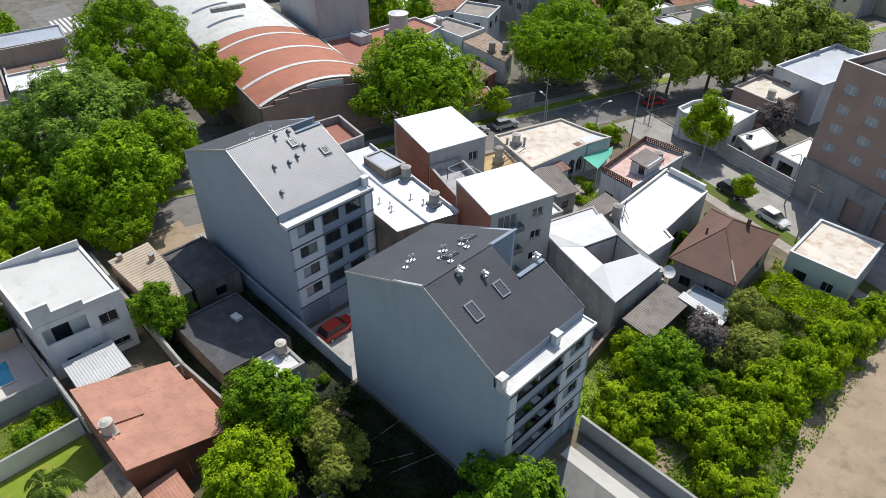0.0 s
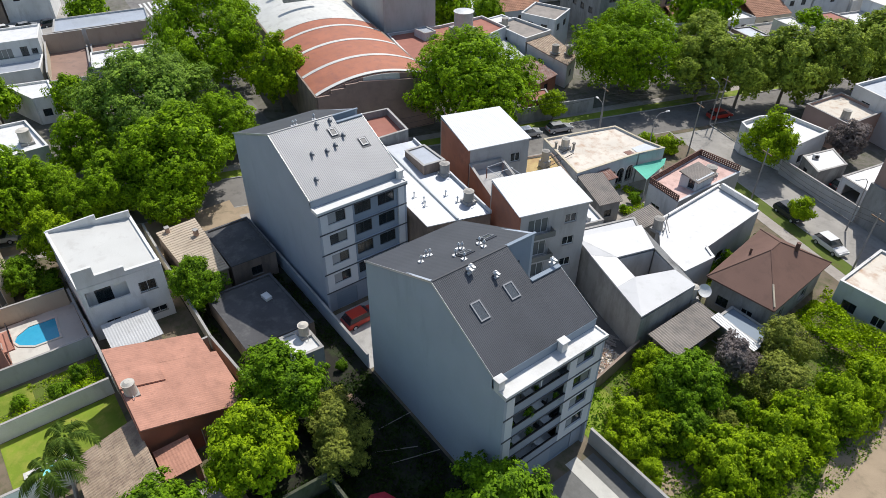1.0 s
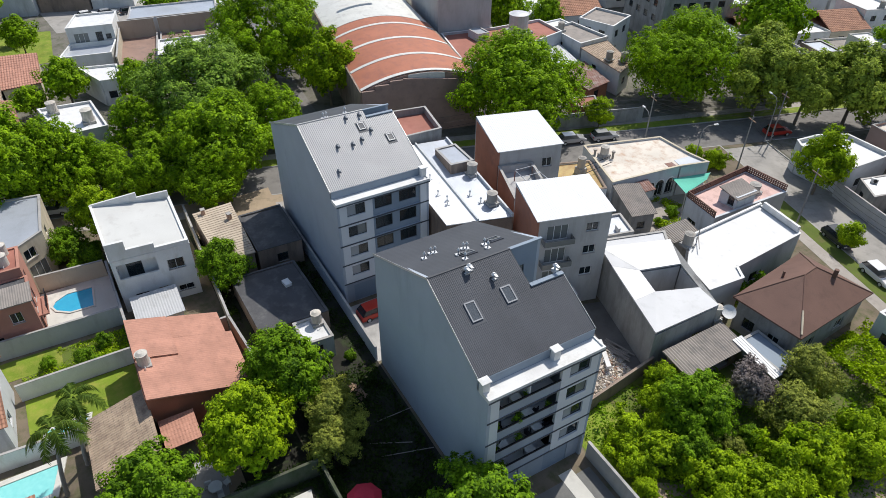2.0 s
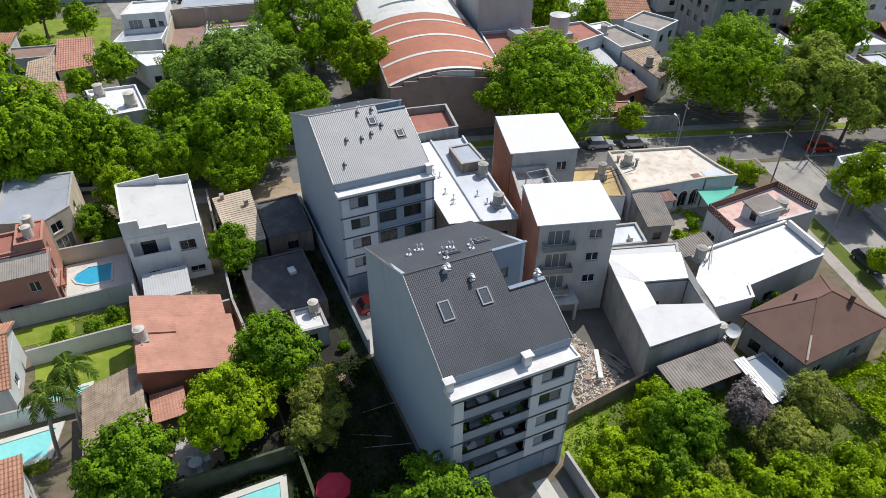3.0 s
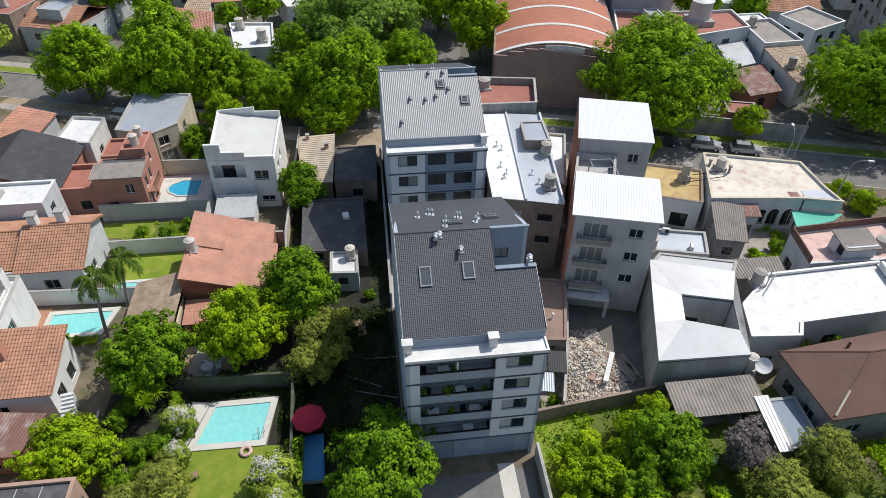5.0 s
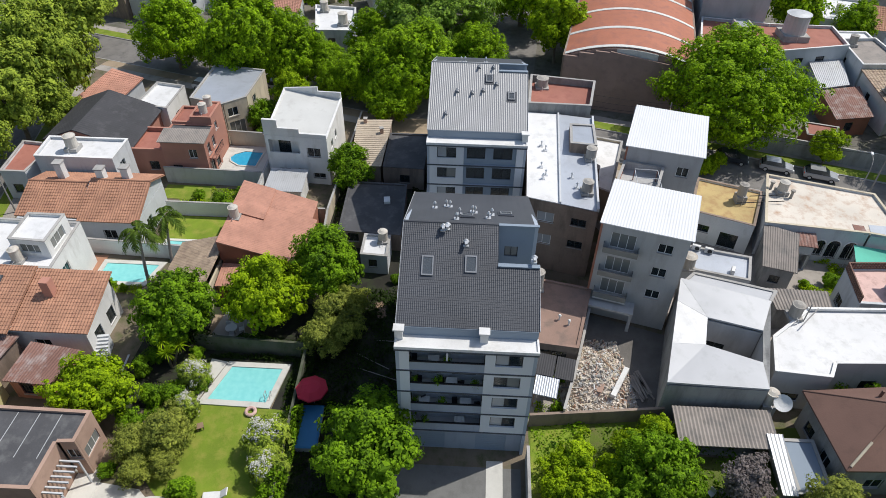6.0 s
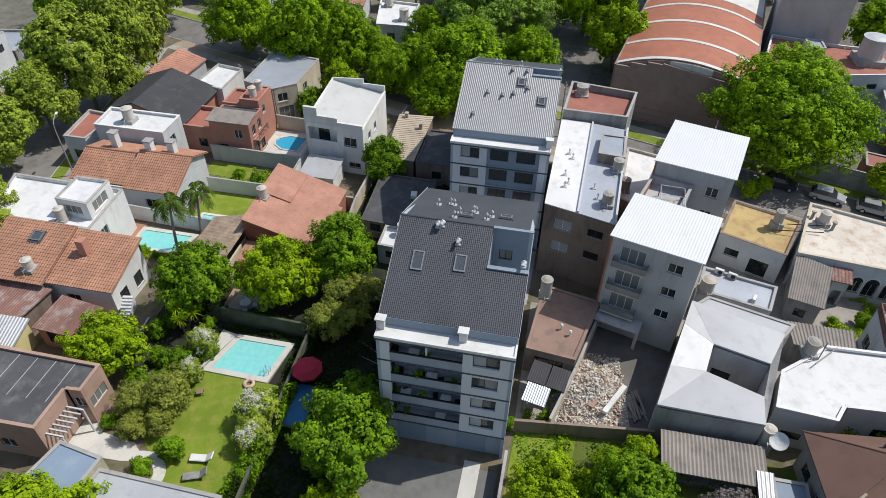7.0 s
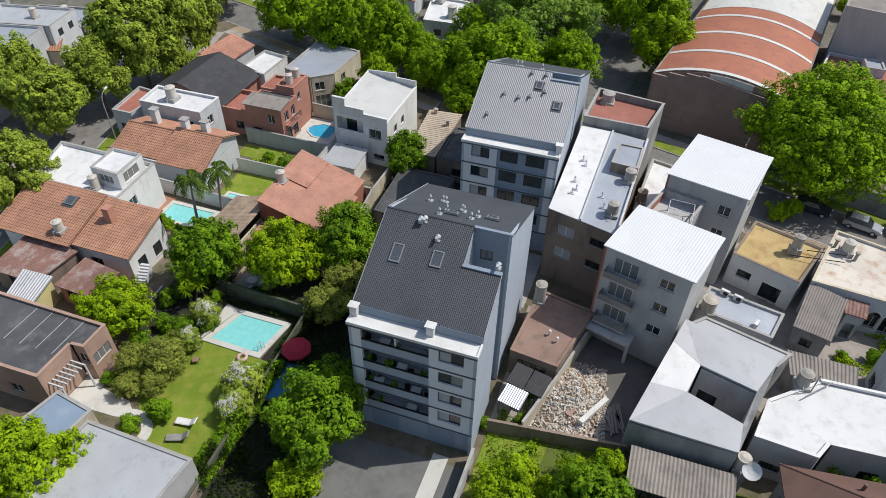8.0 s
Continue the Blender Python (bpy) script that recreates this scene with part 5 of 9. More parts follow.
tilted_sheet(brown_house, fr([(-52.4, 37.41), (-37.6, 36.61), (-36.65, 40.25), (-51.8, 41.25)]), "roofsilver", "grey-blue silver membrane half of the roof")
tilted_sheet(brown_house, fr([(-52.4, 37.3), (-37.6, 36.5), (-37.6, 36.68), (-52.4, 37.48)], 0.091), "whitewall", "", 0.22, "parapet")
tilted_sheet(brown_house, fr([(-51.8, 41.06), (-36.7, 40.06), (-36.65, 40.26), (-51.8, 41.26)], 0.091), "whitewall", "", 0.35, "parapet")
flat_house("rooftop_room", "silver-roofed rooftop room over the stairs", [(-49.6, 38.4), (-45.6, 38.1), (-45.3, 40.8), (-49.5, 41.0)], 10.7, 0.08, "oldwall", "roofsilver", category="rooftop room")
tank(-44.6, 40.2, 9.5, 1.0, 0.55, "tankgrey", 0.3)
tank(-39.3, 39.3, 8.98, 1.0, 0.55, "tankgrey", 0.3)
for x, y in ((-46.5, 35.2), (-45.8, 35.6), (-43.0, 35.0), (-41.8, 35.4), (-41.2, 35.1), (-40.0, 38.4), (-41.5, 38.0)):
    v = thing("roof_vent", x, y, fz(x) + 0.09, 0, "short white vent pipe on a flat roof", "vent", "flat roof vents")
    vent(v, 0, 0, 0.0, 0.5, 0.06)
flat_house("house", "tall house with a red walled roof terrace", [(-60.0, 34.6), (-52.85, 34.0), (-52.65, 41.0), (-58.8, 42.2)], 10.6, 0.8, "grey", "redroof", {1: [("dark", 2, 7.4, 1.4, 1.2)]}, "concrete")
tank(-58.4, 35.9, 10.6, 0.9, 0.7, "tankgrey", 0.2)
flat_house("house", "low house with a cream painted roof", [(-58.6, 42.5), (-47.6, 41.4), (-46.2, 43.6), (-57.4, 46.6)], 3.9, 0.25, "cream", "roofwhite")
tank(-49.5, 42.0, 3.9, 1.2, 0.55, "tankgrey", 0.3)

AW = {1: [("wide", 1.1, z, 2.2, 1.7) for z in (3.2, 5.95, 8.7)] + [("win", 5.2, z + 0.5, 1.3, 1.0) for z in (3.2, 5.95, 8.7)]}
block_d = flat_house("apartment_block", "grey rendered apartment block with small balconies", [(-38.2, 41.4), (-31.8, 39.4), (-29.7, 46.8), (-36.1, 48.9)], 11.2, 0.06, "greylight", "roofwhite", AW, "greylight", "apartment block",
                     mats={0: "brick"})
ribbed(block_d, [(6.55, -2.15, 11.32), (8.75, 5.6, 11.32), (2.15, 7.75, 11.45), (-0.15, 0.1, 11.45)], "sheetwhite", 0.25, 0.015, label="white corrugated sheet roof")
w = wall_matrix((6.4, -2.0), (8.5, 5.4))
for z in (3.2, 5.95, 8.7):
    bm = bmesh.new()
    box(bm, 0.6, 3.7, -0.9, -0.01, z - 0.25, z - 0.08)
    bm.transform(w)
    s = part("balcony_slab", bm, "greylight", block_d)
    bm = bmesh.new()
    box(bm, 0.6, 3.7, -0.9, -0.84, z - 0.079, z + 0.55)
    box(bm, 0.6, 0.66, -0.839, -0.01, z - 0.079, z + 0.55)
    box(bm, 3.64, 3.7, -0.839, -0.01, z - 0.079, z + 0.55)
    bm.transform(w)
    part("balustrade", bm, "glasspale", s)
bm = bmesh.new()
box(bm, 0.1, 4.6, -1.6, -0.01, 2.35, 2.6)
box(bm, 4.3, 4.6, -1.4, -1.1, 0.0, 2.35)
bm.transform(w)
part("entrance_canopy", bm, "greylight", block_d)
block_c = flat_house("apartment_block", "grey rendered apartment block with a brick side wall", [(-53.0, 46.0), (-44.8, 43.7), (-42.9, 51.1), (-50.9, 53.4)], 11.2, 0.06, "greylight", "roofwhite",
           {1: [("win", 5.4, 8.6, 1.2, 1.1), ("win", 5.4, 5.8, 1.2, 1.1), ("win", 5.4, 3.0, 1.2, 1.1)], 2: [("win", 2, 8.6, 1.2, 1.1), ("win", 5, 8.6, 1.2, 1.1)]}, "greylight", "apartment block", mats={0: "brick"})
ribbed(block_c, [(8.35, -2.45, 11.32), (10.25, 5.25, 11.32), (2.0, 7.6, 11.5), (-0.15, 0.1, 11.5)], "sheetwhite", 0.25, 0.015, label="white corrugated sheet roof")
flat_house("apartment_block", "unfinished brick link with an open roof terrace", [(-44.7, 43.75), (-38.25, 41.45), (-37.2, 45.4), (-43.65, 47.7)], 8.6, 0.9, "greylight", "greylight", category="apartment block", mats={0: "brick"})

flat_house("house", "white cottage with a rusty ochre roof", [(-50.4, 54.2), (-44.0, 51.9), (-41.6, 58.1), (-48.0, 60.9)], 3.7, 0.2, "white", "yellowroof", {1: [("dark", 1.0, 1.5, 1.4, 0.9), ("dark", 3.6, 0.2, 1.9, 1.9)]}, "oldwall")
tank(-46.3, 57.8, 3.7, 1.3, 0.5, "tankgrey", 0.9)
corner_house = flat_house("house", "corner house with a peeling flat roof and arched windows", [(-50.9, 62.1), (-41.7, 59.0), (-40.5, 69.3), (-39.4, 73.4), (-42.4, 73.0), (-47.7, 73.0)], 4.2, 0.22, "whitewall", "oldroof",
                          {1: [("bars", 5.75, 0.9, 1.0, 1.5), ("bars", 7.05, 0.7, 1.2, 1.7), ("bars", 8.7, 0.7, 1.2, 1.7)], 2: [("win", 1, 1.0, 1.1, 1.5)]}, "cream")
w = wall_matrix((9.2, -3.1), (10.4, 7.2))
for u, r in ((6.25, 0.5), (7.65, 0.6), (9.3, 0.6)):
    for name, r1, r0, out, mat in (("fanlight", r, 0.0, 0.012, "glass"), ("arch_moulding", r + 0.14, r, 0.05, "white")):
        bm = bmesh.new()
        n = 12
        arc = [(u + r1 * math.cos(math.pi * i / n), 2.4 + r1 * math.sin(math.pi * i / n)) for i in range(n + 1)]
        if r0:
            arc += [(u + r0 * math.cos(math.pi * i / n), 2.4 + r0 * math.sin(math.pi * i / n)) for i in range(n, -1, -1)]
        gable_solid(bm, arc, -out, -0.002)
        bm.transform(w)
        part(name, bm, mat, corner_house)
bm = bmesh.new()
prism(bm, [(10.6, 7.4), (11.2, 10.9), (8.9, 10.4), (8.7, 7.9)], 4.205, 4.25)
part("roof_patch", bm, "roofsilver", corner_house, "silver patch on the low end of the roof")
bm = bmesh.new()
prism(bm, [(10.25, 6.0), (10.4, 7.15), (8.9, 7.3), (8.7, 6.2)], 4.205, 4.24)
part("roof_patch", bm, "rust", corner_house, "rust-red patch on the roof edge")
tank(-47.4, 62.6, 4.2, 1.0, 0.55, "tank", 0.5)
for cx, cy in ((-48.2, 61.7), (-46.6, 63.4)):
    flue = thing("chimney", cx, cy, 4.2, 0, "small cement chimney pot on a peeling roof", "chimney", "roof chimneys")
    bm = bmesh.new()
    cyl(bm, 0, 0, 0, 0.9, 0.16, 0.15)
    part("pot", bm, "tankgrey", flue)
    bm = bmesh.new()
    cyl(bm, 0, 0, 0.9, 0.14, 0.26, 0.24)
    part("cowl", bm, "tankgrey", flue)
for k, (pa, pb) in enumerate((((-46.8, 59.0, 4.1), (-46.6, 62.6, 4.6)), ((-45.4, 57.2, 4.1), (-45.4, 62.2, 4.6)))):
    pipe = thing("roof_pipe", *pa, 0, "dark water pipe across two roofs", "pipe", "water pipes")
    bm = bmesh.new()
    tube(bm, (0, 0, 0), Vector(pb) - Vector(pa), 0.05)
    part("tube", bm, "blackmetal", pipe)
pent_house("outhouse", "outhouse under a grey fibre-cement roof", [(-36.5, 57.8), (-35.7, 60.5), (-40.2, 61.9), (-41.5, 59.2)], 3.0, 4.1, "grey", "greytile", {0: [("dark", 0.8, 0.9, 1.0, 1.0)]}, "shed", pitch=0.22, amp=0.045)
pent_house("porch", "small porch under a white and rusty sheet", [(-39.5, 62.3), (-39.3, 63.7), (-40.8, 64.0), (-40.9, 62.5)], 3.4, 3.7, "whitewall", "rust", {0: [("hole", 0.3, 0.02, 1.1, 2.1)]}, "porch")
flat_house("shed", "low service rooms with pale roofs and vents", [(-39.2, 50.0), (-35.6, 49.1), (-34.0, 55.6), (-37.6, 56.8)], 2.8, 0.2, "whitewall", "roofsilver", {1: [("dark", 2, 0.8, 1.0, 1.0)]}, category="shed")

# the house round a courtyard
court = thing("house", -31.0, 47.5, 0, 0, "house with white roofs round a small courtyard", "house")
outer = rel([(-31.0, 47.5), (-19.5, 44.1), (-19.4, 52.2), (-28.6, 55.0)], (-31.0, 47.5))
inner = rel([(-26.8, 49.1), (-23.7, 48.2), (-22.1, 52.5), (-25.5, 53.5)], (-31.0, 47.5))
walls(court, outer, 4.5, "grey", {1: [("dark", 5.5, 1.0, 1.2, 1.0)]})
walls(court, inner[::-1], 4.65, "greylight", {0: [("dark", 0.8, 0.2, 1.6, 2.0)], 1: [("dark", 0.8, 0.8, 1.6, 1.6)], 3: [("dark", 0.6, 0.6, 1.6, 1.6)]}, th=0.15)


def roof_wing(pts, mat, label):
    bm = bmesh.new()
    top = [bm.verts.new(p) for p in pts]
    low = [bm.verts.new((p[0], p[1], p[2] - 0.18)) for p in pts]
    bm.faces.new(top)
    bm.faces.new(low[::-1])
    n = len(pts)
    for i in range(n):
        j = (i + 1) % n
        bm.faces.new((low[i], low[j], top[j], top[i]))
    bmesh.ops.recalc_face_normals(bm, faces=bm.faces)
    part("roof_wing", bm, mat, court, label)


O, I = outer, inner
k1 = (O[0][0] + 2.7, O[0][1] - 0.8)
k2 = (O[0][0] + 7.5, O[0][1] - 2.22)
roof_wing([(*O[0], 5.75), (*I[0], 5.02), (*I[3], 5.02), (*O[3], 5.6)], "sheetgrey", "silver painted sheet roof")
roof_wing([(*O[0], 5.74), (*k1, 5.45), (*I[0], 5.01)], "sheetgrey", "silver painted sheet corner")
roof_wing([(*k1, 5.44), (*k2, 5.15), (*I[1], 4.9), (*I[0], 4.99)], "roofwhite", "white roof")
roof_wing([(*k2, 5.14), (*O[1], 4.9), (*O[2], 4.75), (*I[2], 4.8), (*I[1], 4.89)], "sheetgrey", "pale grey sheet roof")
roof_wing([(*I[3], 4.98), (*I[2], 4.79), (*O[2], 4.74), (*O[3], 5.5)], "grey", "grey wall head")
bm = bmesh.new()
gable_solid(bm, [(0, 4.49), (11.9, 4.49), (11.9, 4.75), (8.0, 4.95), (0, 5.6)], 0, 0.2)
bm.transform(wall_matrix(O[0], O[1]))
part("wall_head", bm, "grey", court)
bm = bmesh.new()
gable_solid(bm, [(0.21, 4.49), (7.8, 4.49), (7.8, 5.55), (0.21, 5.45)], 0, 0.2)
bm.transform(wall_matrix(O[3], O[0]))
part("wall_head", bm, "grey", court)
bm = bmesh.new()
gable_solid(bm, [(0, 4.49), (9.5, 4.49), (9.5, 5.4), (6.2, 4.8), (0, 4.6)], 0, 0.2)
bm.transform(wall_matrix(O[2], O[3]))
part("wall_head", bm, "grey", court)
bm = bmesh.new()
prism(bm, inner, 0.02, 0.05)
part("courtyard_floor", bm, "paving", court)

long_white = flat_house("house", "long low house with a bright white roof", [(-25.4, 54.5), (-21.5, 53.4), (-21.1, 57.9), (-22.6, 58.8), (-23.2, 69.6), (-29.4, 70.6), (-28.9, 58.7), (-27.3, 56.8)], 4.4, 0.12, "greylight", "roofwhite", {1: [("dark", 1.2, 1.0, 1.6, 0.9)], 3: [("dark", 3, 1.0, 1.4, 1.2)]}, "white")
bm = bmesh.new()
box(bm, 0, 12.0, 0, 0.25, 4.58, 4.78)
bm.transform(wall_matrix((-4.0, 16.1), (-3.5, 4.2)))
part("parapet", bm, "white", long_white)
bm = bmesh.new()
box(bm, 0.3, 5.6, -0.02, 0.3, 4.58, 5.25)
bm.transform(wall_matrix((2.2, 15.1), (-4.0, 16.1)))
part("end_parapet", bm, "white", long_white, "raised white end parapet")
tank(-27.9, 57.1, 4.4, 1.2, 0.55, "tankgrey", 0.3, "dark cement tank at the roof corner")
for a, b in (((-27.4, 57.8, 4.4), (-27.4, 57.8, 6.6)), ((-28.6, 59.4, 4.9), (-26.4, 57.2, 4.9))):
    po = thing("roof_pipe", *a, 0, "thin grey pipe on a white roof", "pipe")
    bm = bmesh.new()
    tube(bm, (0, 0, 0), Vector(b) - Vector(a), 0.05)
    part("tube", bm, "pole", po)
flat_house("shed", "narrow silver-roofed annex behind the courtyard house", [(-32.7, 49.3), (-31.15, 47.75), (-28.75, 55.15), (-30.6, 56.4)], 4.9, 0.04, "grey", "sheetgrey", category="shed")
pent_house("shed", "lean-to under grey corrugated fibre-cement", [(-30.6, 57.2), (-30.3, 62.0), (-32.5, 62.2), (-32.6, 57.0)], 2.8, 3.2, "grey", "greytile", category="shed", amp=0.06)
tank(-35.9, 49.9, 2.8, 1.2, 0.7, "tank", 0.2, "large white water tank on the service rooms")


def ac_unit(x, y, z, rz):
    ob = thing("air_conditioner", x, y, z, rz, "white outdoor air conditioner unit", "air conditioner", "air conditioners")
    bm = bmesh.new()
    box(bm, -0.42, 0.42, -0.16, 0.16, 0.06, 0.66)
    bmesh.ops.bevel(bm, geom=list(bm.edges), offset=0.02, segments=1, affect="EDGES")
    part("casing", bm, "white", ob)
    bm = bmesh.new()
    cyl(bm, 0, 0, 0, 0.02, 0.23, n=16)
    bm.transform(pose(0.1, -0.17, 0.36, 90))
    part("fan_grille", bm, "blackmetal", ob)
    for u in (-0.3, 0.3):
        bm = bmesh.new()
        box(bm, u - 0.04, u + 0.04, -0.18, 0.18, 0, 0.058)
        part("foot", bm, "galv", ob)


for p in ((-38.6, 51.4, 2.8, 70), (-38.2, 52.6, 2.8, 70), (-35.2, 54.2, 2.8, 160), (-27.0, 90.2, 2.8, 30), (-55.0, -10.0, 3.2, 10)):
    ac_unit(*p)
PT = [(-34.95, 64.6), (-30.2, 63.9), (-29.85, 76.2), (-35.65, 75.8)]
pink = flat_house("house", "white house with a pink roof terrace behind dark block screens", PT, 4.2, 0.06, "whitewall", "pinkroof",
                  {0: [("bars", 1.0, 0.9, 1.4, 1.2)], 1: [("win", 2, 1.0, 1.2, 1.2)], 3: [("bars", 8.6, 1.6, 1.4, 1.2)]}, "whitewall", mats={1: "greylight"})
for k in (0, 2, 3):
    p, q = rel(PT, PT[0])[k], rel(PT, PT[0])[(k + 1) % 4]
    length = (Vector(q) - Vector(p)).length
    bm = bmesh.new()
    cells = int((length - 0.3) / 0.3)
    holed(bm, length, 4.33, 5.15, 0.12, [(0.2 + 0.3 * i, 0.38 + 0.3 * i, 4.43 + 0.24 * j, 4.57 + 0.24 * j) for i in range(cells) for j in range(3)], 0.125)
    bm.transform(wall_matrix(p, q))
    part("block_screen", bm, "brownroof", pink, "dark brown openwork block screen")
room = thing("rooftop_room", -32.6, 67.3, 0, 0, "white stair head under a dark fibre-cement slope", "rooftop room")
walls(room, [(0, 0), (2.2, 0.3), (2.2, 3.6), (0, 3.1)], 5.75, "whitewall", {0: [("dark", 1.1, 4.4, 0.8, 1.2)]}, z0=4.21)
slope(room, (2.5, 3.8, 5.62), (2.5, 0.0, 5.62), (-2.8, -0.1, 0.5), "greytile", "roof", pitch=0.18, amp=0.03)
tank(-31.7, 72.4, 4.2, 0.8, 0.65, "tankgrey", 0.4)
hip = thing("house", -19.6, 55.8, 0, 0, "low house under a brown hipped roof", "house")
walls(hip, rel([(-19.6, 55.8), (-13.3, 56.3), (-13.9, 67.4), (-20.9, 67.0)], (-19.6, 55.8)), 3.95, "grey", {0: [("dark", 1.0, 0.9, 1.2, 1.2), ("win", 3.6, 0.9, 1.2, 1.2)], 1: [("win", 2, 0.9, 1.4, 1.2), ("win", 7, 0.9, 1.4, 1.2)]})
hv = [Vector(p) for p in ((-0.45, -0.5, 3.95), (6.7, 0.1, 3.95), (6.1, 12.0, 3.95), (-1.8, 11.5, 3.95), (2.5, 5.0, 6.6), (2.3, 7.0, 6.6))]
for k, ids in enumerate(((0, 1, 4), (1, 2, 5, 4), (2, 3, 5), (3, 0, 4, 5))):
    bm = bmesh.new()
    top = [bm.verts.new(hv[i]) for i in ids]
    low = [bm.verts.new(hv[i] - Vector((0, 0, 0.16))) for i in ids]
    bm.faces.new(top)
    bm.faces.new(low[::-1])
    for i in range(len(ids)):
        j = (i + 1) % len(ids)
        bm.faces.new((low[i], low[j], top[j], top[i]))
    part("roof_slope", bm, "brownroof", hip)
for a, b in ((1, 4), (0, 4), (2, 5), (3, 5), (4, 5)):
    ridge_cap(hip, hv[a], hv[b], "brownroof", 0.07)
bm = bmesh.new()
tube(bm, hv[1].lerp(hv[4], 0.06) + Vector((0, 0, 0.05)), hv[1].lerp(hv[4], 0.42) + Vector((0, 0, 0.05)), 0.1, 0.1, 8)
part("ridge_repair", bm, "cream", hip, "pale strip along the lower hip")
bm = bmesh.new()
cyl(bm, 0.9, 4.4, 4.8, 1.3, 0.12)
part("flue", bm, "brownroof", hip)
bm = bmesh.new()
cyl(bm, 3.6, 8.4, 5.6, 1.0, 0.22)
part("flue", bm, "brownroof", hip)
flat_house("house", "small house with a stained white roof", rect(-11.5, -4.8, 65.7, 74.4), 3.7, 0.2, "whitewall", "oldroof", {0: [("dark", 1.0, 0.9, 1.4, 1.2), ("win", 4.0, 0.9, 1.2, 1.2)], 1: [("win", 3, 0.9, 1.4, 1.2)]}, "white")
flat_house("shed", "low annex under a brown sheet roof", [(-33.0, 34.4), (-24.7, 33.5), (-24.2, 37.8), (-31.8, 39.8)], 3.0, 0.08, "oldwall", "brownsheet", {1: [("dark", 0.8, 0.4, 2.6, 1.9)]}, "brownsheet", "shed")
for vx, vy in ((-27.0, 37.2), (-27.6, 36.4)):
    ob = thing("roof_vent", vx, vy, 3.0, 0, "small white vent pipe on a brown roof", "vent", "roof vents")
    bm = bmesh.new()
    cyl(bm, 0, 0, 0, 0.55, 0.08)
    part("pipe", bm, "white", ob)
    bm = bmesh.new()
    cyl(bm, 0, 0, 0.551, 0.12, 0.16, 0.1)
    part("cowl", bm, "white", ob)
tank(-31.6, 34.6, 3.0, 1.9, 0.55, "tankgrey", 0.2, "tall cement water tank beside the building")
sloped_house("shed", "open shed under corrugated fibre-cement sheets", -18.4, -16.0, 45.2, 52.2, "oldwall", "greytile",
             [((-15.5, 44.8, 2.3), (-15.5, 52.6, 2.3), (-3.3, 0, 0.5), dict(pitch=0.3, amp=0.07, course=0.0))], 2.3, {1: [("hole", 0.6, 0.02, 5.6, 2.0)]}, cat="shed")
pent_house("awning", "narrow pale sheet awning beside the hipped house", [(-11.9, 51.7), (-11.9, 52.6), (-16.6, 52.9), (-16.6, 51.9)], 2.1, 2.6, "grey", "rooftin", {3: [("hole", 0.4, 0.02, 3.6, 1.8)]}, "awning", 0.12)
flat_house("shed", "low lean-to under a blue-grey membrane", [(-16.7, 53.05), (-12.0, 52.8), (-12.2, 55.4), (-16.7, 55.6)], 2.0, 0.03, "grey", "apart_blue", category="shed")

# ---- across the side street ----
BW = {0: [("pale", 1.35 + 3.64 * i, z, 1.6, 1.1) for i in range(8) for z in (7.4, 9.9, 12.4, 14.9)], 3: [("pale", 3.0 + 4.0 * i, z, 1.4, 1.2) for i in range(2) for z in (6.6, 9.4, 12.2, 15.0)]}
flat_house("apartment_block", "tall brown brick apartment block with white windows", [(-17.7, 84.7), (11.0, 75.7), (14.6, 87.2), (-14.1, 96.2)], 17.4, 0.9, "brown", "asphaltroof", BW, "white", "apartment block")
bm = bmesh.new()
holed(bm, 29.9, 0.0, 5.6, 0.35, [(7.0, 9.6, 0.02, 3.4), (11.2, 15.6, 0.02, 3.9), (17.5, 20.0, 0.02, 3.4), (11.2, 14.6, 4.2, 5.2)])
bm.transform(wall_matrix((-17.9, 84.4), (10.9, 75.35)))
tagged(part("wall_base", bm, "grey"), "grey rendered base of the brown block", "wall", kind="structure")
flat_house("penthouse", "white penthouse on the brown block", [(-13.6, 88.0), (4.0, 82.5), (5.6, 87.6), (-12.0, 93.1)], 20.6, 0.6, "white", "roofwhite", {0: [("dark", 2 + 3 * i, 18.2, 1.6, 1.6) for i in range(5)]}, "white", "penthouse")
flat_house("shed", "half-rusted tin roof behind a street wall", [(-28.4, 89.6), (-24.9, 87.0), (-23.6, 92.2), (-27.0, 95.0)], 2.8, 0.02, "grey", "rooftin", {0: [("dark", 1, 0.8, 1, 1)]}, category="shed")
flat_house("house", "white-roofed corner house with a rounded parapet", [(-38.0, 89.2), (-36.6, 88.2), (-29.4, 88.4), (-29.0, 96.6), (-35.6, 97.0), (-37.6, 93.0)], 3.7, 0.5, "whitewall", "roofwhite", {1: [("dark", 2, 0.9, 1.2, 1.2)], 2: [("dark", 2, 0.9, 1.2, 1.2)]}, "white")
flat_house("garage", "garage under a pale sheet roof", [(-22.4, 88.4), (-18.3, 87.1), (-17.0, 92.4), (-20.8, 96.4)], 2.9, 0.02, "whitewall", "rooftin", {0: [("hole", 0.8, 0.02, 2.4, 2.2)]}, category="garage")
flat_house("house", "brown house with a pale worn roof", [(-35.2, 101.6), (-27.8, 99.8), (-27.0, 108.2), (-34.2, 110.0)], 4.3, 0.4, "brown", "oldroof", {0: [("dark", 2, 1, 1.2, 1.2)], 1: [("dark", 2, 1, 1.2, 1.2)]})
tank(-29.4, 101.6, 4.3, 1.2, 0.6, "tank", 0.3)
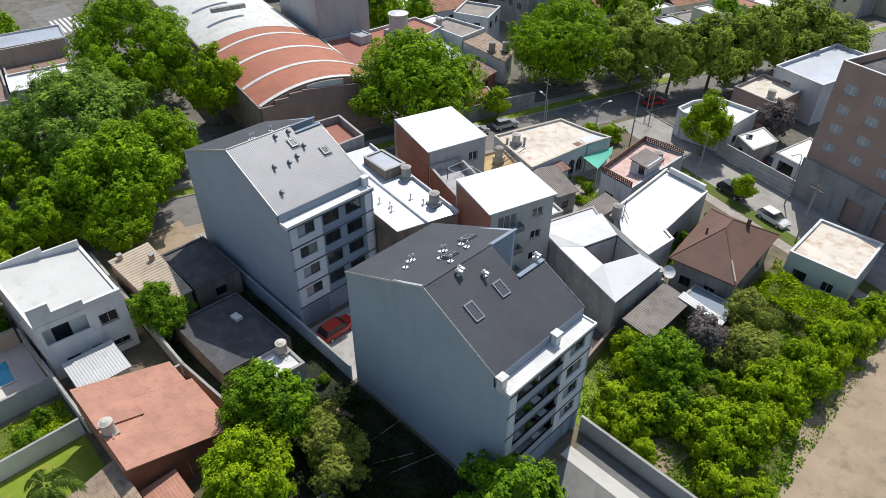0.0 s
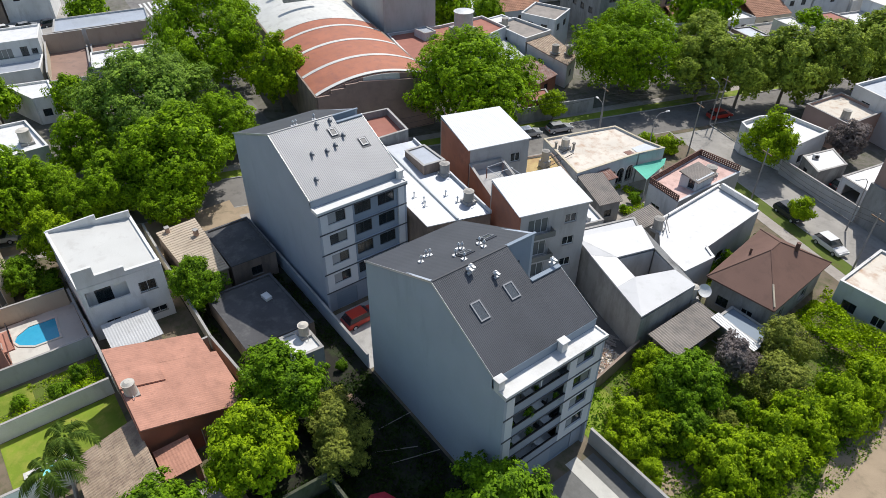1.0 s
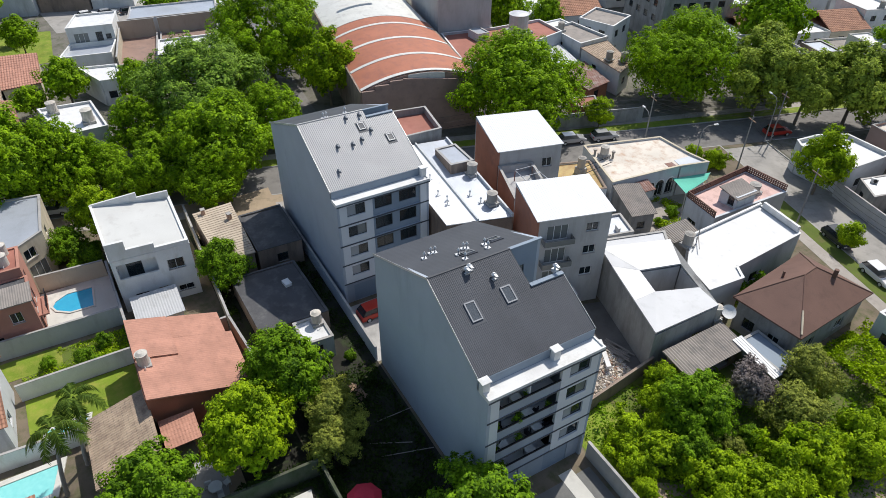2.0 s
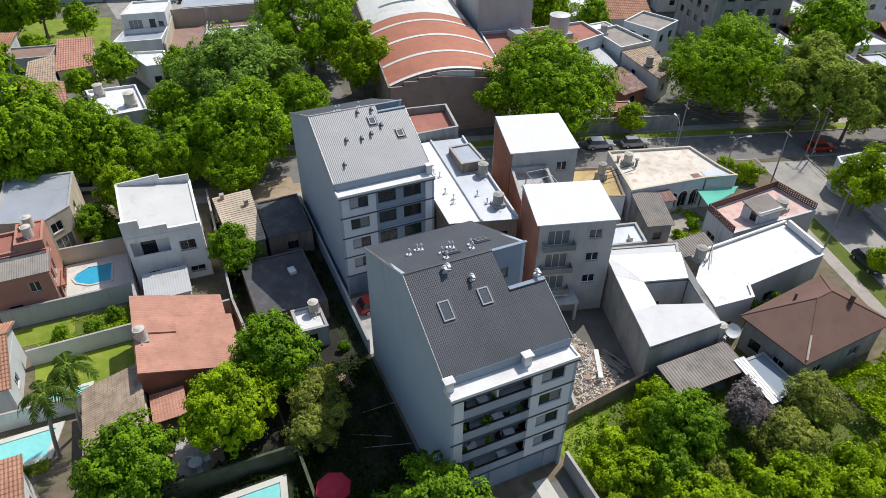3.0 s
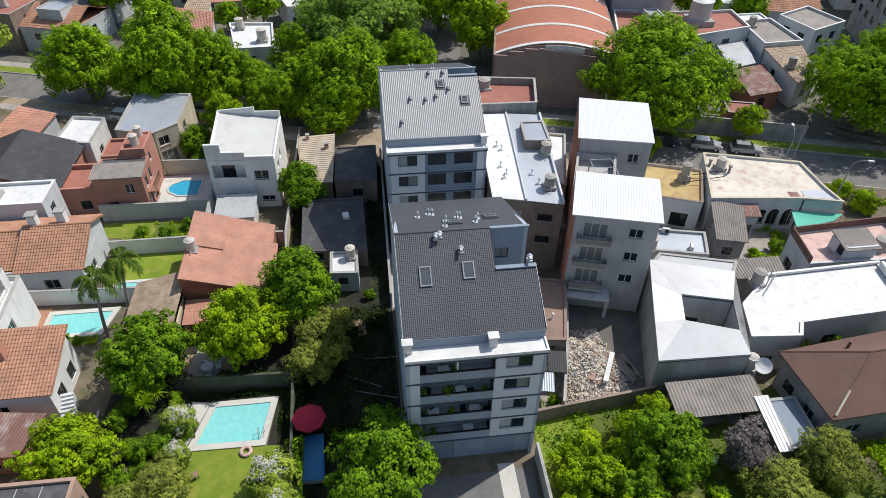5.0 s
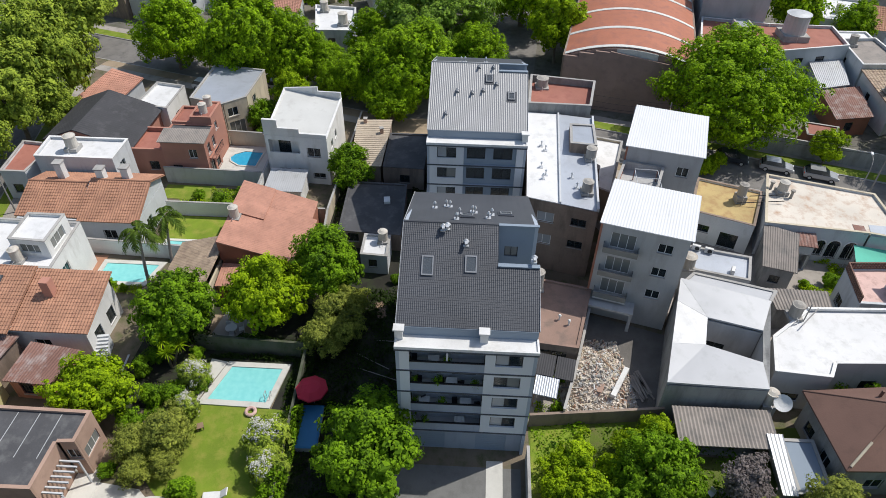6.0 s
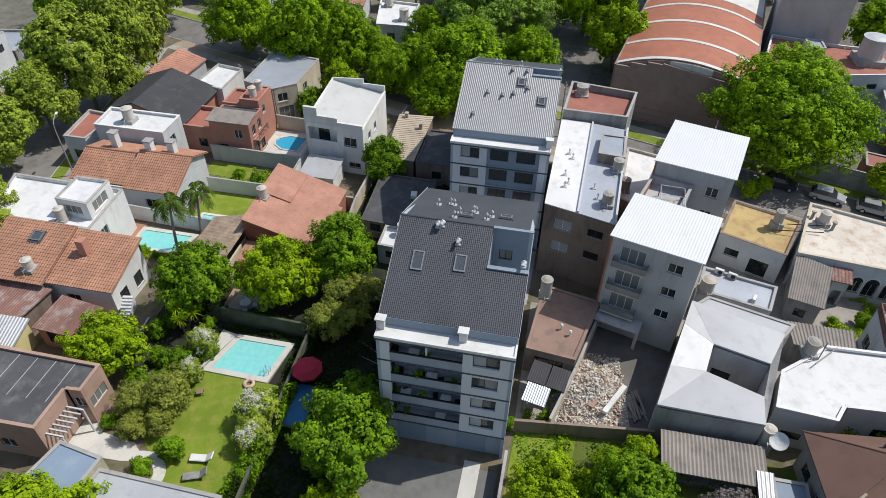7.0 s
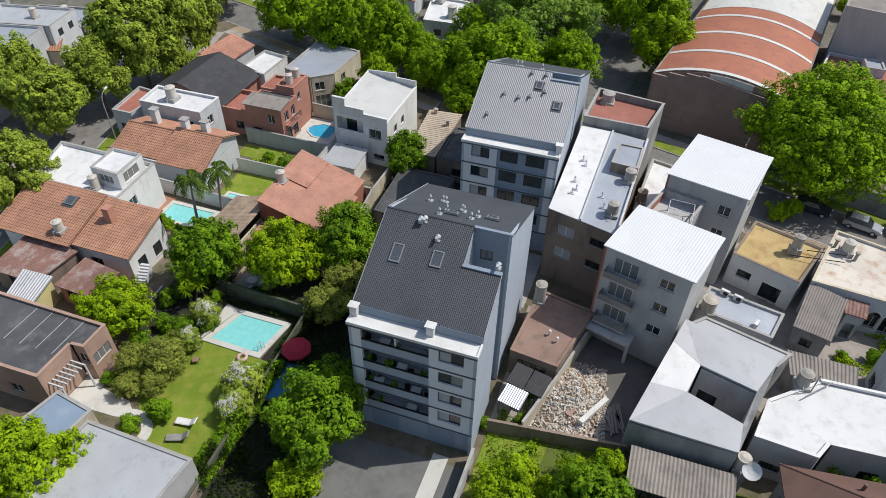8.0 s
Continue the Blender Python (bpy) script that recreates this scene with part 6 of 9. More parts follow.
flat_house("house", "large white two-storey house", [(-32.6, 109.6), (-24.2, 106.8), (-20.0, 124.0), (-29.4, 127.4)], 6.2, 0.5, "whitewall", "roofsilver", {0: [("win", 2, 3.6, 1.6, 1.4)], 3: [("win", 4, 3.6, 1.6, 1.4)]}, "white")

# ---- the vaulted hall across the tree-lined street ----
hall = thing("hall", -74.2, 40.4, 0, math.degrees(math.atan2(0.2, -0.98)) , "market hall under a red vaulted roof with white bands", "hall")
# own axes: x runs away from the street, y towards the left end of the front (-18 is the other corner)
LW, RISE, EAVE = 18.0, 2.0, 7.6


def vault(name, x0, x1, mat, dz=0.0, label=""):
    bm = bmesh.new()
    n = 22
    rows = []
    for x in (x0, x1):
        for dd in (0.0, -0.15):
            rows.append([bm.verts.new((x, -LW * i / n, EAVE + dz + dd + RISE * (1 - (2 * i / n - 1) ** 2))) for i in range(n + 1)])
    for i in range(n):
        bm.faces.new((rows[0][i], rows[2][i], rows[2][i + 1], rows[0][i + 1]))
        bm.faces.new((rows[1][i], rows[1][i + 1], rows[3][i + 1], rows[3][i]))
        bm.faces.new((rows[0][i], rows[0][i + 1], rows[1][i + 1], rows[1][i]))
        bm.faces.new((rows[2][i], rows[3][i], rows[3][i + 1], rows[2][i + 1]))
    bmesh.ops.recalc_face_normals(bm, faces=bm.faces)
    return part(name, bm, mat, hall, label)


vault("vault", 0.6, 26.6, "archred")
vault("vault", 26.61, 64.0, "archwhite", 0.05, "pale painted sheet vault")
for x in (0.6, 7.4, 14.9, 22.3):
    vault("vault_band", x, x + 0.75, "archwhite", 0.06)
for x, l in ((34, 9), (43, 9)):
    bm = bmesh.new()
    box(bm, x, x + 0.8, -6.0 - l / 2, -6.0 + l / 2 - 3, EAVE + 3.2, EAVE + 3.9)
    part("roof_monitor", bm, "grey", hall)
def arch(y):
    return EAVE - 0.17 + RISE * (1 - (2 * -y / LW - 1) ** 2)


for name, x0, x1, mat, top in (("front_wall", 0.0, 0.3, "hallbrick", [(-18.0, EAVE), (-6.2, EAVE + 1.35), (-6.2, EAVE + 1.2), (-4.2, EAVE + 1.2), (-4.2, EAVE + 0.75), (-2.0, EAVE + 0.75), (-2.0, EAVE + 0.1), (0.0, EAVE + 0.1)]),
                               ("tympanum", 0.45, 0.58, "hallbrick", [(-LW * (1 - i / 12), arch(-LW * (1 - i / 12))) for i in range(13)])):
    bm = bmesh.new()
    gable_solid(bm, [(-LW, 0), *top, (0, 0)], 0, 1)
    for v in bm.verts:
        x, y, z = v.co
        v.co = (x0 if y < 0.5 else x1, x, z)
    bmesh.ops.recalc_face_normals(bm, faces=bm.faces)
    part(name, bm, mat, hall)
bm = bmesh.new()
gable_solid(bm, [(-12.6, EAVE + 0.5), *[(-12.6 + 0.7 * i, arch(-12.6 + 0.7 * i) - 0.06) for i in range(9)], (-7.0, EAVE + 0.9)], 0, 1)
for v in bm.verts:
    x, y, z = v.co
    v.co = (0.36 if y < 0.5 else 0.44, x, z)
bmesh.ops.recalc_face_normals(bm, faces=bm.faces)
part("light_panel", bm, "archwhite", hall, "white translucent sheet under the vault edge")
for y in (0.0, -LW - 0.25):
    bm = bmesh.new()
    box(bm, 0.31, 64, y, y + 0.25, 0, EAVE)
    part("side_wall", bm, "oldwall", hall)
flat_house("warehouse", "large dark grey flat-roofed warehouse", [(-112.0, 68.4), (-94.2, 64.4), (-91.8, 74.0), (-109.4, 78.4)], 12.5, 0.6, "greylight", "greytile", category="warehouse")
flat_house("workshop", "low white-walled workshop with a red roof terrace", [(-91.6, 75.0), (-93.6, 64.6), (-80.8, 61.2), (-78.4, 62.6), (-84.0, 84.4), (-91.4, 84.8)], 6.0, 0.4, "whitewall", "redroof", {3: [("far", 3 + 3.6 * i, 4.2, 1.5, 0.8) for i in range(5)]}, "white", "workshop")
tank(-87.2, 76.9, 6.0, 2.8, 1.75, "rooftin", 0.9, "large silver tank on a roof")
flat_house("rooftop_room", "flat silver box on the red terrace", rect(-90.8, -87.6, 68.6, 71.0), 7.2, 0.1, "whitewall", "roofsilver", category="rooftop room")
pent_house("house", "narrow white house under a silver tin roof", [(-75.1, 77.8), (-76.5, 82.1), (-84.9, 84.1), (-83.2, 78.9)], 3.7, 4.3, "whitewall", "rooftin", {0: [("far", 1.6, 1.2, 1.2, 1.1)]})
pent_house("shed", "sheds under rusty corrugated sheets by the street", [(-67.6, 77.4), (-68.6, 82.4), (-76.2, 83.6), (-74.8, 77.9)], 2.9, 3.4, "brick", "rust", {0: [("far", 1.6, 0.8, 1.2, 1.3)]}, "shed")
flat_house("house", "long white house with a grey flat roof", [(-87.8, 84.7), (-78.4, 84.2), (-78.9, 90.9), (-88.4, 90.4)], 5.5, 0.4, "whitewall", "greytile", {1: [("far", 2, 3.6, 1.2, 1.1), ("far", 4.4, 3.6, 1.2, 1.1)], 0: [("far", 3, 3.4, 1.2, 1.1)]}, "white")
pent_house("house", "white-walled house under brown tin slopes", [(-68.3, 84.5), (-70.2, 88.6), (-79.0, 90.6), (-78.2, 84.4)], 4.2, 5.2, "white", "tejaold", {0: [("far", 1.6, 1.4, 1.2, 1.2)], 3: [("far", 3, 2.2, 1.1, 1.1)]}, pitch=0.4, amp=0.06, rows=12, step=0.04)
tank(-72.2, 85.4, 4.8, 1.2, 0.6, "tankgrey", 0.2)
tank(-70.9, 87.6, 4.6, 1.2, 0.6, "tankgrey", 0.2)
tank(-86.0, 85.8, 5.5, 1.2, 0.6, "tankgrey", 0.4)
flat_house("house", "low white-roofed house behind the workshop", [(-92.4, 85.2), (-89.2, 85.2), (-89.6, 91.0), (-92.6, 91.0)], 5.0, 0.2, "white", "roofwhite", {1: [("far", 2, 3.2, 1.1, 1.0)]}, "white")
flat_house("house", "white two-storey house with dark upper windows", [(-87.4, 91.2), (-80.4, 93.4), (-83.6, 100.6), (-90.8, 98.2)], 6.5, 0.35, "whitewall", "greytile", {0: [("far", 1.4, 4.4, 1.3, 1.2), ("far", 4.4, 4.4, 1.3, 1.2)], 1: [("far", 1.2, 4.4, 1.4, 1.3), ("far", 4.6, 4.4, 1.4, 1.3), ("far", 1.2, 1.4, 1.4, 1.3)]}, "white")
flat_house("garage", "brick-edged garage roof by the street", [(-66.6, 72.6), (-63.2, 71.8), (-62.2, 75.0), (-65.4, 76.8)], 2.7, 0.1, "brick", "redroof", category="garage")

pent_house("house", "house under a faded orange tile slope beyond the slate gable", [(-63.6, -26.4), (-64.4, -20.6), (-69.6, -19.2), (-72.0, -24.4)], 3.4, 4.2, "whitewall", "tejapink", {0: [("win", 2.0, 1.0, 1.3, 1.2)]}, pitch=0.28, amp=0.06, rows=16, step=0.035)
pent_house("house", "tile-roofed house across the leafy street", [(-55.8, -55.0), (-58.6, -46.6), (-65.0, -50.6), (-62.4, -59.0)], 3.6, 5.0, "cream", "teja", {0: [("far", 2.0, 1.0, 1.3, 1.2), ("far", 5.0, 1.0, 1.3, 1.2)]}, pitch=0.4, amp=0.06, rows=16, step=0.035)
slat = thing("pergola", -11.1, -1.85, 0, 0, "white slatted pergola over a recessed terrace", "pergola")
for k in range(7):
    bm = bmesh.new()
    box(bm, 0.1 + 0.42 * k, 0.22 + 0.42 * k, 0.0, 1.5, 2.9, 3.05)
    part("slat", bm, "whitewall", slat)
for x in (0.1, 2.7):
    bm = bmesh.new()
    box(bm, x, x + 0.12, 1.38, 1.5, 0, 2.899)
    part("post", bm, "whitewall", slat)
bm = bmesh.new()
box(bm, -1.2, 3.2, 0.0, 2.0, 0.01, 0.08)
part("terrace_slab", bm, "poolstone", slat)

# the left end of the far block
T = dict(pitch=0.4, amp=0.06, rows=14, step=0.04)
pent_house("house", "far house under an orange tile slope", [(-122.0, -19.0), (-121.0, -13.5), (-130.0, -11.6), (-131.0, -17.0)], 3.6, 5.0, "whitewall", "teja", {0: [("far", 1.6, 1.2, 1.2, 1.2)]}, **T)
flat_house("house", "far low house with a grey brown roof", [(-124.5, -12.4), (-118.6, -13.6), (-117.6, -5.8), (-123.2, -4.8)], 3.9, 0.2, "whitewall", "brownsheet", {1: [("far", 1.5, 1.2, 1.6, 1.2), ("far", 5, 1.2, 1.2, 1.2)]})
pent_house("house", "far house under a faded tile slope with a chimney", [(-111.4, -4.8), (-111.8, 0.6), (-122.0, 1.0), (-123.0, -4.4)], 3.6, 5.0, "cream", "tejapink", {0: [("far", 2, 1.2, 1.2, 1.2)]}, **T)
pent_house("house", "far wing under an old tile slope", [(-105.4, -9.4), (-104.4, -5.2), (-116.8, -5.2), (-115.2, -8.8)], 3.4, 4.4, "white", "tejaold", {0: [("far", 1.2, 1.2, 1.2, 1.2)]}, **T)
pent_house("house", "far low tile-roofed house behind the plane trees", [(-99.4, -7.4), (-98.4, -3.4), (-104.6, -3.8), (-107.4, -10.6)], 3.2, 4.2, "whitewall", "tejapink", {0: [("far", 1.2, 1.0, 1.2, 1.2)]}, **T)
flat_house("house", "white-roofed house with water tanks behind the trees", [(-89.6, 1.6), (-89.9, 7.7), (-100.0, 6.7), (-100.6, -0.6)], 3.4, 0.35, "whitewall", "roofwhite", {0: [("far", 1.8, 1.2, 1.3, 1.2)]}, "white")
tank(-93.0, 5.6, 3.4, 1.5, 0.8, "tank", 0.4)
tank(-98.6, 1.4, 3.4, 1.3, 0.7, "tank", 0.4)
flat_house("house", "low white wing of the modern house", [(-105.9, 8.9), (-105.5, 12.0), (-112.2, 12.4), (-113.6, 6.4)], 4.0, 0.3, "white", "roofwhite", {0: [("far", 0.8, 1.2, 1.2, 1.2)]}, "white")


# ---- more of the neighbourhood, plainer with distance ----
def filler(seed, origin, d, n, along, back, skip):
    """Rows of lots along a street line. along: range of metres, back: rows as (start, depth)."""
    rng = random.Random(seed)
    roofs = ["roofwhite", "roofwhite", "roofsilver", "roofsilver", "oldroof", "greytile", "rooftin", "rooftin", "redroof", "teja", "tejaold", "brownsheet"]
    wallm = ["whitewall", "whitewall", "white", "white", "cream", "greylight", "grey", "oldwall"]
    words = {"roofwhite": "white flat roof", "roofsilver": "silver flat roof", "oldroof": "worn flat roof", "greytile": "grey sheet roof", "asphaltroof": "dark felt roof",
             "redroof": "red roof terrace", "rooftin": "tin roof", "brownsheet": "brown sheet roof", "teja": "tile roof", "tejaold": "old tile roof"}
    for k0, dep in back:
        l = along[0]
        while l < along[1]:
            wdt = rng.uniform(7, 11)
            c = (origin[0] + d[0] * (l + wdt / 2) + n[0] * (k0 + dep / 2), origin[1] + d[1] * (l + wdt / 2) + n[1] * (k0 + dep / 2))
            roof, wall = rng.choice(roofs), rng.choice(wallm)
            h = rng.choice([3.4, 3.8, 4.2, 6.2, 6.6])
            cut = rng.uniform(0.0, 0.35) * dep
            r4 = rng.random()
            if not skip(c):
                pts = ccw([(origin[0] + d[0] * a + n[0] * b, origin[1] + d[1] * a + n[1] * b) for a, b in ((l, k0 + cut), (l + wdt - 0.3, k0 + cut), (l + wdt - 0.3, k0 + dep), (l, k0 + dep))])
                if rng.random() < 0.92:
                    e = [(Vector(pts[(i + 1) % 4]) - Vector(pts[i])).length for i in range(4)]
                    op = {}
                    for i in range(4):
                        t2 = Vector(pts[(i + 1) % 4]) - Vector(pts[i])
                        mid = (Vector(pts[(i + 1) % 4]) + Vector(pts[i])) / 2
                        if Vector((t2.y, -t2.x)).dot(Vector((8, 20)) - mid) > 0:
                            op[i] = [("far", e[i] * f - 0.6, h - 2.0, 1.2, 1.1) for f in ((0.3, 0.7) if rng.random() < 0.6 else (0.5,))]
                    ob = flat_house("house", "distant %s house with a %s" % ("two-storey" if h > 5 else "one-storey", words[roof]), pts, h, 0.3 if "tej" not in roof else 0.05, wall, roof, op)
                    if "tej" in roof:
                        q = [Vector((*p, 0)) - Vector((*pts[0], 0)) for p in pts]
                        ex, ey = q[1] - q[0], q[3] - q[0]
                        zz = Vector((0, 0, h + 0.08))
                        up = Vector((0, 0, ey.length * 0.2))
                        slope(ob, q[0] + zz, q[1] + zz, ey / 2 + up, roof, "roof_slope", pitch=0.4, amp=0.06, course=0.5, step=0.04)
                        slope(ob, q[2] + zz, q[3] + zz, -ey / 2 + up, roof, "roof_slope", pitch=0.4, amp=0.06, course=0.5, step=0.04)
                    elif r4 < 0.6:
                        tank(c[0] + rng.uniform(-1.5, 1.5), c[1] + rng.uniform(-1.5, 1.5), h, 1.1, 0.55, rng.choice(["tank", "tankgrey"]), rng.choice([0.3, 0.9]))
                    if r4 > 0.55 and h < 5:
                        s = [tuple(Vector(p) * 0.45 + Vector(c) * 0.55) for p in pts]
                        flat_house("upper_room", "small upper room on a flat roof", s, h + 2.4, 0.15, wall, rng.choice(["roofwhite", "roofsilver", "redroof"]), category="upper room")
            l += wdt


def in_hall(c):
    a = Vector((c[0] + 74.2, c[1] - 40.4))
    u = a.dot(Vector((-0.968, 0.25)))
    v = a.dot(Vector((0.25, 0.968)))
    return -3 < u < 68 and -4 < v < 50 and not (v > 34 and u > 26)


filler(3, S1, D1, (-0.954, 0.3), (-125, 130), ((ROAD + 3.8, 15), (ROAD + 22, 13), (ROAD + 40, 15), (ROAD + 58, 14), (ROAD + 76, 15)), lambda c: in_hall(c) or (c[0] > -97 and 56 < c[1] < 104) or (-160 < c[0] < -88 and -23 < c[1] < 32) or (c[0] < -76 and 27 < c[1] < 47) or (-98 < c[0] < -76 and 108 < c[1] < 132))
filler(5, S2, D2, (0.3, 0.954), (-12, 40), ((ROAD + 28, 14), (ROAD + 46, 14), (ROAD + 64, 14)), lambda c: c[1] < 129 and c[0] > -38 or c[1] < 100)
filler(7, S3, D3, (0.208, -0.978), (-38, 30), ((ROAD + 8.5, 13), (ROAD + 24, 13), (ROAD + 40, 13)), lambda c: False)
flat_house("house", "large white modern house with a flat roof", [(-133.6, 9.0), (-126.0, 6.6), (-124.8, 14.2), (-132.4, 16.0)], 6.8, 0.3, "white", "roofwhite", {1: [("wide", 1.0, 4.2, 2.4, 1.8), ("dark", 4.6, 3.9, 1.1, 2.1), ("dark", 6.2, 4.6, 0.9, 0.9)]}, "white")
flat_house("house", "white lower wing with a walled roof terrace", [(-125.9, 6.55), (-119.5, 4.2), (-118.2, 12.4), (-124.7, 14.2)], 3.6, 0.75, "white", "roofsilver", {1: [("dark", 1.2, 0.8, 1.6, 1.4), ("dark", 4.6, 0.8, 1.6, 1.4)]}, "white")
flat_house("house", "tan house with a planted roof terrace behind tall walls", [(-128.8, 15.4), (-113.0, 12.6), (-111.4, 18.7), (-127.8, 21.8)], 2.9, 0.8, "greylight", "brownsheet", {1: [("dark", 1.2, 0.8, 1.4, 1.2)]}, "concrete", tops=[5.2, 3.7, 3.4, 6.2], mats={0: "cream", 3: "tanwall"})
flat_house("house", "low house with a bright white roof and stepped parapet", [(-119.0, 20.6), (-111.2, 19.0), (-109.8, 28.6), (-117.5, 30.5)], 4.6, 0.3, "greylight", "roofwhite", {1: [("dark", 2.0, 1.0, 1.4, 1.2), ("hole", 5.4, 0.02, 2.4, 2.6)]}, "white")
flat_house("warehouse", "tan-walled yard building with a brown roof", [(-127.6, 22.3), (-119.2, 20.7), (-117.7, 30.5), (-126.4, 33.0)], 3.2, 0.3, "tanwall", "brownsheet", category="warehouse", tops=[3.5, 3.5, 3.8, 6.2])
flat_house("warehouse", "warehouse under a silver sheet roof", [(-137.4, 19.0), (-129.6, 17.2), (-127.2, 33.4), (-134.8, 35.0)], 5.8, 0.25, "whitewall", "roofsilver", category="warehouse")
patch("driveway", [(-172.0, 2.0), (-148.0, 5.0), (-144.0, 28.0), (-172.0, 34.0)], 0.025, "asphaltpale", "pale asphalt car park behind the modern house", "car park")
flat_house("building", "grey five-storey building in the distance", [(-97.0, 112.0), (-82.0, 107.4), (-77.6, 121.6), (-92.6, 126.4)], 13.5, 0.8, "grey", "greytile",
           {0: [("far", 2 + 3.2 * i, z, 1.5, 1.3) for i in range(4) for z in (4.2, 7.0, 9.8)], 1: [("far", 2 + 3.2 * i, z, 1.5, 1.3) for i in range(4) for z in (4.2, 7.0, 9.8)]}, category="building")


# ---- trees and plants ----
def leaves(seed, R, H, zc, lobes, count, size, spread=0.62, droop=0.0, lobe=0.45, flat=0.15, low=0.85, tuft=0.075):
    """A crown of separate folded leaves, gathered in tufts over many uneven lobes. Returns vertices and faces."""
    g = np.random.RandomState(seed)

    def unit(v):
        return v / np.linalg.norm(v, axis=1)[:, None]

    h = g.uniform(-0.8, 1.0, lobes)
    turn = g.uniform(0, 2 * math.pi, lobes)
    wide = np.where(h > 0, (1 - np.abs(h)) ** 0.55, 1 - 0.85 * h ** 2) * np.sqrt(g.uniform(0.45, 1.0, lobes))
    c = np.stack([np.cos(turn) * wide * R, np.sin(turn) * wide * R, h * H * 0.95], 1) * (1.27 * spread * g.uniform(0.92, 1.08, lobes))[:, None]
    c[0] = 0
    r = R * lobe * g.uniform(0.45, 1.05, lobes) * (1 - 0.3 * np.maximum(h, 0))
    r[0] = R * 0.6
    tall = np.array([1, 1, min(1.3, 1.25 * H / R + 0.05)])
    knot = max(size * 2.0, R * tuft)
    tufts = max(14, int(1.35 * 10 * R * H / (math.pi * knot ** 2)))
    per = max(10, int(count * 0.8 / tufts))
    which = g.choice(lobes, tufts * 3, p=r ** 2 / np.sum(r ** 2))
    n = g.normal(size=(tufts * 3, 3))
    n[:, 2] += 0.3
    n = unit(n)
    p = c[which] + n * (r[which] * g.uniform(0.78, 1.1, tufts * 3))[:, None] * tall
    inside = np.zeros(tufts * 3, bool)
    for k in range(lobes):
        inside |= (np.linalg.norm((p - c[k]) / tall, axis=1) < r[k] * 0.75) & (which != k)
    keep = np.where(~inside & (p[:, 2] > -H * low))[0][:tufts]
    rad = knot * g.uniform(0.6, 1.35, len(keep))
    at = np.repeat(np.arange(len(keep)), per)
    m = len(at)
    out = unit(g.normal(size=(m, 3)) + n[keep][at] * 0.8 + np.array([0, 0, 0.35]))
    pos = p[keep][at] + out * (rad[at] * np.where(g.rand(m) < 0.1, g.uniform(1.0, 1.5, m), g.uniform(0.68, 1.06, m)))[:, None]
    # leaves deep in the crown
    deep = int(count * 0.2)
    w = g.choice(lobes, deep, p=r ** 2 / np.sum(r ** 2))
    o2 = unit(g.normal(size=(deep, 3)))
    pos = np.concatenate([pos, c[w] + o2 * (r[w] * g.uniform(0.45, 0.86, deep))[:, None] * tall])
    wide_leaf = np.concatenate([np.ones(len(out)), np.full(deep, 2.0)])
    out = np.concatenate([out, unit(o2 + np.array([0, 0, 0.6]))])
    m = len(pos)
    pos[:, 2] += zc
    dome = unit((pos - np.array([0, 0, zc])) / np.array([R, R, H]))
    nn = unit(out * 0.8 + dome * 0.6 + np.array([0, 0, 0.2]) + g.normal(size=(m, 3)) * 0.28)
    a = g.normal(size=(m, 3))
    a[:, 2] -= 0.5 + droop
    a = unit(a - nn * np.sum(a * nn, axis=1)[:, None])
    b = np.cross(nn, a)
    s = (size * wide_leaf * g.uniform(0.6, 1.35, m))[:, None]
    q = np.stack([pos - a * s * 0.5, pos + b * s * 0.38 - nn * s * flat, pos + a * s * 0.6, pos - b * s * 0.38 - nn * s * flat], 1).reshape(-1, 3)
    f = np.arange(m * 4).reshape(m, 4)
    return q.tolist(), [t for row in f.tolist() for t in ((row[0], row[1], row[2]), (row[0], row[2], row[3]))]


def trunk_mesh(seed, R, zc, r0, limbs=7):
    rng = random.Random(seed)
    bm = bmesh.new()
    lean = (rng.uniform(-0.3, 0.3), rng.uniform(-0.3, 0.3))
    fork = zc * 0.5
    tube(bm, (0, 0, -0.1), (lean[0] * 0.5, lean[1] * 0.5, fork * 0.6), r0 * 1.2, r0 * 0.9, 9)
    tube(bm, (lean[0] * 0.5, lean[1] * 0.5, fork * 0.58), (lean[0], lean[1], fork), r0 * 0.9, r0 * 0.75, 9)
    for i in range(limbs):
        a = 2 * math.pi * i / limbs + rng.uniform(-0.3, 0.3)
        e = (lean[0] + math.cos(a) * R * 0.35, lean[1] + math.sin(a) * R * 0.35, zc * rng.uniform(0.7, 0.95))
        tube(bm, (lean[0], lean[1], fork - 0.1), e, r0 * 0.5, r0 * 0.28, 6)
        b = a + rng.uniform(-0.5, 0.5)
        tube(bm, e, (lean[0] + math.cos(b) * R * 0.68, lean[1] + math.sin(b) * R * 0.68, zc * rng.uniform(0.9, 1.25)), r0 * 0.28, r0 * 0.08, 5)
    return bm


def tree_kind(name, label, mat, seed, R, H, zc, lobes, count, size, r0=0.22, category="tree", **kw):
    ob = thing(name, 0, 0, 0, 0, label, category)
    part("trunk", trunk_mesh(seed, R, zc, r0), "bark", ob)
    v, f = leaves(seed, R, H, zc, lobes, count, size, **kw)
    raw("crown", v, f, mat, ob)
    return ob


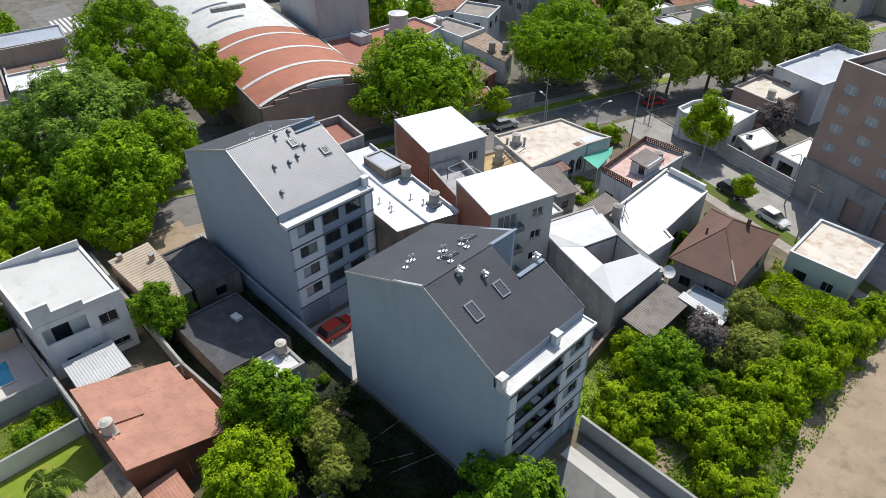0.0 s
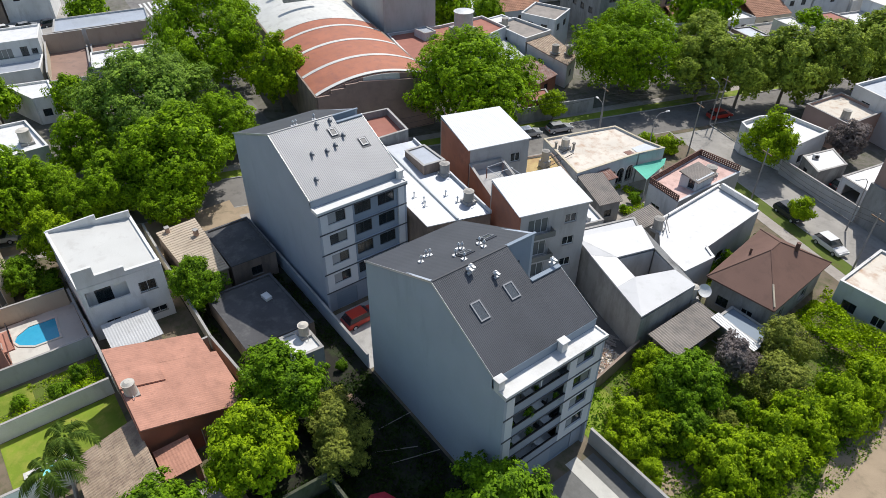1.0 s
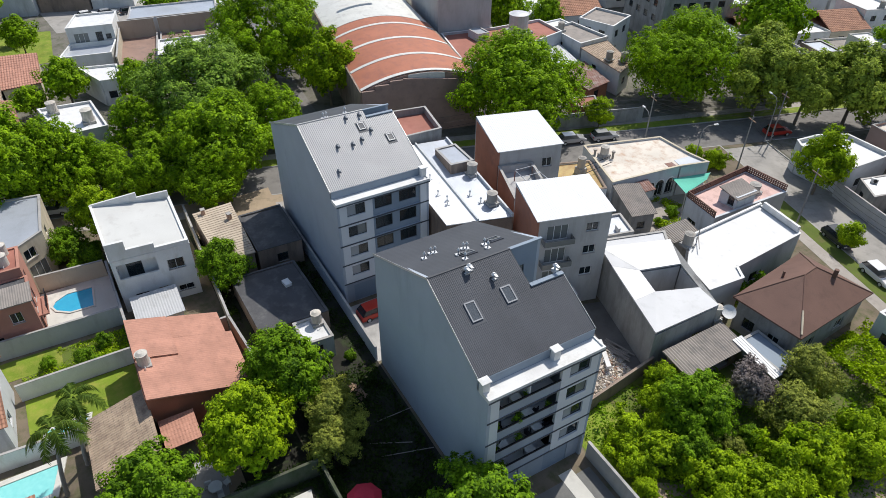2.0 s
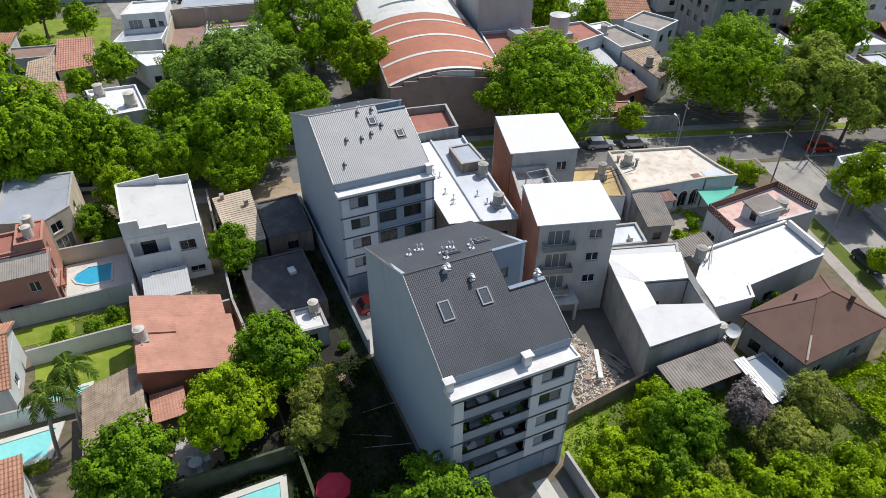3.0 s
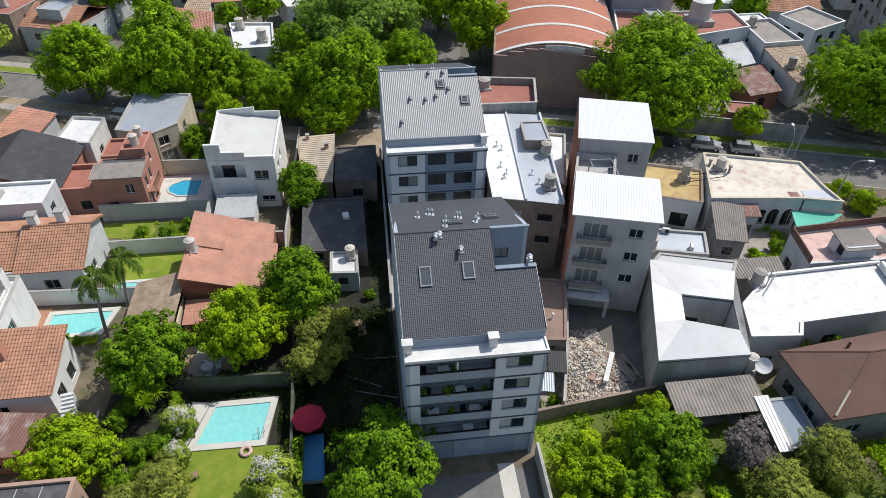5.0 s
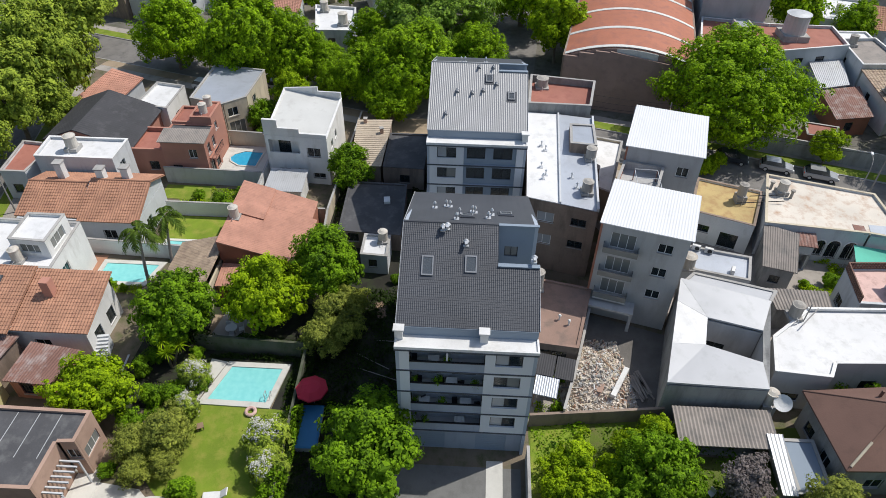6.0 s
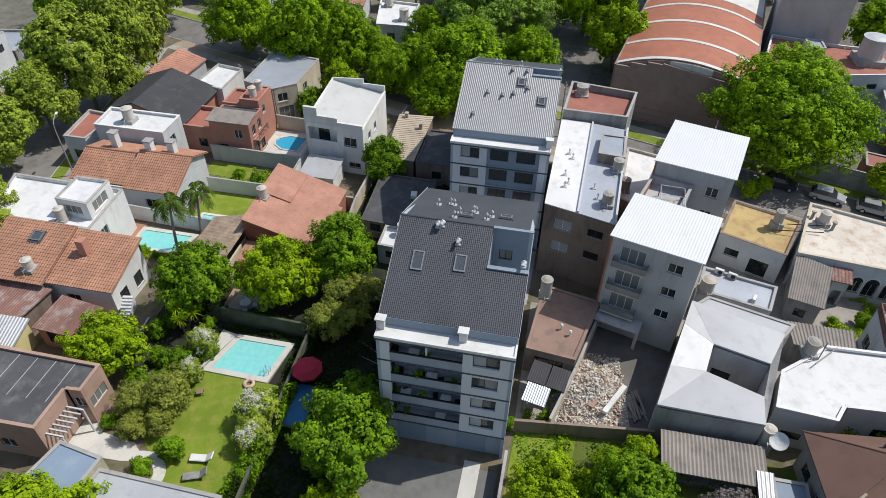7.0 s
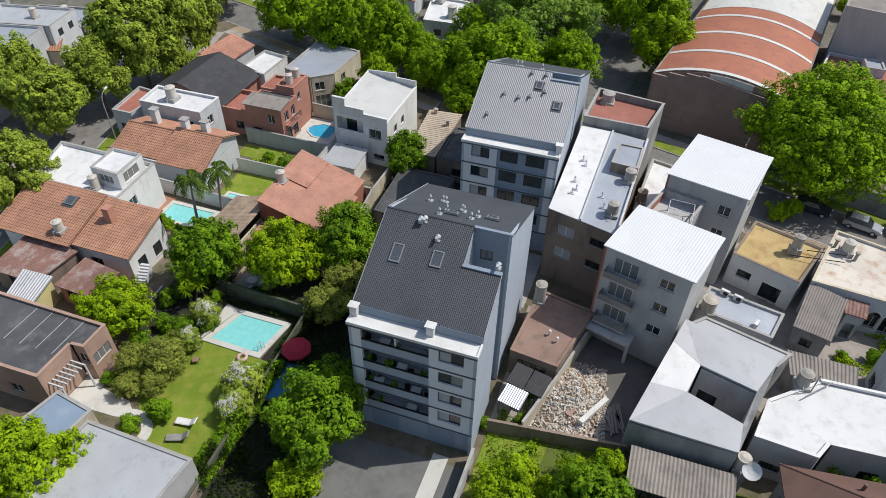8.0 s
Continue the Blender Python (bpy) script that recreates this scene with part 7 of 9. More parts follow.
def plant(kinds, spots, seed=1):
    """Sets trees of the given kinds at spots (x, y, scale); the first of each kind is moved, the rest are copies."""
    rng = random.Random(seed)
    used = set()
    for i, (x, y, s, *tall) in enumerate(spots):
        k = kinds[i % len(kinds)]
        m = pose(x, y, 0, 0, 0, rng.uniform(0, 360)) @ Matrix.Diagonal((s, s, s * (tall[0] if tall else rng.uniform(0.93, 1.08)), 1))
        if k.name in used:
            copy_thing(k, m)
        else:
            used.add(k.name)
            k.matrix_basis = m


planes = [tree_kind("plane_tree", "tall leafy plane tree along the street", "plane", 10 + i, 5.4, 5.4, 6.4, 74, 30000, 0.235, 0.3, lobe=0.3, spread=0.78) for i in range(3)]
plant(planes, [(-71.8, 19.6, 1.18, 0.88), (-79.0, 28.3, 0.8), (-86.4, 11.6, 0.75), (-73.2, 11.6, 0.62), (-72.4, 7.6, 0.62), (-80.4, -10.4, 0.95, 1.08), (-77.6, -5.4, 1.05, 1.12), (-77.2, 0.6, 1.05, 1.12), (-77.6, 4.6, 0.86, 1.1),
               (-81.8, -18.8, 0.9, 1.0), (-77.0, 17.0, 0.8), (-67.4, 16.6, 0.88, 0.95)], 4)
giants = [tree_kind("plane_tree", text, mat, 16 + i, 9.0, 7.6, 9.2, 120, 52000, 0.27, 0.45, lobe=0.26, spread=0.8) for i, (text, mat) in enumerate((("very tall dark plane tree beside the market hall", "plane"), ("very broad grey-green plane tree over the street", "planegrey")))]
giants[0].matrix_basis = pose(-103.4, 36.0, 0)
copy_thing(giants[0], pose(-66.2, 61.6, 0, 0, 0, 120) @ Matrix.Diagonal((1.02, 1.02, 0.86, 1)))
copy_thing(giants[0], pose(-61.0, 90.8, 0, 0, 0, 250) @ Matrix.Diagonal((0.94, 0.94, 0.86, 1)))
giants[1].matrix_basis = pose(-88.0, 21.4, 0, 0, 0, 40) @ Matrix.Diagonal((0.95, 0.95, 0.84, 1))
olives = [tree_kind("street_tree", "lighter green street tree with open crown", "olive", 20 + i, 4.6, 4.6, 6.6, 50, 17000, 0.28, 0.22, spread=0.8, lobe=0.3) for i in range(2)]
plant(olives, [(-51.6, 98.5, 1.1, 0.95), (-46.4, 102.0, 1.0, 1.0), (-42.0, 107.4, 1.1, 1.0), (-38.6, 114.5, 1.15, 1.0), (-36.6, 125.0, 1.2, 0.95), (-56.6, 105.0, 1.1, 0.95), (-31.0, 131.0, 1.1, 0.8), (-44.7, -39.0, 1.0), (-43.0, -32.5, 0.8), (-51.0, -32.5, 0.9),
               (-58.5, -31.0, 1.15, 1.1), (-66.0, -29.6, 1.2, 1.2), (-89.0, -37.0, 1.1), (-61.0, -27.0, 0.6), (-29.0, -24.0, 0.8)], 5)
brights = [tree_kind("young_tree", "bright yellow-green street tree", "bright", 30 + i, 3.6, 3.3, 5.2, 46, 13000, 0.25, 0.16, lobe=0.34, spread=0.74) for i in range(2)]
plant(brights, [(-88.2, 40.8, 1.3), (-60.3, 73.5, 0.6), (-31.6, 85.8, 0.72), (-21.8, 78.2, 0.7), (-66.0, 3.4, 0.6), (-58.0, 59.2, 0.5)], 6)
round_tree = tree_kind("garden_tree", "dense rounded green tree in a back garden", "citrus", 41, 3.7, 3.4, 4.7, 60, 19000, 0.2, 0.18, lobe=0.32, spread=0.74)
plant([round_tree], [(-32.6, 14.2, 1.0)], 7)
copy_thing(round_tree, pose(-64.2, -0.6, -0.4, 0, 0, 70) @ Matrix.Diagonal((0.62, 0.62, 0.6, 1)))
gardens = [tree_kind("garden_tree", "broad garden tree with bright sunlit leaves", "bright", 50 + i, 3.7, 3.0, 4.2, 50, 17000, 0.21, 0.17, lobe=0.32, spread=0.76) for i in range(2)]
plant(gardens, [(-28.0, 9.4, 1.0), (-1.6, 2.2, 1.0), (-0.5, -1.6, 0.9), (-17.6, -2.4, 0.82)], 8)
shades = [tree_kind("garden_tree", "shady green garden tree", "citrus", 60 + i, 3.4, 2.9, 4.0, 46, 15000, 0.21, 0.17, lobe=0.33, spread=0.76) for i in range(2)]
plant(shades, [(-12.6, 21.0, 1.2), (-26.2, 1.4, 1.0), (-51.2, 13.4, 0.68)], 9)
greys = [tree_kind("olive_tree", "grey-green tree with fine leaves", "sage", 70 + i, 3.0, 2.5, 3.2, 44, 12000, 0.15, 0.14, lobe=0.34, spread=0.74) for i in range(2)]
plant(greys, [(-27.0, 16.2, 0.85), (-25.0, 15.0, 0.7), (-29.6, 16.6, 0.75), (-8.3, 49.6, 1.3), (-10.7, 55.0, 1.0), (-13.4, 2.2, 0.8), (-14.6, 4.4, 0.85), (-12.2, 5.0, 0.6), (-8.6, 42.8, 0.55), (-11.3, 3.0, 0.6)], 10)
plums = tree_kind("plum_tree", "small purple-leaved tree in a garden", "purple", 80, 2.2, 1.8, 2.6, 20, 5000, 0.2, 0.1)
plant([plums], [(-12.2, 49.0, 1.0), (-26.6, 98.4, 1.3)], 11)
bushes = [tree_kind("shrub", "overgrown bright green shrub", "bright", 90 + i, 1.9, 1.5, 1.5, 30, 6000, 0.18, 0.07, "shrub", lobe=0.38, spread=0.8) for i in range(3)]
plant(bushes, [(-14.6, 36.6, 0.95), (-12.6, 35.4, 0.8), (-11.4, 37.4, 1.0), (-17.6, 44.0, 0.85), (-57.6, 57.8, 0.8), (-45.8, 78.2, 0.8), (-43.0, 80.0, 0.9), (-7.6, 21.2, 1.25), (-13.6, 39.4, 0.7), (-4.0, 36.0, 0.9), (-1.4, 37.6, 0.8),
               (-7.2, 39.2, 1.15, 1.2), (-5.2, 38.2, 1.0, 1.3), (-6.6, 41.6, 1.0, 1.3), (-4.6, 41.0, 1.15, 1.2), (-6.0, 44.0, 1.1, 1.3), (-3.8, 44.4, 1.1, 1.2), (-5.4, 46.8, 1.15, 1.3), (-3.4, 47.6, 1.0, 1.2), (-4.8, 49.8, 1.1, 1.25), (-3.0, 51.0, 1.1, 1.2),
               (-4.2, 53.0, 1.15, 1.3), (-2.6, 55.0, 1.1, 1.2), (-3.8, 57.0, 1.1, 1.2), (-2.2, 59.4, 1.1, 1.2), (-3.2, 61.8, 1.0, 1.2), (-1.8, 64.4, 1.0, 1.2)], 12)
for x, y, k, a in ((-15.2, 41.6, 0.5, 40), (-9.6, 34.2, 0.3, 250)):
    copy_thing(gardens[0 if a % 20 else 1], pose(x, y, 0, 0, 0, a) @ Matrix.Diagonal((k, k, k * 0.95, 1)))
for x, y, k, a in ((-12.6, 42.4, 0.86, 130), (-10.2, 39.6, 0.55, 10)):
    copy_thing(shades[a % 3 % 2], pose(x, y, 0, 0, 0, a) @ Matrix.Diagonal((k, k, k * 0.95, 1)))
greens = [tree_kind("shrub", "dark green garden shrub", "citrus", 100 + i, 1.6, 1.3, 1.3, 16, 3600, 0.22, 0.06, "shrub", lobe=0.45) for i in range(2)]
plant(greens, [(-8.3, 5.4, 0.55), (-10.2, 7.0, 0.75), (-20.2, 5.0, 1.0), (-18.8, 3.4, 0.9), (-11.0, 13.2, 0.9), (-9.4, 13.4, 0.8), (-13.0, 13.4, 0.9), (-18.4, 33.0, 0.5), (-47.6, -4.4, 0.8), (-46.0, -1.0, 0.9), (-48.2, 0.6, 0.9),
               (-46.8, 6.4, 0.6), (-61.6, -0.4, 1.0), (-62.4, 1.4, 1.0), (-65.0, 2.0, 0.8), (-37.4, 15.4, 0.8), (-32.8, -9.6, 0.5), (-32.0, -8.2, 0.55), (-31.8, -6.8, 0.5), (-21.6, -0.6, 0.8),
               (-11.8, 0.6, 0.8), (-18.6, 1.6, 0.9), (-17.0, 2.6, 0.8), (-16.2, 0.6, 0.9), (-23.6, 3.6, 0.8), (-23.0, 0.0, 0.8), (-15.0, 1.4, 0.9), (-38.6, 60.2, 0.5), (-36.4, 62.6, 0.7), (-37.0, 65.4, 0.7), (-41.2, 53.0, 0.5), (-22.6, 36.2, 0.5), (-19.8, 35.8, 0.6), (-9.0, 45.4, 0.9), (-9.6, 51.4, 0.8), (-14.6, 44.8, 0.8), (-12.0, 46.0, 0.7), (-34.6, 20.6, 0.5)], 13)
oleander = thing("oleander", -14.6, 12.6, 0, 0, "white-flowering oleander hedge by the lawn", "shrub")
v, f = leaves(111, 1.9, 1.5, 1.7, 20, 4000, 0.24)
raw("foliage", v, f, "olive", oleander)
v, f = leaves(112, 2.0, 1.6, 1.75, 20, 1300, 0.13)
raw("blossom", v, f, "flower", oleander, "white blossom")
copy_thing(oleander, pose(-12.4, 13.0, 0, 0, 0, 80) @ Matrix.Diagonal((0.8, 0.8, 0.8, 1)))
copy_thing(oleander, pose(-20.6, 4.6, 0, 0, 0, 200) @ Matrix.Diagonal((0.7, 0.7, 0.9, 1)))
copy_thing(oleander, pose(-17.4, 5.0, 0, 0, 0, 310) @ Matrix.Diagonal((0.6, 0.6, 0.75, 1)))
far = [tree_kind("garden_tree", "distant garden tree between the houses", "plane", 120 + i, 3.4, 3.0, 4.6, 30, 6000, 0.32, 0.16) for i in range(3)]
rng = random.Random(77)
spots = [(-104.0, 14.0, 0.9), (-133.0, -20.4, 1.5), (-128.0, -9.0, 0.7), (-136.0, -1.0, 1.0), (-110.4, -14.8, 0.9), (-106.2, -1.8, 1.0), (-108.0, 4.2, 1.15), (-140.0, -8.0, 1.1), (-144.0, -3.0, 0.8), (-140.0, -14.0, 1.1), (-112.0, -24.0, 1.2),
         (-95.0, -22.0, 1.1), (-76.0, 104.0, 1.1), (-66.0, 118.0, 1.2), (-58.0, 124.0, 1.1), (-98.0, 92.0, 1.1), (-97.0, 81.0, 0.9), (-46.0, 140.0, 1.3), (-52.0, 132.0, 1.2), (-84.0, -52.0, 1.0), (-24.0, -34.0, 1.1)]
spots += [(-140 - rng.uniform(0, 30), rng.uniform(-70, 30), rng.uniform(0.7, 1.1)) for _ in range(10)] + [(-100 - rng.uniform(0, 55), rng.uniform(70, 130), rng.uniform(0.7, 1.1)) for _ in range(12)]
plant(far, spots, 14)


def undergrowth(label, quads, count, size, tall, mat, seed):
    """Uncountable low leaves over a stretch of ground, higher in clumps. quads: x0, x1, y0, y1, base."""
    g = np.random.RandomState(seed)
    verts, faces = [], []
    area = np.array([(q[1] - q[0]) * (q[3] - q[2]) for q in quads])
    for q, k in zip(quads, (count * area / area.sum()).astype(int)):
        x, y = g.uniform(q[0], q[1], k), g.uniform(q[2], q[3], k)
        clump = np.array([max(0.0, 0.5 + 0.9 * noise.noise((a * 0.55, b * 0.55, seed))) for a, b in zip(x, y)])
        z = q[4] + tall * clump * g.uniform(0.1, 1.0, k)
        a = g.normal(size=(k, 3))
        a[:, 2] = np.abs(a[:, 2]) * 0.7
        a /= np.linalg.norm(a, axis=1)[:, None]
        b = np.cross(a, g.normal(size=(k, 3)))
        b /= np.linalg.norm(b, axis=1)[:, None]
        s = (size * g.uniform(0.5, 1.4, k) * (0.4 + clump))[:, None]
        p = np.stack([x, y, z], 1)
        v = np.stack([p - a * s * 0.5, p + b * s * 0.3, p + a * s * 0.6, p - b * s * 0.3], 1).reshape(-1, 3)
        base = len(verts)
        verts += v.tolist()
        faces += [(base + 4 * i, base + 4 * i + 1, base + 4 * i + 2, base + 4 * i + 3) for i in range(k)]
    ob = raw("undergrowth", verts, faces, mat)
    return tagged(ob, label, "plants", kind="stuff")


# the ivy leaves carry the strip's shade in their colour
undergrowth("weeds and creepers darkened for the shaded strip", [(-33.5, -14.6, 14.2, 22.3, 0.0), (-14.6, -4.0, 14.6, 20.6, 0.0)], 15000, 0.24, 0.6, "ivy", 3)
undergrowth("rough green weeds in the back garden", [(-18.6, 0.0, 33.6, 50.0, 0.0), (-12.0, 0.0, 50.0, 64.0, 0.0)], 16000, 0.24, 0.5, "citrus", 4)
undergrowth("weeds and flowers in the narrow garden", [(-49.6, -44.6, -3.4, 2.6, 0.0), (-47.2, -44.6, -6.6, -3.4, 0.0)], 4500, 0.18, 0.6, "bright", 5)
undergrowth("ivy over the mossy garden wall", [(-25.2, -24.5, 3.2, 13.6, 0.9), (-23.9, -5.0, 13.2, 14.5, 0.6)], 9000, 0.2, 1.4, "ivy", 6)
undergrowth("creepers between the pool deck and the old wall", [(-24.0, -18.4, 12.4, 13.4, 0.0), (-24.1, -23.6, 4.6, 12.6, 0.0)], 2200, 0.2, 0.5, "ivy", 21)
undergrowth("climbing plants along the white house wall", [(-22.5, -21.5, 59.6, 70.4, 0.1)], 5000, 0.22, 2.6, "citrus", 23)
undergrowth("loose hedge along the lawn", [(-17.6, -6.0, 12.5, 13.6, 0.1)], 6500, 0.2, 1.5, "citrus", 7)
undergrowth("thick hedge grown over the old wall", [(-18.0, -5.6, 13.2, 14.7, 0.5)], 9000, 0.22, 1.9, "citrus", 17)
undergrowth("clipped hedge beside the pool", [(-32.2, -31.2, -10.6, -5.0, 0.1)], 3000, 0.16, 0.9, "bright", 8)
undergrowth("vine leaves on a pergola in the garden", [(-11.4, -4.2, 58.6, 64.4, 1.8)], 6500, 0.26, 0.6, "bright", 9)
undergrowth("garden border plants by the lawn", [(-20.5, -12.0, 1.0, 4.8, 0.0), (-31.0, -25.0, -1.6, 3.0, 0.0)], 7000, 0.2, 0.9, "citrus", 10)
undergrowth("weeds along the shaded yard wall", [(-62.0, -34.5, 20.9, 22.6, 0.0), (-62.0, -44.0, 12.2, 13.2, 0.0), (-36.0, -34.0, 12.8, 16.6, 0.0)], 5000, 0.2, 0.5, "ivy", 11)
undergrowth("plants in the paved yards", [(-41.9, -40.4, 65.2, 66.8, 0.0), (-39.9, -37.8, 66.2, 68.4, 0.0), (-41.0, -40.2, 52.6, 56.0, 0.0), (-36.6, -35.0, 62.0, 66.0, 0.0), (-20.2, -19.0, 34.0, 36.0, 0.0), (-23.9, -19.2, 35.6, 36.3, 0.0), (-21.9, -20.8, 58.6, 66.0, 0.0), (-13.0, -11.8, 57.0, 68.0, 0.0)], 7500, 0.2, 1.0, "bright", 12)

def palm(x, y, h, lean, label):
    """A slender palm with a leaning ringed trunk and arching feathered fronds."""
    rng = random.Random(int(x * 10))
    ob = thing("palm_tree", x, y, 0, 0, label, "palm tree", "garden palms")
    bm = bmesh.new()
    line = [Vector((lean[0] * (k / 12) ** 1.3, lean[1] * (k / 12) ** 1.3, h * k / 12)) for k in range(13)]
    for k in range(12):
        tube(bm, line[k], line[k + 1] + Vector((0, 0, 0.02)), 0.19 - 0.006 * k, 0.165 - 0.006 * k, 9)
    part("trunk", bm, "pole", ob)
    top = line[-1]
    bm = bmesh.new()
    tube(bm, top - Vector((0, 0, 0.05)), top + Vector((0, 0, 0.8)), 0.13, 0.08, 9)
    part("crownshaft", bm, "frond", ob, "green crownshaft")
    for i in range(13):
        a = 2.4 * i + rng.uniform(-0.25, 0.25)
        lift, L, n = rng.uniform(0.15, 1.25), rng.uniform(2.1, 2.8), 26
        out = Vector((math.cos(a), math.sin(a), 0))
        side_v = Vector((-math.sin(a), math.cos(a), 0))
        spine = [top + Vector((0, 0, 0.7)) + out * L * (k / n) * (1 - 0.25 * (k / n)) + Vector((0, 0, L * (lift * (k / n) - (0.55 + 0.75 * lift) * (k / n) ** 2))) for k in range(n + 1)]
        verts, faces = [], []
        for k in range(2, n):
            p, q = spine[k], spine[k + 1]
            wd = 0.62 * math.sin(math.pi * (k + 2.0) / (n + 3.5)) ** 0.6
            for sgn in (-1, 1):
                b = len(verts)
                tip = p + side_v * sgn * wd * rng.uniform(0.75, 1.05) + (q - p) * rng.uniform(2.2, 3.4) - Vector((0, 0, wd * rng.uniform(0.45, 0.95)))
                mid = p.lerp(tip, 0.5) + Vector((0, 0, 0.1 * wd))
                verts += [tuple(p), tuple(p + (q - p) * 0.95), tuple(mid + (q - p) * 0.9), tuple(tip), tuple(mid)]
                faces.append((b, b + 1, b + 2, b + 3, b + 4))
            b = len(verts)
            verts += [tuple(p + side_v * 0.035), tuple(p - side_v * 0.035), tuple(q - side_v * 0.03), tuple(q + side_v * 0.03)]
            faces.append((b, b + 1, b + 2, b + 3))
        raw("frond", verts, faces, "frond", ob)
    return ob


palm(-32.3, -4.3, 7.4, (0.9, 1.4), "tall leaning palm beside the swimming pool")
palm(-34.5, -2.6, 7.4, (0.6, 1.3), "tall leaning palm by the white garden wall")
yucca = thing("yucca", -22.6, 1.4, 0, 0, "spiky yellow-green yucca in the garden", "yucca")
rng = random.Random(31)
for hx, hy, hz in ((0, 0, 3.3), (0.9, 0.7, 2.8), (-0.3, 1.3, 2.6)):
    bm = bmesh.new()
    tube(bm, (hx * 0.2, hy * 0.2, -0.05), (hx, hy, hz), 0.12, 0.09, 7)
    part("stem", bm, "bark", yucca)
    verts, faces = [], []
    for i in range(60):
        a, e = rng.uniform(0, 6.283), rng.uniform(-0.4, 1.3)
        d = Vector((math.cos(a) * math.cos(e), math.sin(a) * math.cos(e), math.sin(e)))
        sd = Vector((-math.sin(a), math.cos(a), 0)) * 0.055
        c, ln = Vector((hx, hy, hz)), rng.uniform(0.75, 1.05)
        k = len(verts)
        verts += [tuple(c + d * 0.05 - sd), tuple(c + d * 0.05 + sd), tuple(c + d * ln * 0.6 + sd * 0.9), tuple(c + d * ln - Vector((0, 0, 0.12))), tuple(c + d * ln * 0.6 - sd * 0.9)]
        faces.append((k, k + 1, k + 2, k + 3, k + 4))
    raw("leaf_head", verts, faces, "bright", yucca)


# ---- garden walls ----
def garden_wall(label, pts, h, mat, th=0.18):
    ob = thing("garden_wall", pts[0][0], pts[0][1], 0, 0, label, "wall")
    for a, b in zip(pts, pts[1:]):
        a2, b2 = (a[0] - pts[0][0], a[1] - pts[0][1]), (b[0] - pts[0][0], b[1] - pts[0][1])
        length = (Vector(b2) - Vector(a2)).length
        bm = bmesh.new()
        box(bm, 0, length, 0, th, 0, h)
        bm.transform(wall_matrix(a2, b2))
        part("wall_run", bm, mat, ob)
        bm = bmesh.new()
        box(bm, -0.02, length + 0.02, -0.03, th + 0.03, h, h + 0.05)
        bm.transform(wall_matrix(a2, b2))
        part("coping", bm, mat if mat in ("oldwall", "mosswall") else "concrete", ob)
    return ob


garden_wall("grey rendered wall between the red house and its garden", [(-50.7, -9.4), (-50.4, 2.7)], 2.2, "greylight")
garden_wall("tan wall between the patio pool and the shrubs", [(-59.8, -4.2), (-59.4, 2.4)], 2.1, "cream")
garden_wall("cream wall behind the small blue pool", [(-59.3, 2.6), (-53.6, 2.7)], 2.0, "cream")
garden_wall("white wall from the white house to the tile roof house", [(-53.2, 2.75), (-44.2, 2.95)], 2.2, "white")
garden_wall("long white garden wall above a lawn", [(-44.3, -6.8), (-44.3, 2.7)], 1.9, "white")
garden_wall("white wall beside the pool terrace", [(-37.3, -13.6), (-36.7, -2.0)], 1.9, "white")
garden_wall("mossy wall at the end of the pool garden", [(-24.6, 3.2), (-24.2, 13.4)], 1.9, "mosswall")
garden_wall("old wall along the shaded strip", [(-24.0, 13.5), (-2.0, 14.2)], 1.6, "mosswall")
garden_wall("plain wall along the shaded yard", [(-66.5, 12.4), (-44.0, 11.8), (-34.0, 12.6)], 2.0, "cream")
garden_wall("grey wall beside the twin buildings", [(-61.4, 22.9), (-33.2, 22.6)], 1.8, "apart_wall")
garden_wall("concrete wall of the parking court", [(-15.0, 33.0), (0.4, 32.7)], 1.8, "greylight")
garden_wall("stained wall at the end of the building lot", [(-18.0, 33.4), (-19.3, 44.6)], 1.6, "oldwall")
garden_wall("worn wall between patio and building lot", [(-18.5, 36.3), (-24.2, 38.1), (-31.6, 40.1)], 2.0, "cream")
garden_wall("grey boundary wall across the tree-lined street", [(-64.6, 63.8), (-59.0, 81.5)], 2.3, "grey")
garden_wall("low street wall beyond the side street", [(-30.0, 87.6), (-17.8, 84.0)], 2.2, "greylight")
garden_wall("low wall of the pool lawn", [(-5.4, 14.1), (-1.0, 14.4)], 1.4, "oldwall")
garden_wall("wall beside the white house garden", [(-43.95, 3.0), (-43.95, 11.6)], 2.0, "cream")

# the shaded low house between the yard walls
# brown roof in near-black felt colour, which deepens the shade on it
flat_house("house", "low house with a brown roof darkened for deep shade", [(-49.2, 13.6), (-40.0, 13.8), (-39.6, 20.6), (-49.0, 20.4)], 2.2, 0.06, "oldwall", "asphaltroof", {1: [("dark", 1, 0.9, 1.2, 1.1), ("door", 4, 0.02, 0.9, 2.0)]}, "asphaltroof")
flat_house("shed", "white-roofed washroom with a tank", [(-39.3, 16.8), (-36.0, 16.8), (-35.8, 19.6), (-39.2, 19.6)], 2.4, 0.12, "whitewall", "roofwhite", {1: [("dark", 0.8, 0.9, 0.9, 1.0)]}, category="shed")
tank(-38.3, 18.9, 2.4, 1.0, 0.5, "tank", 0.3)
bm = bmesh.new()
box(bm, -0.5, 0.5, -0.35, 0.35, 0, 0.35)
hatch = thing("roof_hatch", -45.6, 18.45, 2.2, 8, "white hatch on a shaded roof", "hatch")
part("hatch_box", bm, "white", hatch)


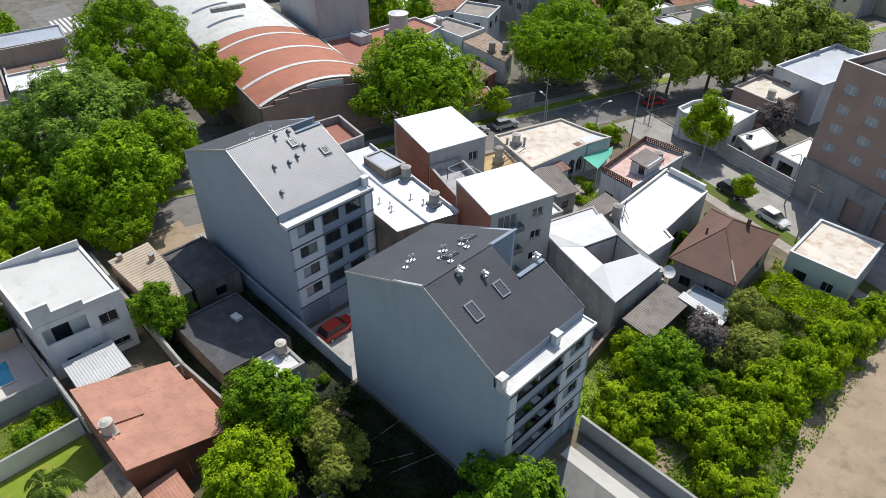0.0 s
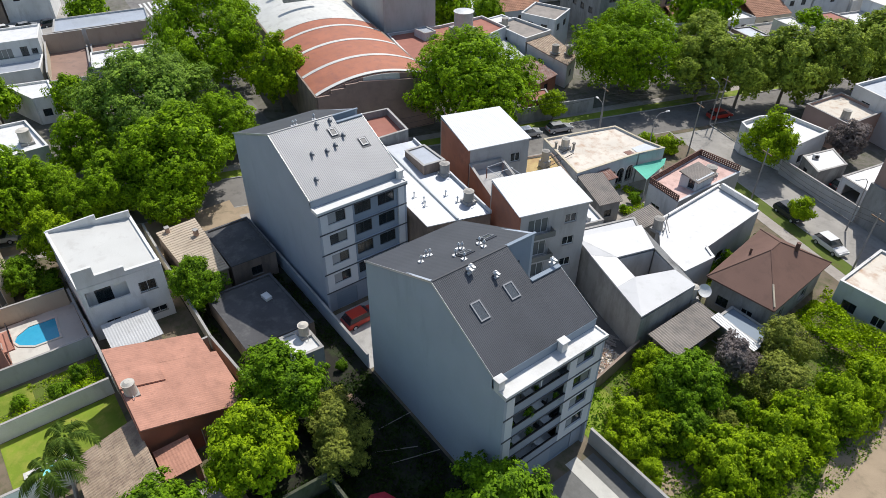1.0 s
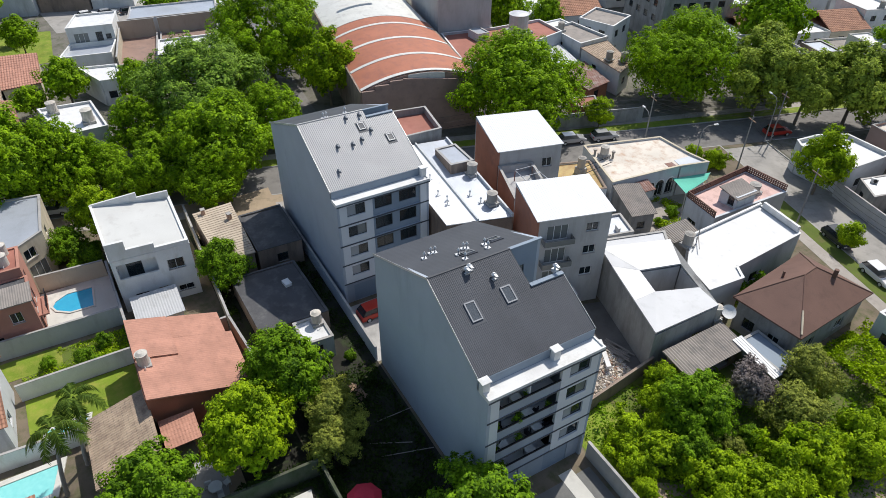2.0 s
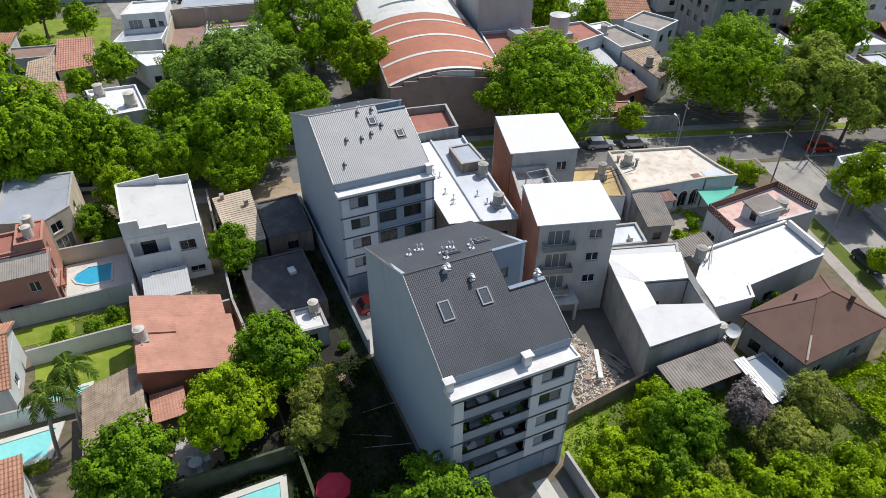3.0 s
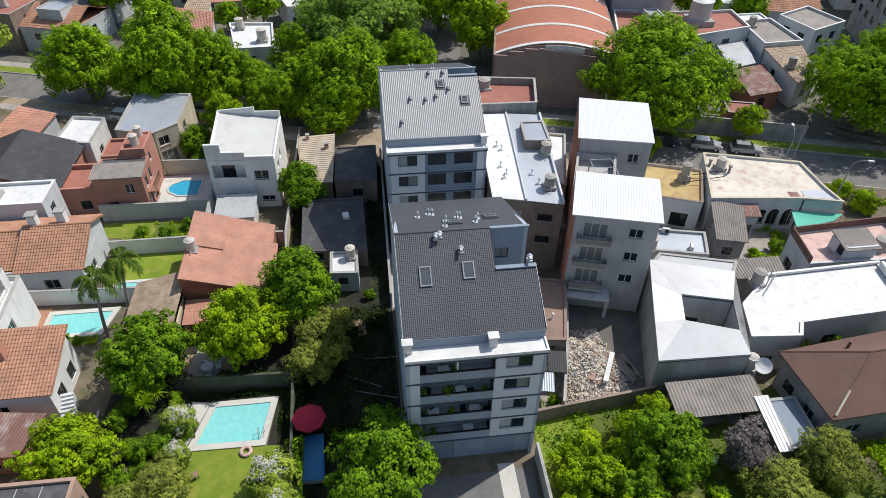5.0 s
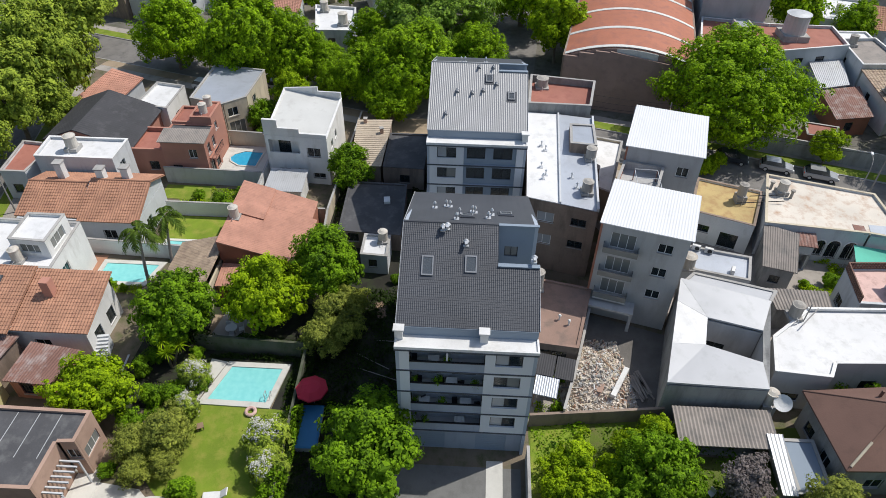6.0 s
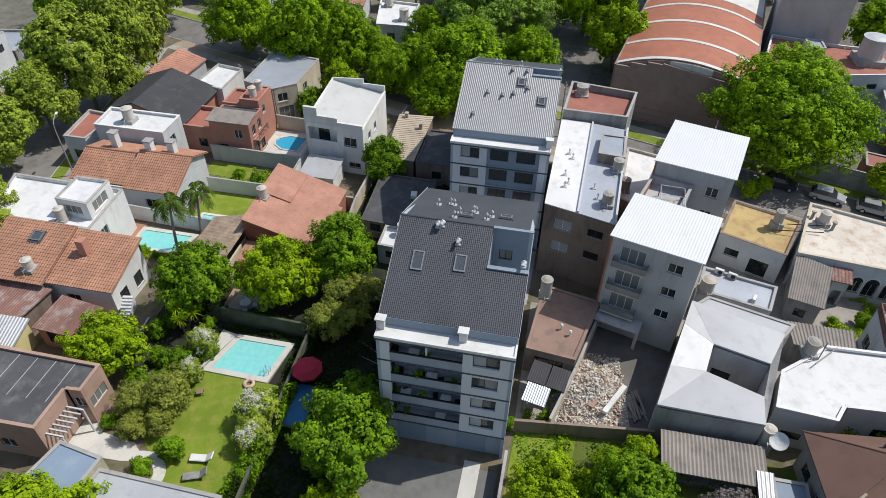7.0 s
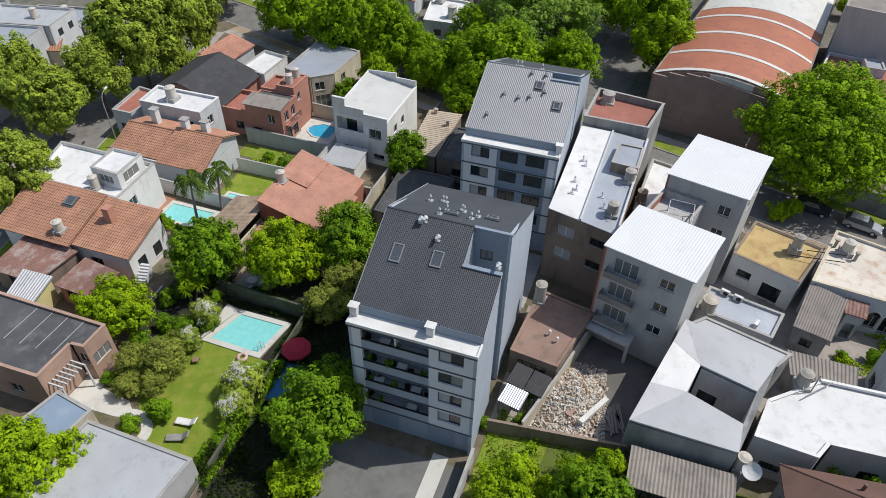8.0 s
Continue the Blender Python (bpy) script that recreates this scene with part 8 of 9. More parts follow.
# ---- pools ----
def pool(label, pts, water, border=0.45, deck="concrete", deep=0.0):
    o = pts[0]
    ob = thing("swimming_pool", o[0], o[1], 0, 0, label, "pool")
    p = ccw(rel(pts, o))
    out = inset(p, -border)
    for i in range(len(p)):
        j = (i + 1) % len(p)
        bm = bmesh.new()
        prism(bm, ccw([out[i], out[j], p[j], p[i]]), 0.01, 0.14 + 0.001 * i)
        part("coping_stone", bm, deck, ob)
    bm = bmesh.new()
    prism(bm, inset(p, 0.002), 0.005, 0.06)
    part("water", bm, water, ob)
    return ob


big_pool = pool("large turquoise swimming pool with a wide pale surround", [(-22.7, 7.0), (-19.1, 5.9), (-19.0, 11.0), (-22.7, 11.6)], "water", 0.55, "poolstone")
bm = bmesh.new()
prism(bm, [(-23.5, 4.9), (-18.7, 5.0), (-19.6, 5.3), (-23.2, 6.5)], 0.01, 0.12)
tagged(part("paving", bm, "poolstone"), "pale pool deck slab", "paving", kind="structure")
lad = thing("pool_ladder", -19.3, 11.1, 0.1, 0, "chrome ladder at the pool edge", "ladder")
for y in (-0.22, 0.22):
    bm = bmesh.new()
    tube(bm, (0, y, 0), (0, y, 0.75), 0.03)
    tube(bm, (0, y, 0.75), (-0.45, y, 0.75), 0.03)
    tube(bm, (-0.45, y, 0.75), (-0.45, y, -0.02), 0.03)
    part("rail", bm, "galv", lad)
pool("rectangular blue-green pool on a terracotta terrace", [(-35.6, -10.2), (-32.9, -10.2), (-32.9, -5.3), (-35.6, -4.6)], "water", 0.5, "poolstone")
pool("small shallow pool by the lawn", [(-39.6, -5.2), (-38.0, -5.2), (-37.8, -2.4), (-39.6, -2.0)], "water", 0.35, "poolstone")
pool("small bright blue patio pool", [(-57.3, -3.0), (-56.6, -3.3), (-55.8, -3.0), (-54.9, -1.8), (-54.8, 0.4), (-58.0, 0.6), (-58.1, -1.8)], "waterblue", 0.2, "poolstone")

ring = thing("swim_ring", -18.0, 10.0, 0.03, 0, "white and pink swim ring on the grass", "swim ring")
bm = bmesh.new()
n, mm = 20, 8
vs = [[bm.verts.new(((0.38 + 0.15 * math.cos(2 * math.pi * j / mm)) * math.cos(2 * math.pi * i / n), (0.38 + 0.15 * math.cos(2 * math.pi * j / mm)) * math.sin(2 * math.pi * i / n), 0.15 + 0.15 * math.sin(2 * math.pi * j / mm))) for j in range(mm)] for i in range(n)]
for i in range(n):
    for j in range(mm):
        bm.faces.new((vs[i][j], vs[(i + 1) % n][j], vs[(i + 1) % n][(j + 1) % mm], vs[i][(j + 1) % mm]))
part("tube", bm, "pinkroof", ring)

umb = thing("parasol", -19.3, 15.15, 0, 0, "open crimson parasol beside the wall", "parasol")
bm = bmesh.new()
cyl(bm, 0, 0, 0, 2.5, 0.03)
part("pole", bm, "galv", umb)
for i in range(8):
    bm = bmesh.new()
    a, b = 2 * math.pi * i / 8, 2 * math.pi * (i + 1) / 8
    top = bm.verts.new((0, 0, 2.6))
    m1 = [bm.verts.new((0.8 * math.cos(t), 0.8 * math.sin(t), 2.4)) for t in (a, b)]
    m2 = [bm.verts.new((1.38 * math.cos(t), 1.38 * math.sin(t), 2.02)) for t in (a, b)]
    m3 = [bm.verts.new((1.38 * math.cos(t), 1.38 * math.sin(t), 1.86)) for t in (a, b)]
    bm.faces.new((top, m1[0], m1[1]))
    bm.faces.new((m1[0], m2[0], m2[1], m1[1]))
    bm.faces.new((m2[0], m3[0], m3[1], m2[1]))
    part("canopy_panel", bm, "umbrella", umb)
tarp = thing("covered_pool", -16.5, 15.3, 0, 2, "above-ground pool under a blue cover", "pool")
bm = bmesh.new()
box(bm, -2.0, 2.0, -0.95, 0.95, 0, 0.72)
bmesh.ops.bevel(bm, geom=list(bm.edges), offset=0.1, segments=2, affect="EDGES")
part("side", bm, "concrete", tarp)
bm = bmesh.new()
bmesh.ops.create_grid(bm, x_segments=24, y_segments=12, size=1)
for q in bm.verts:
    x, y = q.co.x * 2.06, q.co.y * 1.0
    q.co = (x, y, 0.78 + 0.05 * noise.noise((x * 1.5, y * 1.5, 3)) - (0.08 if abs(q.co.x) > 0.98 or abs(q.co.y) > 0.98 else 0))
part("cover", bm, "tarp", tarp, "wrinkled blue cover")

lng = thing("sun_lounger", -10.3, 9.4, 0, 8, "white cushioned sun lounger on the lawn", "lounger", "sun loungers")
bm = bmesh.new()
box(bm, -0.32, 0.32, -0.9, 0.45, 0.28, 0.4)
bmesh.ops.bevel(bm, geom=list(bm.edges), offset=0.04, segments=2, affect="EDGES")
part("mattress", bm, "white", lng)
bm = bmesh.new()
box(bm, -0.32, 0.32, 0, 0.75, 0, 0.1)
bm.transform(pose(0, 0.47, 0.32, 40))
part("backrest", bm, "white", lng)
for x, y in ((-0.28, -0.8), (0.28, -0.8), (-0.28, 0.4), (0.28, 0.4)):
    bm = bmesh.new()
    cyl(bm, x, y, 0, 0.28, 0.03, n=8)
    part("leg", bm, "blackmetal", lng)
l2 = copy_thing(lng, pose(-8.8, 9.6, 0, 0, 0, 20))
for c in l2.children:
    if c.name.startswith(("mattress", "backrest")):
        c.data = c.data.copy()
        c.data.materials[0] = M["grey"]
tagged(l2, "dark cushioned sun lounger on the lawn")

# white garden table and chairs behind the tile roof house
tb = thing("garden_table", -26.8, 5.8, 0, 0, "round white garden table", "table")
bm = bmesh.new()
cyl(bm, 0, 0, 0.7, 0.04, 0.55, n=20)
part("tabletop", bm, "white", tb)
for a in range(4):
    bm = bmesh.new()
    tube(bm, (0.35 * math.cos(a * 1.571), 0.35 * math.sin(a * 1.571), 0), (0.25 * math.cos(a * 1.571), 0.25 * math.sin(a * 1.571), 0.7), 0.03)
    part("leg", bm, "white", tb)
chair = thing("garden_chair", -26.0, 6.0, 0, 90, "white plastic garden chair", "chair", "garden chairs")
bm = bmesh.new()
box(bm, -0.24, 0.24, -0.24, 0.24, 0.4, 0.44)
part("seat", bm, "white", chair)
bm = bmesh.new()
box(bm, -0.24, 0.24, 0.2, 0.24, 0.441, 0.9)
part("backrest", bm, "white", chair)
for x, y in ((-0.2, -0.2), (0.2, -0.2), (-0.2, 0.2), (0.2, 0.2)):
    bm = bmesh.new()
    cyl(bm, x, y, 0, 0.4, 0.025, n=8)
    part("leg", bm, "white", chair)
copy_thing(chair, pose(-27.0, 6.7, 0, 0, 0, 20))
copy_thing(chair, pose(-27.6, 5.4, 0, 0, 0, 260))
copy_thing(chair, pose(-12.6, 47.0, 0, 0, 0, 40))
patch("terrace", [(-29.0, 3.4), (-24.7, 3.5), (-24.6, 8.0), (-29.0, 8.0)], 0.03, "sand", "sandy patio behind the house", "terrace")


# ---- cars ----
def car(x, y, rz, mat, label, long=4.1, tall=1.48):
    """Own axes: x forward."""
    ob = thing("car", x, y, -0.1, rz, label, "car", "parked cars")
    L, W2 = long / 2, 0.84
    prof = [(-L, 0.45), (-L, 0.85), (-L + 0.25, 0.98), (L - 1.05, 0.96), (L - 0.15, 0.78), (L, 0.6), (L, 0.35), (-L, 0.3)]
    bm = bmesh.new()
    gable_solid(bm, prof, -W2, W2)
    bmesh.ops.bevel(bm, geom=list(bm.edges), offset=0.07, segments=2, affect="EDGES")
    part("body", bm, mat, ob)
    bm = bmesh.new()
    lo = [(-L + 0.12, 0.96), (L - 1.1, 0.96), (L - 1.75, tall), (-L + 0.55, tall)]
    a = [bm.verts.new((px, -W2 * (0.94 if pz < 1.2 else 0.78), pz)) for px, pz in lo]
    b = [bm.verts.new((px, W2 * (0.94 if pz < 1.2 else 0.78), pz)) for px, pz in lo]
    bm.faces.new(a)
    bm.faces.new(b[::-1])
    for i in range(4):
        j = (i + 1) % 4
        bm.faces.new((a[i], b[i], b[j], a[j]))
    bmesh.ops.recalc_face_normals(bm, faces=bm.faces)
    part("window_band", bm, "glass", ob)
    bm = bmesh.new()
    box(bm, -L + 0.55, L - 1.75, -W2 * 0.8, W2 * 0.8, tall - 0.015, tall + 0.035)
    bmesh.ops.bevel(bm, geom=list(bm.edges), offset=0.02, segments=1, affect="EDGES")
    part("roof", bm, mat, ob)
    for px in (-L + 0.75, L - 0.8):
        for py in (-W2 + 0.08, W2 - 0.08):
            bm = bmesh.new()
            cyl(bm, 0, 0, -0.1, 0.2, 0.31, n=16)
            bm.transform(pose(px, py, 0.31, 90))
            wh = part("wheel", bm, "rubber", ob)
            bm = bmesh.new()
            cyl(bm, 0, 0, -0.108, 0.216, 0.19, n=12)
            bm.transform(pose(px, py, 0.31, 90))
            part("rim", bm, "galv", wh)
    for py in (-0.6, 0.6):
        bm = bmesh.new()
        box(bm, L - 0.12, L + 0.01, py - 0.17, py + 0.17, 0.6, 0.72)
        part("headlight", bm, "framewhite", ob)
        bm = bmesh.new()
        box(bm, -L - 0.01, -L + 0.1, py - 0.15, py + 0.15, 0.66, 0.82)
        part("tail_light", bm, "carred", ob)
    return ob


A1 = math.degrees(math.atan2(D1[1], D1[0]))
A2 = math.degrees(math.atan2(D2[1], D2[0]))
A3 = math.degrees(math.atan2(D3[1], D3[0]))
for x, y, a, mt, lb in ((-58.9, 67.2, A1, "carsilver", "silver hatchback parked by the grass verge"), (-57.3, 72.2, A1, "carsilver", "grey hatchback parked by the verge"), (-60.6, 62.0, A1, "cardark", "dark car in the tree shade"),
                        (-23.4, 78.9, A2, "cardark", "dark car parked under a street tree"), (-16.8, 76.4, A2, "carwhite", "white hatchback parked on the side street"), (-39.2, 25.6, 92, "carred", "red car in the court between buildings"),
                        (-76.0, -1.6, A1, "carwhite", "white car under plane trees"), (-79.2, -9.8, A1, "cardark", "dark car under plane trees"), (-75.2, -12.6, A1, "carwhite", "white car beside the silver roof"),
                        (-36.0, 92.0, A2 + 90, "carwhite", "white car at the corner"), (-45.4, 96.4, A1, "carred", "red car in the tree shade"), (-88.0, -24.0, A1, "carwhite", "white car on the leafy street"), (-22.5, 91.2, A2 + 90, "cardark", "dark car in a yard"),
                        (-156.0, 12.0, 98, "carwhite", "white car in the car park"), (-155.4, 16.0, 98, "carsilver", "silver car in the car park"), (-154.6, 20.4, 98, "cardark", "dark car in the car park"), (-163.0, 13.0, 98, "carsilver", "grey car in the car park"), (-162.0, 18.0, 98, "carwhite", "pale car in the car park")):
    car(x, y, a, mt, lb)


# ---- poles, lamps, cables ----
def street_lamp(x, y, h, rz, label="grey street lamp with a curved arm"):
    ob = thing("street_lamp", x, y, 0, rz, label, "street lamp", "street lamps")
    bm = bmesh.new()
    cyl(bm, 0, 0, 0, h * 0.85, 0.1, 0.06, 10)
    part("pole", bm, "pole", ob)
    bm = bmesh.new()
    pts = [(0, 0, h * 0.84), (0.15, 0, h * 0.94), (0.6, 0, h), (1.6, 0, h + 0.12)]
    for a, b in zip(pts, pts[1:]):
        tube(bm, a, b, 0.045, 0.04, 8)
    part("arm", bm, "pole", ob)
    bm = bmesh.new()
    box(bm, 1.55, 2.2, -0.14, 0.14, h + 0.05, h + 0.2)
    bmesh.ops.bevel(bm, geom=list(bm.edges), offset=0.04, segments=2, affect="EDGES")
    part("lamp_head", bm, "framewhite", ob)
    return ob


def utility_pole(x, y, h=8.0):
    ob = thing("utility_pole", x, y, 0, A1, "grey utility pole carrying cables", "pole", "utility poles")
    bm = bmesh.new()
    cyl(bm, 0, 0, 0, h, 0.11, 0.07, 10)
    part("post", bm, "pole", ob)
    bm = bmesh.new()
    box(bm, -0.05, 0.05, -0.8, 0.8, h - 0.7, h - 0.58)
    part("cross_arm", bm, "wood", ob)
    return ob


street_lamp(-50.2, 72.9, 6.9, A2 + 180)
street_lamp(-43.7, 76.2, 6.9, A1)
street_lamp(-44.6, 92.6, 6.9, A2 + 180)
street_lamp(-43.6, -24.6, 7.5, 200)
street_lamp(-66.4, 31.0, 8.0, A2 + 180)
street_lamp(-17.4, 81.5, 7.5, A1 + 180)
poles = [(-52.8, 76.0), (-41.2, 82.6), (-44.2, 93.4), (-60.6, 52.4), (-28.0, 77.6), (-13.0, 74.0), (-66.6, 34.0)]
for p in poles:
    utility_pole(*p)


def cable(a, b, sag):
    ob = thing("cable", a[0], a[1], 0, 0, "thin black overhead cable", "cable", "overhead cables")
    bm = bmesh.new()
    pts = [Vector(a).lerp(Vector(b), i / 10) - Vector((a[0], a[1], sag * 4 * (i / 10) * (1 - i / 10))) for i in range(11)]
    across = Vector((a[1] - b[1], b[0] - a[0], 0)).normalized() * 0.018
    rings = [[bm.verts.new(p + d) for d in (across, Vector((0, 0, 0.018)), -across, Vector((0, 0, -0.018)))] for p in pts]
    for r0, r1 in zip(rings, rings[1:]):
        for i in range(4):
            bm.faces.new((r0[i], r0[(i + 1) % 4], r1[(i + 1) % 4], r1[i]))
    bm.faces.new(rings[0][::-1])
    bm.faces.new(rings[-1])
    bmesh.ops.recalc_face_normals(bm, faces=bm.faces)
    part("wire", bm, "cable", ob)


for i, j in ((0, 1), (0, 2), (0, 3), (1, 4), (4, 5), (3, 6), (1, 2)):
    for k, dz in enumerate((7.8, 7.4, 7.0, 6.6, 6.1, 5.7) if (i, j) == (0, 2) else (7.8, 7.2, 6.7)):
        off = 0.3 * (k % 3)
        cable((poles[i][0] + off, poles[i][1], dz), (poles[j][0] + off, poles[j][1], dz), 0.6 + 0.1 * k)


# ---- the building lot: rubble, timbers, patio ----
rng = random.Random(9)
heap = thing("rubble_heap", -23.4, 39.0, 0, 0, "heap of broken masonry and timber on the lot", "rubble")
stones = []
for s in range(6):
    bm = bmesh.new()
    bmesh.ops.create_icosphere(bm, subdivisions=1, radius=0.5)
    for q in bm.verts:
        q.co *= rng.uniform(0.6, 1.2)
        q.co.z *= 0.6
    stones.append(mesh_of(bm, "rubble"))


def mound(x, y):
    return 1.1 * max(0.0, 1 - ((x + 0.4) / 3.4) ** 2 - ((y - 0.1) / 3.3) ** 2) + 0.2 * noise.noise((x, y, 1))


for i in range(290):
    x, y = rng.uniform(-3.9, 3.6), rng.uniform(-3.0, 3.2)
    st = new("stone", stones[i % 6])
    st.parent = heap
    k = rng.choice([0.12, 0.16, 0.2, 0.26, 0.34, 0.7])
    st.matrix_basis = pose(x, y + 0.3 * x * 0.4, max(0.05, mound(x, y)), rng.uniform(0, 360), rng.uniform(0, 360), rng.uniform(0, 360)) @ Matrix.Diagonal((k, k * rng.uniform(0.5, 1.2), k * 0.7, 1))
for mat, count in (("rubble", 1900), ("white", 420), ("brickpale", 500), ("concrete", 700), ("cream", 500)):
    verts, faces = [], []
    for i in range(count):
        x, y = rng.uniform(-4.4, 4.2), rng.uniform(-3.4, 3.6)
        c = Vector((x, y + 0.12 * x, max(0.03, mound(x, y)) + 0.12))
        k = rng.choice([0.03, 0.04, 0.05, 0.065, 0.09, 0.14])
        turn = pose(0, 0, 0, rng.uniform(0, 360), rng.uniform(0, 360), rng.uniform(0, 360)).to_3x3()
        size = Vector((k * rng.uniform(0.8, 2.6), k * rng.uniform(0.5, 1), k * rng.uniform(0.3, 0.7)))
        b = len(verts)
        verts += [tuple(c + turn @ Vector((rng.uniform(0.6, 1) * size.x * sx, rng.uniform(0.6, 1) * size.y * sy, rng.uniform(0.6, 1) * size.z * sz))) for sz in (-1, 1) for sx, sy in ((-1, -1), (1, -1), (1, 1), (-1, 1))]
        faces += [tuple(b + q for q in f) for f in ((3, 2, 1, 0), (4, 5, 6, 7), (0, 1, 5, 4), (1, 2, 6, 5), (2, 3, 7, 6), (3, 0, 4, 7))]
    tagged(raw("rubble_chip", verts, faces, mat, heap), kind="stuff")
bm = bmesh.new()
bmesh.ops.create_grid(bm, x_segments=24, y_segments=24, size=1)
for q in bm.verts:
    x, y = q.co.x * 4.2, q.co.y * 3.6
    q.co = (x, y + 0.12 * x, max(-0.1, mound(x, y)) + 0.05)
part("mound", bm, "rubble", heap)
for i in range(12):
    x, y, a = rng.uniform(-3.4, 3.2), rng.uniform(-2.4, 2.6), rng.uniform(0, 180)
    bm = bmesh.new()
    box(bm, -0.9, 0.9, -0.06, 0.06, -0.03, 0.03)
    bm.transform(pose(x, y, mound(x, y) + 0.22, rng.uniform(-10, 10), rng.uniform(-8, 8), a))
    part("timber", bm, rng.choice(["wood", "concrete", "cream"]), heap)
bm = bmesh.new()
box(bm, -1.9, 1.9, -0.22, 0.22, -0.15, 0.15)
bm.transform(pose(0.8, 2.6, 0.7, 3, -4, -28))
part("beam", bm, "white", heap, "broken white rendered beam")
bm = bmesh.new()
box(bm, -0.8, 0.8, -0.45, 0.45, -0.05, 0.05)
bm.transform(pose(1.4, 0.3, 0.75, 10, -12, 60))
part("slab", bm, "brickpale", heap, "broken brown slab")
logs = thing("plank_pile", -22.6, 43.4, 0, 20, "pile of grey planks in shade", "planks")
for i in range(14):
    bm = bmesh.new()
    box(bm, -1.3, 1.3, -0.09, 0.09, 0, 0.05)
    bm.transform(pose(rng.uniform(-0.4, 0.4), rng.uniform(-0.7, 0.7), 0.02 + 0.055 * (i % 5), 0, 0, rng.uniform(-12, 12)))
    part("plank", bm, "greytile", logs)
shade = thing("pergola", -23.2, 34.2, 0, -12, "patio shade of grey sheets on posts", "pergola")
for x0, y0 in ((0, 0), (0, 1.7)):
    v, f = sheet((1.3, y0, 2.2), (1.3, y0 + 1.6, 2.2), (-2.2, 0, 0.25), pitch=0.2, amp=0.02)
    raw("roof_sheet", [tuple(p) for p in v], f, "slate", shade)
for x, y in ((-0.8, 0.1), (1.2, 0.1), (-0.8, 3.2), (1.2, 3.2)):
    bm = bmesh.new()
    box(bm, x - 0.05, x + 0.05, y - 0.05, y + 0.05, 0, 2.15 + (0.2 if x < 0 else 0))
    part("post", bm, "wood", shade)
low_roof = thing("awning", -20.9, 33.9, 0, -12, "small awning of pale corrugated sheet", "awning")
v, f = sheet((0.9, 0, 1.9), (0.9, 2.0, 1.9), (-1.9, 0, 0.2), pitch=0.2, amp=0.04)
raw("roof_sheet", [tuple(p) for p in v], f, "roofsilver", low_roof)
for x, y in ((-0.9, 0.1), (0.8, 0.1), (-0.9, 1.9), (0.8, 1.9)):
    bm = bmesh.new()
    box(bm, x - 0.04, x + 0.04, y - 0.04, y + 0.04, 0, 1.86)
    part("post", bm, "wood", low_roof)
tank(-19.8, 52.9, 0.0, 1.2, 0.5, "tank", 2.6, "white water tank on a tall brick stand")
dish = thing("satellite_dish", -19.0, 53.5, 2.6, 30, "white satellite dish on a mast", "dish")
bm = bmesh.new()
cyl(bm, 0, 0, 0, 0.9, 0.04)
part("mast", bm, "galv", dish)
bm = bmesh.new()
n = 18
ctr = bm.verts.new((0, 0, 0))
r1 = [bm.verts.new((0.35 * math.cos(2 * math.pi * i / n), 0.35 * math.sin(2 * math.pi * i / n), 0.06)) for i in range(n)]
r2 = [bm.verts.new((0.7 * math.cos(2 * math.pi * i / n), 0.7 * math.sin(2 * math.pi * i / n), 0.22)) for i in range(n)]
for i in range(n):
    j = (i + 1) % n
    bm.faces.new((ctr, r1[i], r1[j]))
    bm.faces.new((r1[i], r2[i], r2[j], r1[j]))
bm.transform(pose(0, 0, 0.95, 35, 20, 0))
part("reflector", bm, "white", dish)
cloth = thing("shade_sail", -40.9, 68.6, 0, 0, "green shade cloth over a patio", "shade sail")
bm = bmesh.new()
q = [Vector(p) for p in ((0.6, -0.4, 3.0), (1.9, 5.0, 3.0), (2.9, 3.3, 3.0), (3.9, -1.5, 2.9))]
n = 10
g = [[bm.verts.new(q[0].lerp(q[1], i / n).lerp(q[3].lerp(q[2], i / n), j / n) - Vector((0, 0, 0.3 * math.sin(math.pi * i / n) * math.sin(math.pi * j / n)))) for j in range(n + 1)] for i in range(n + 1)]
for i in range(n):
    for j in range(n):
        bm.faces.new((g[i][j], g[i + 1][j], g[i + 1][j + 1], g[i][j + 1]))
part("cloth", bm, "teal", cloth)
for p in q:
    bm = bmesh.new()
    cyl(bm, p.x, p.y, 0, p.z, 0.04)
    part("post", bm, "galv", cloth)


# ---- clutter round the tile-roofed house and the rusty sheds ----
st = thing("garden_stairs", -22.4, -4.9, 0, 100, "white masonry stairs up to the tile-roofed house", "stairs")
for k in range(8):
    bm = bmesh.new()
    box(bm, -0.55, 0.55, 0.28 * k, 0.28 * (k + 1), 0, 0.18 * (k + 1))
    part("step", bm, "whitewall", st)
rng = random.Random(5)
for k in range(16):
    x, y = -20.6 + rng.uniform(-1.6, 1.8), -4.0 + rng.uniform(-1.2, 1.4)
    pl = thing("plank", x, y, 0.02 + 0.05 * (k % 4), rng.uniform(0, 180), rng.choice(["pale weathered plank lying in the yard", "old timber board lying in the yard"]), "plank", "loose boards")
    bm = bmesh.new()
    ln = rng.uniform(0.6, 1.6)
    box(bm, -ln, ln, -0.09, 0.09, 0, 0.045)
    part("board", bm, rng.choice(["whitewall", "wood", "concrete"]), pl)
cloth = thing("cloth", -16.6, -6.0, 0.0, 20, "crumpled pink cloth beside the sheds", "cloth")
bm = bmesh.new()
bmesh.ops.create_grid(bm, x_segments=14, y_segments=14, size=0.8)
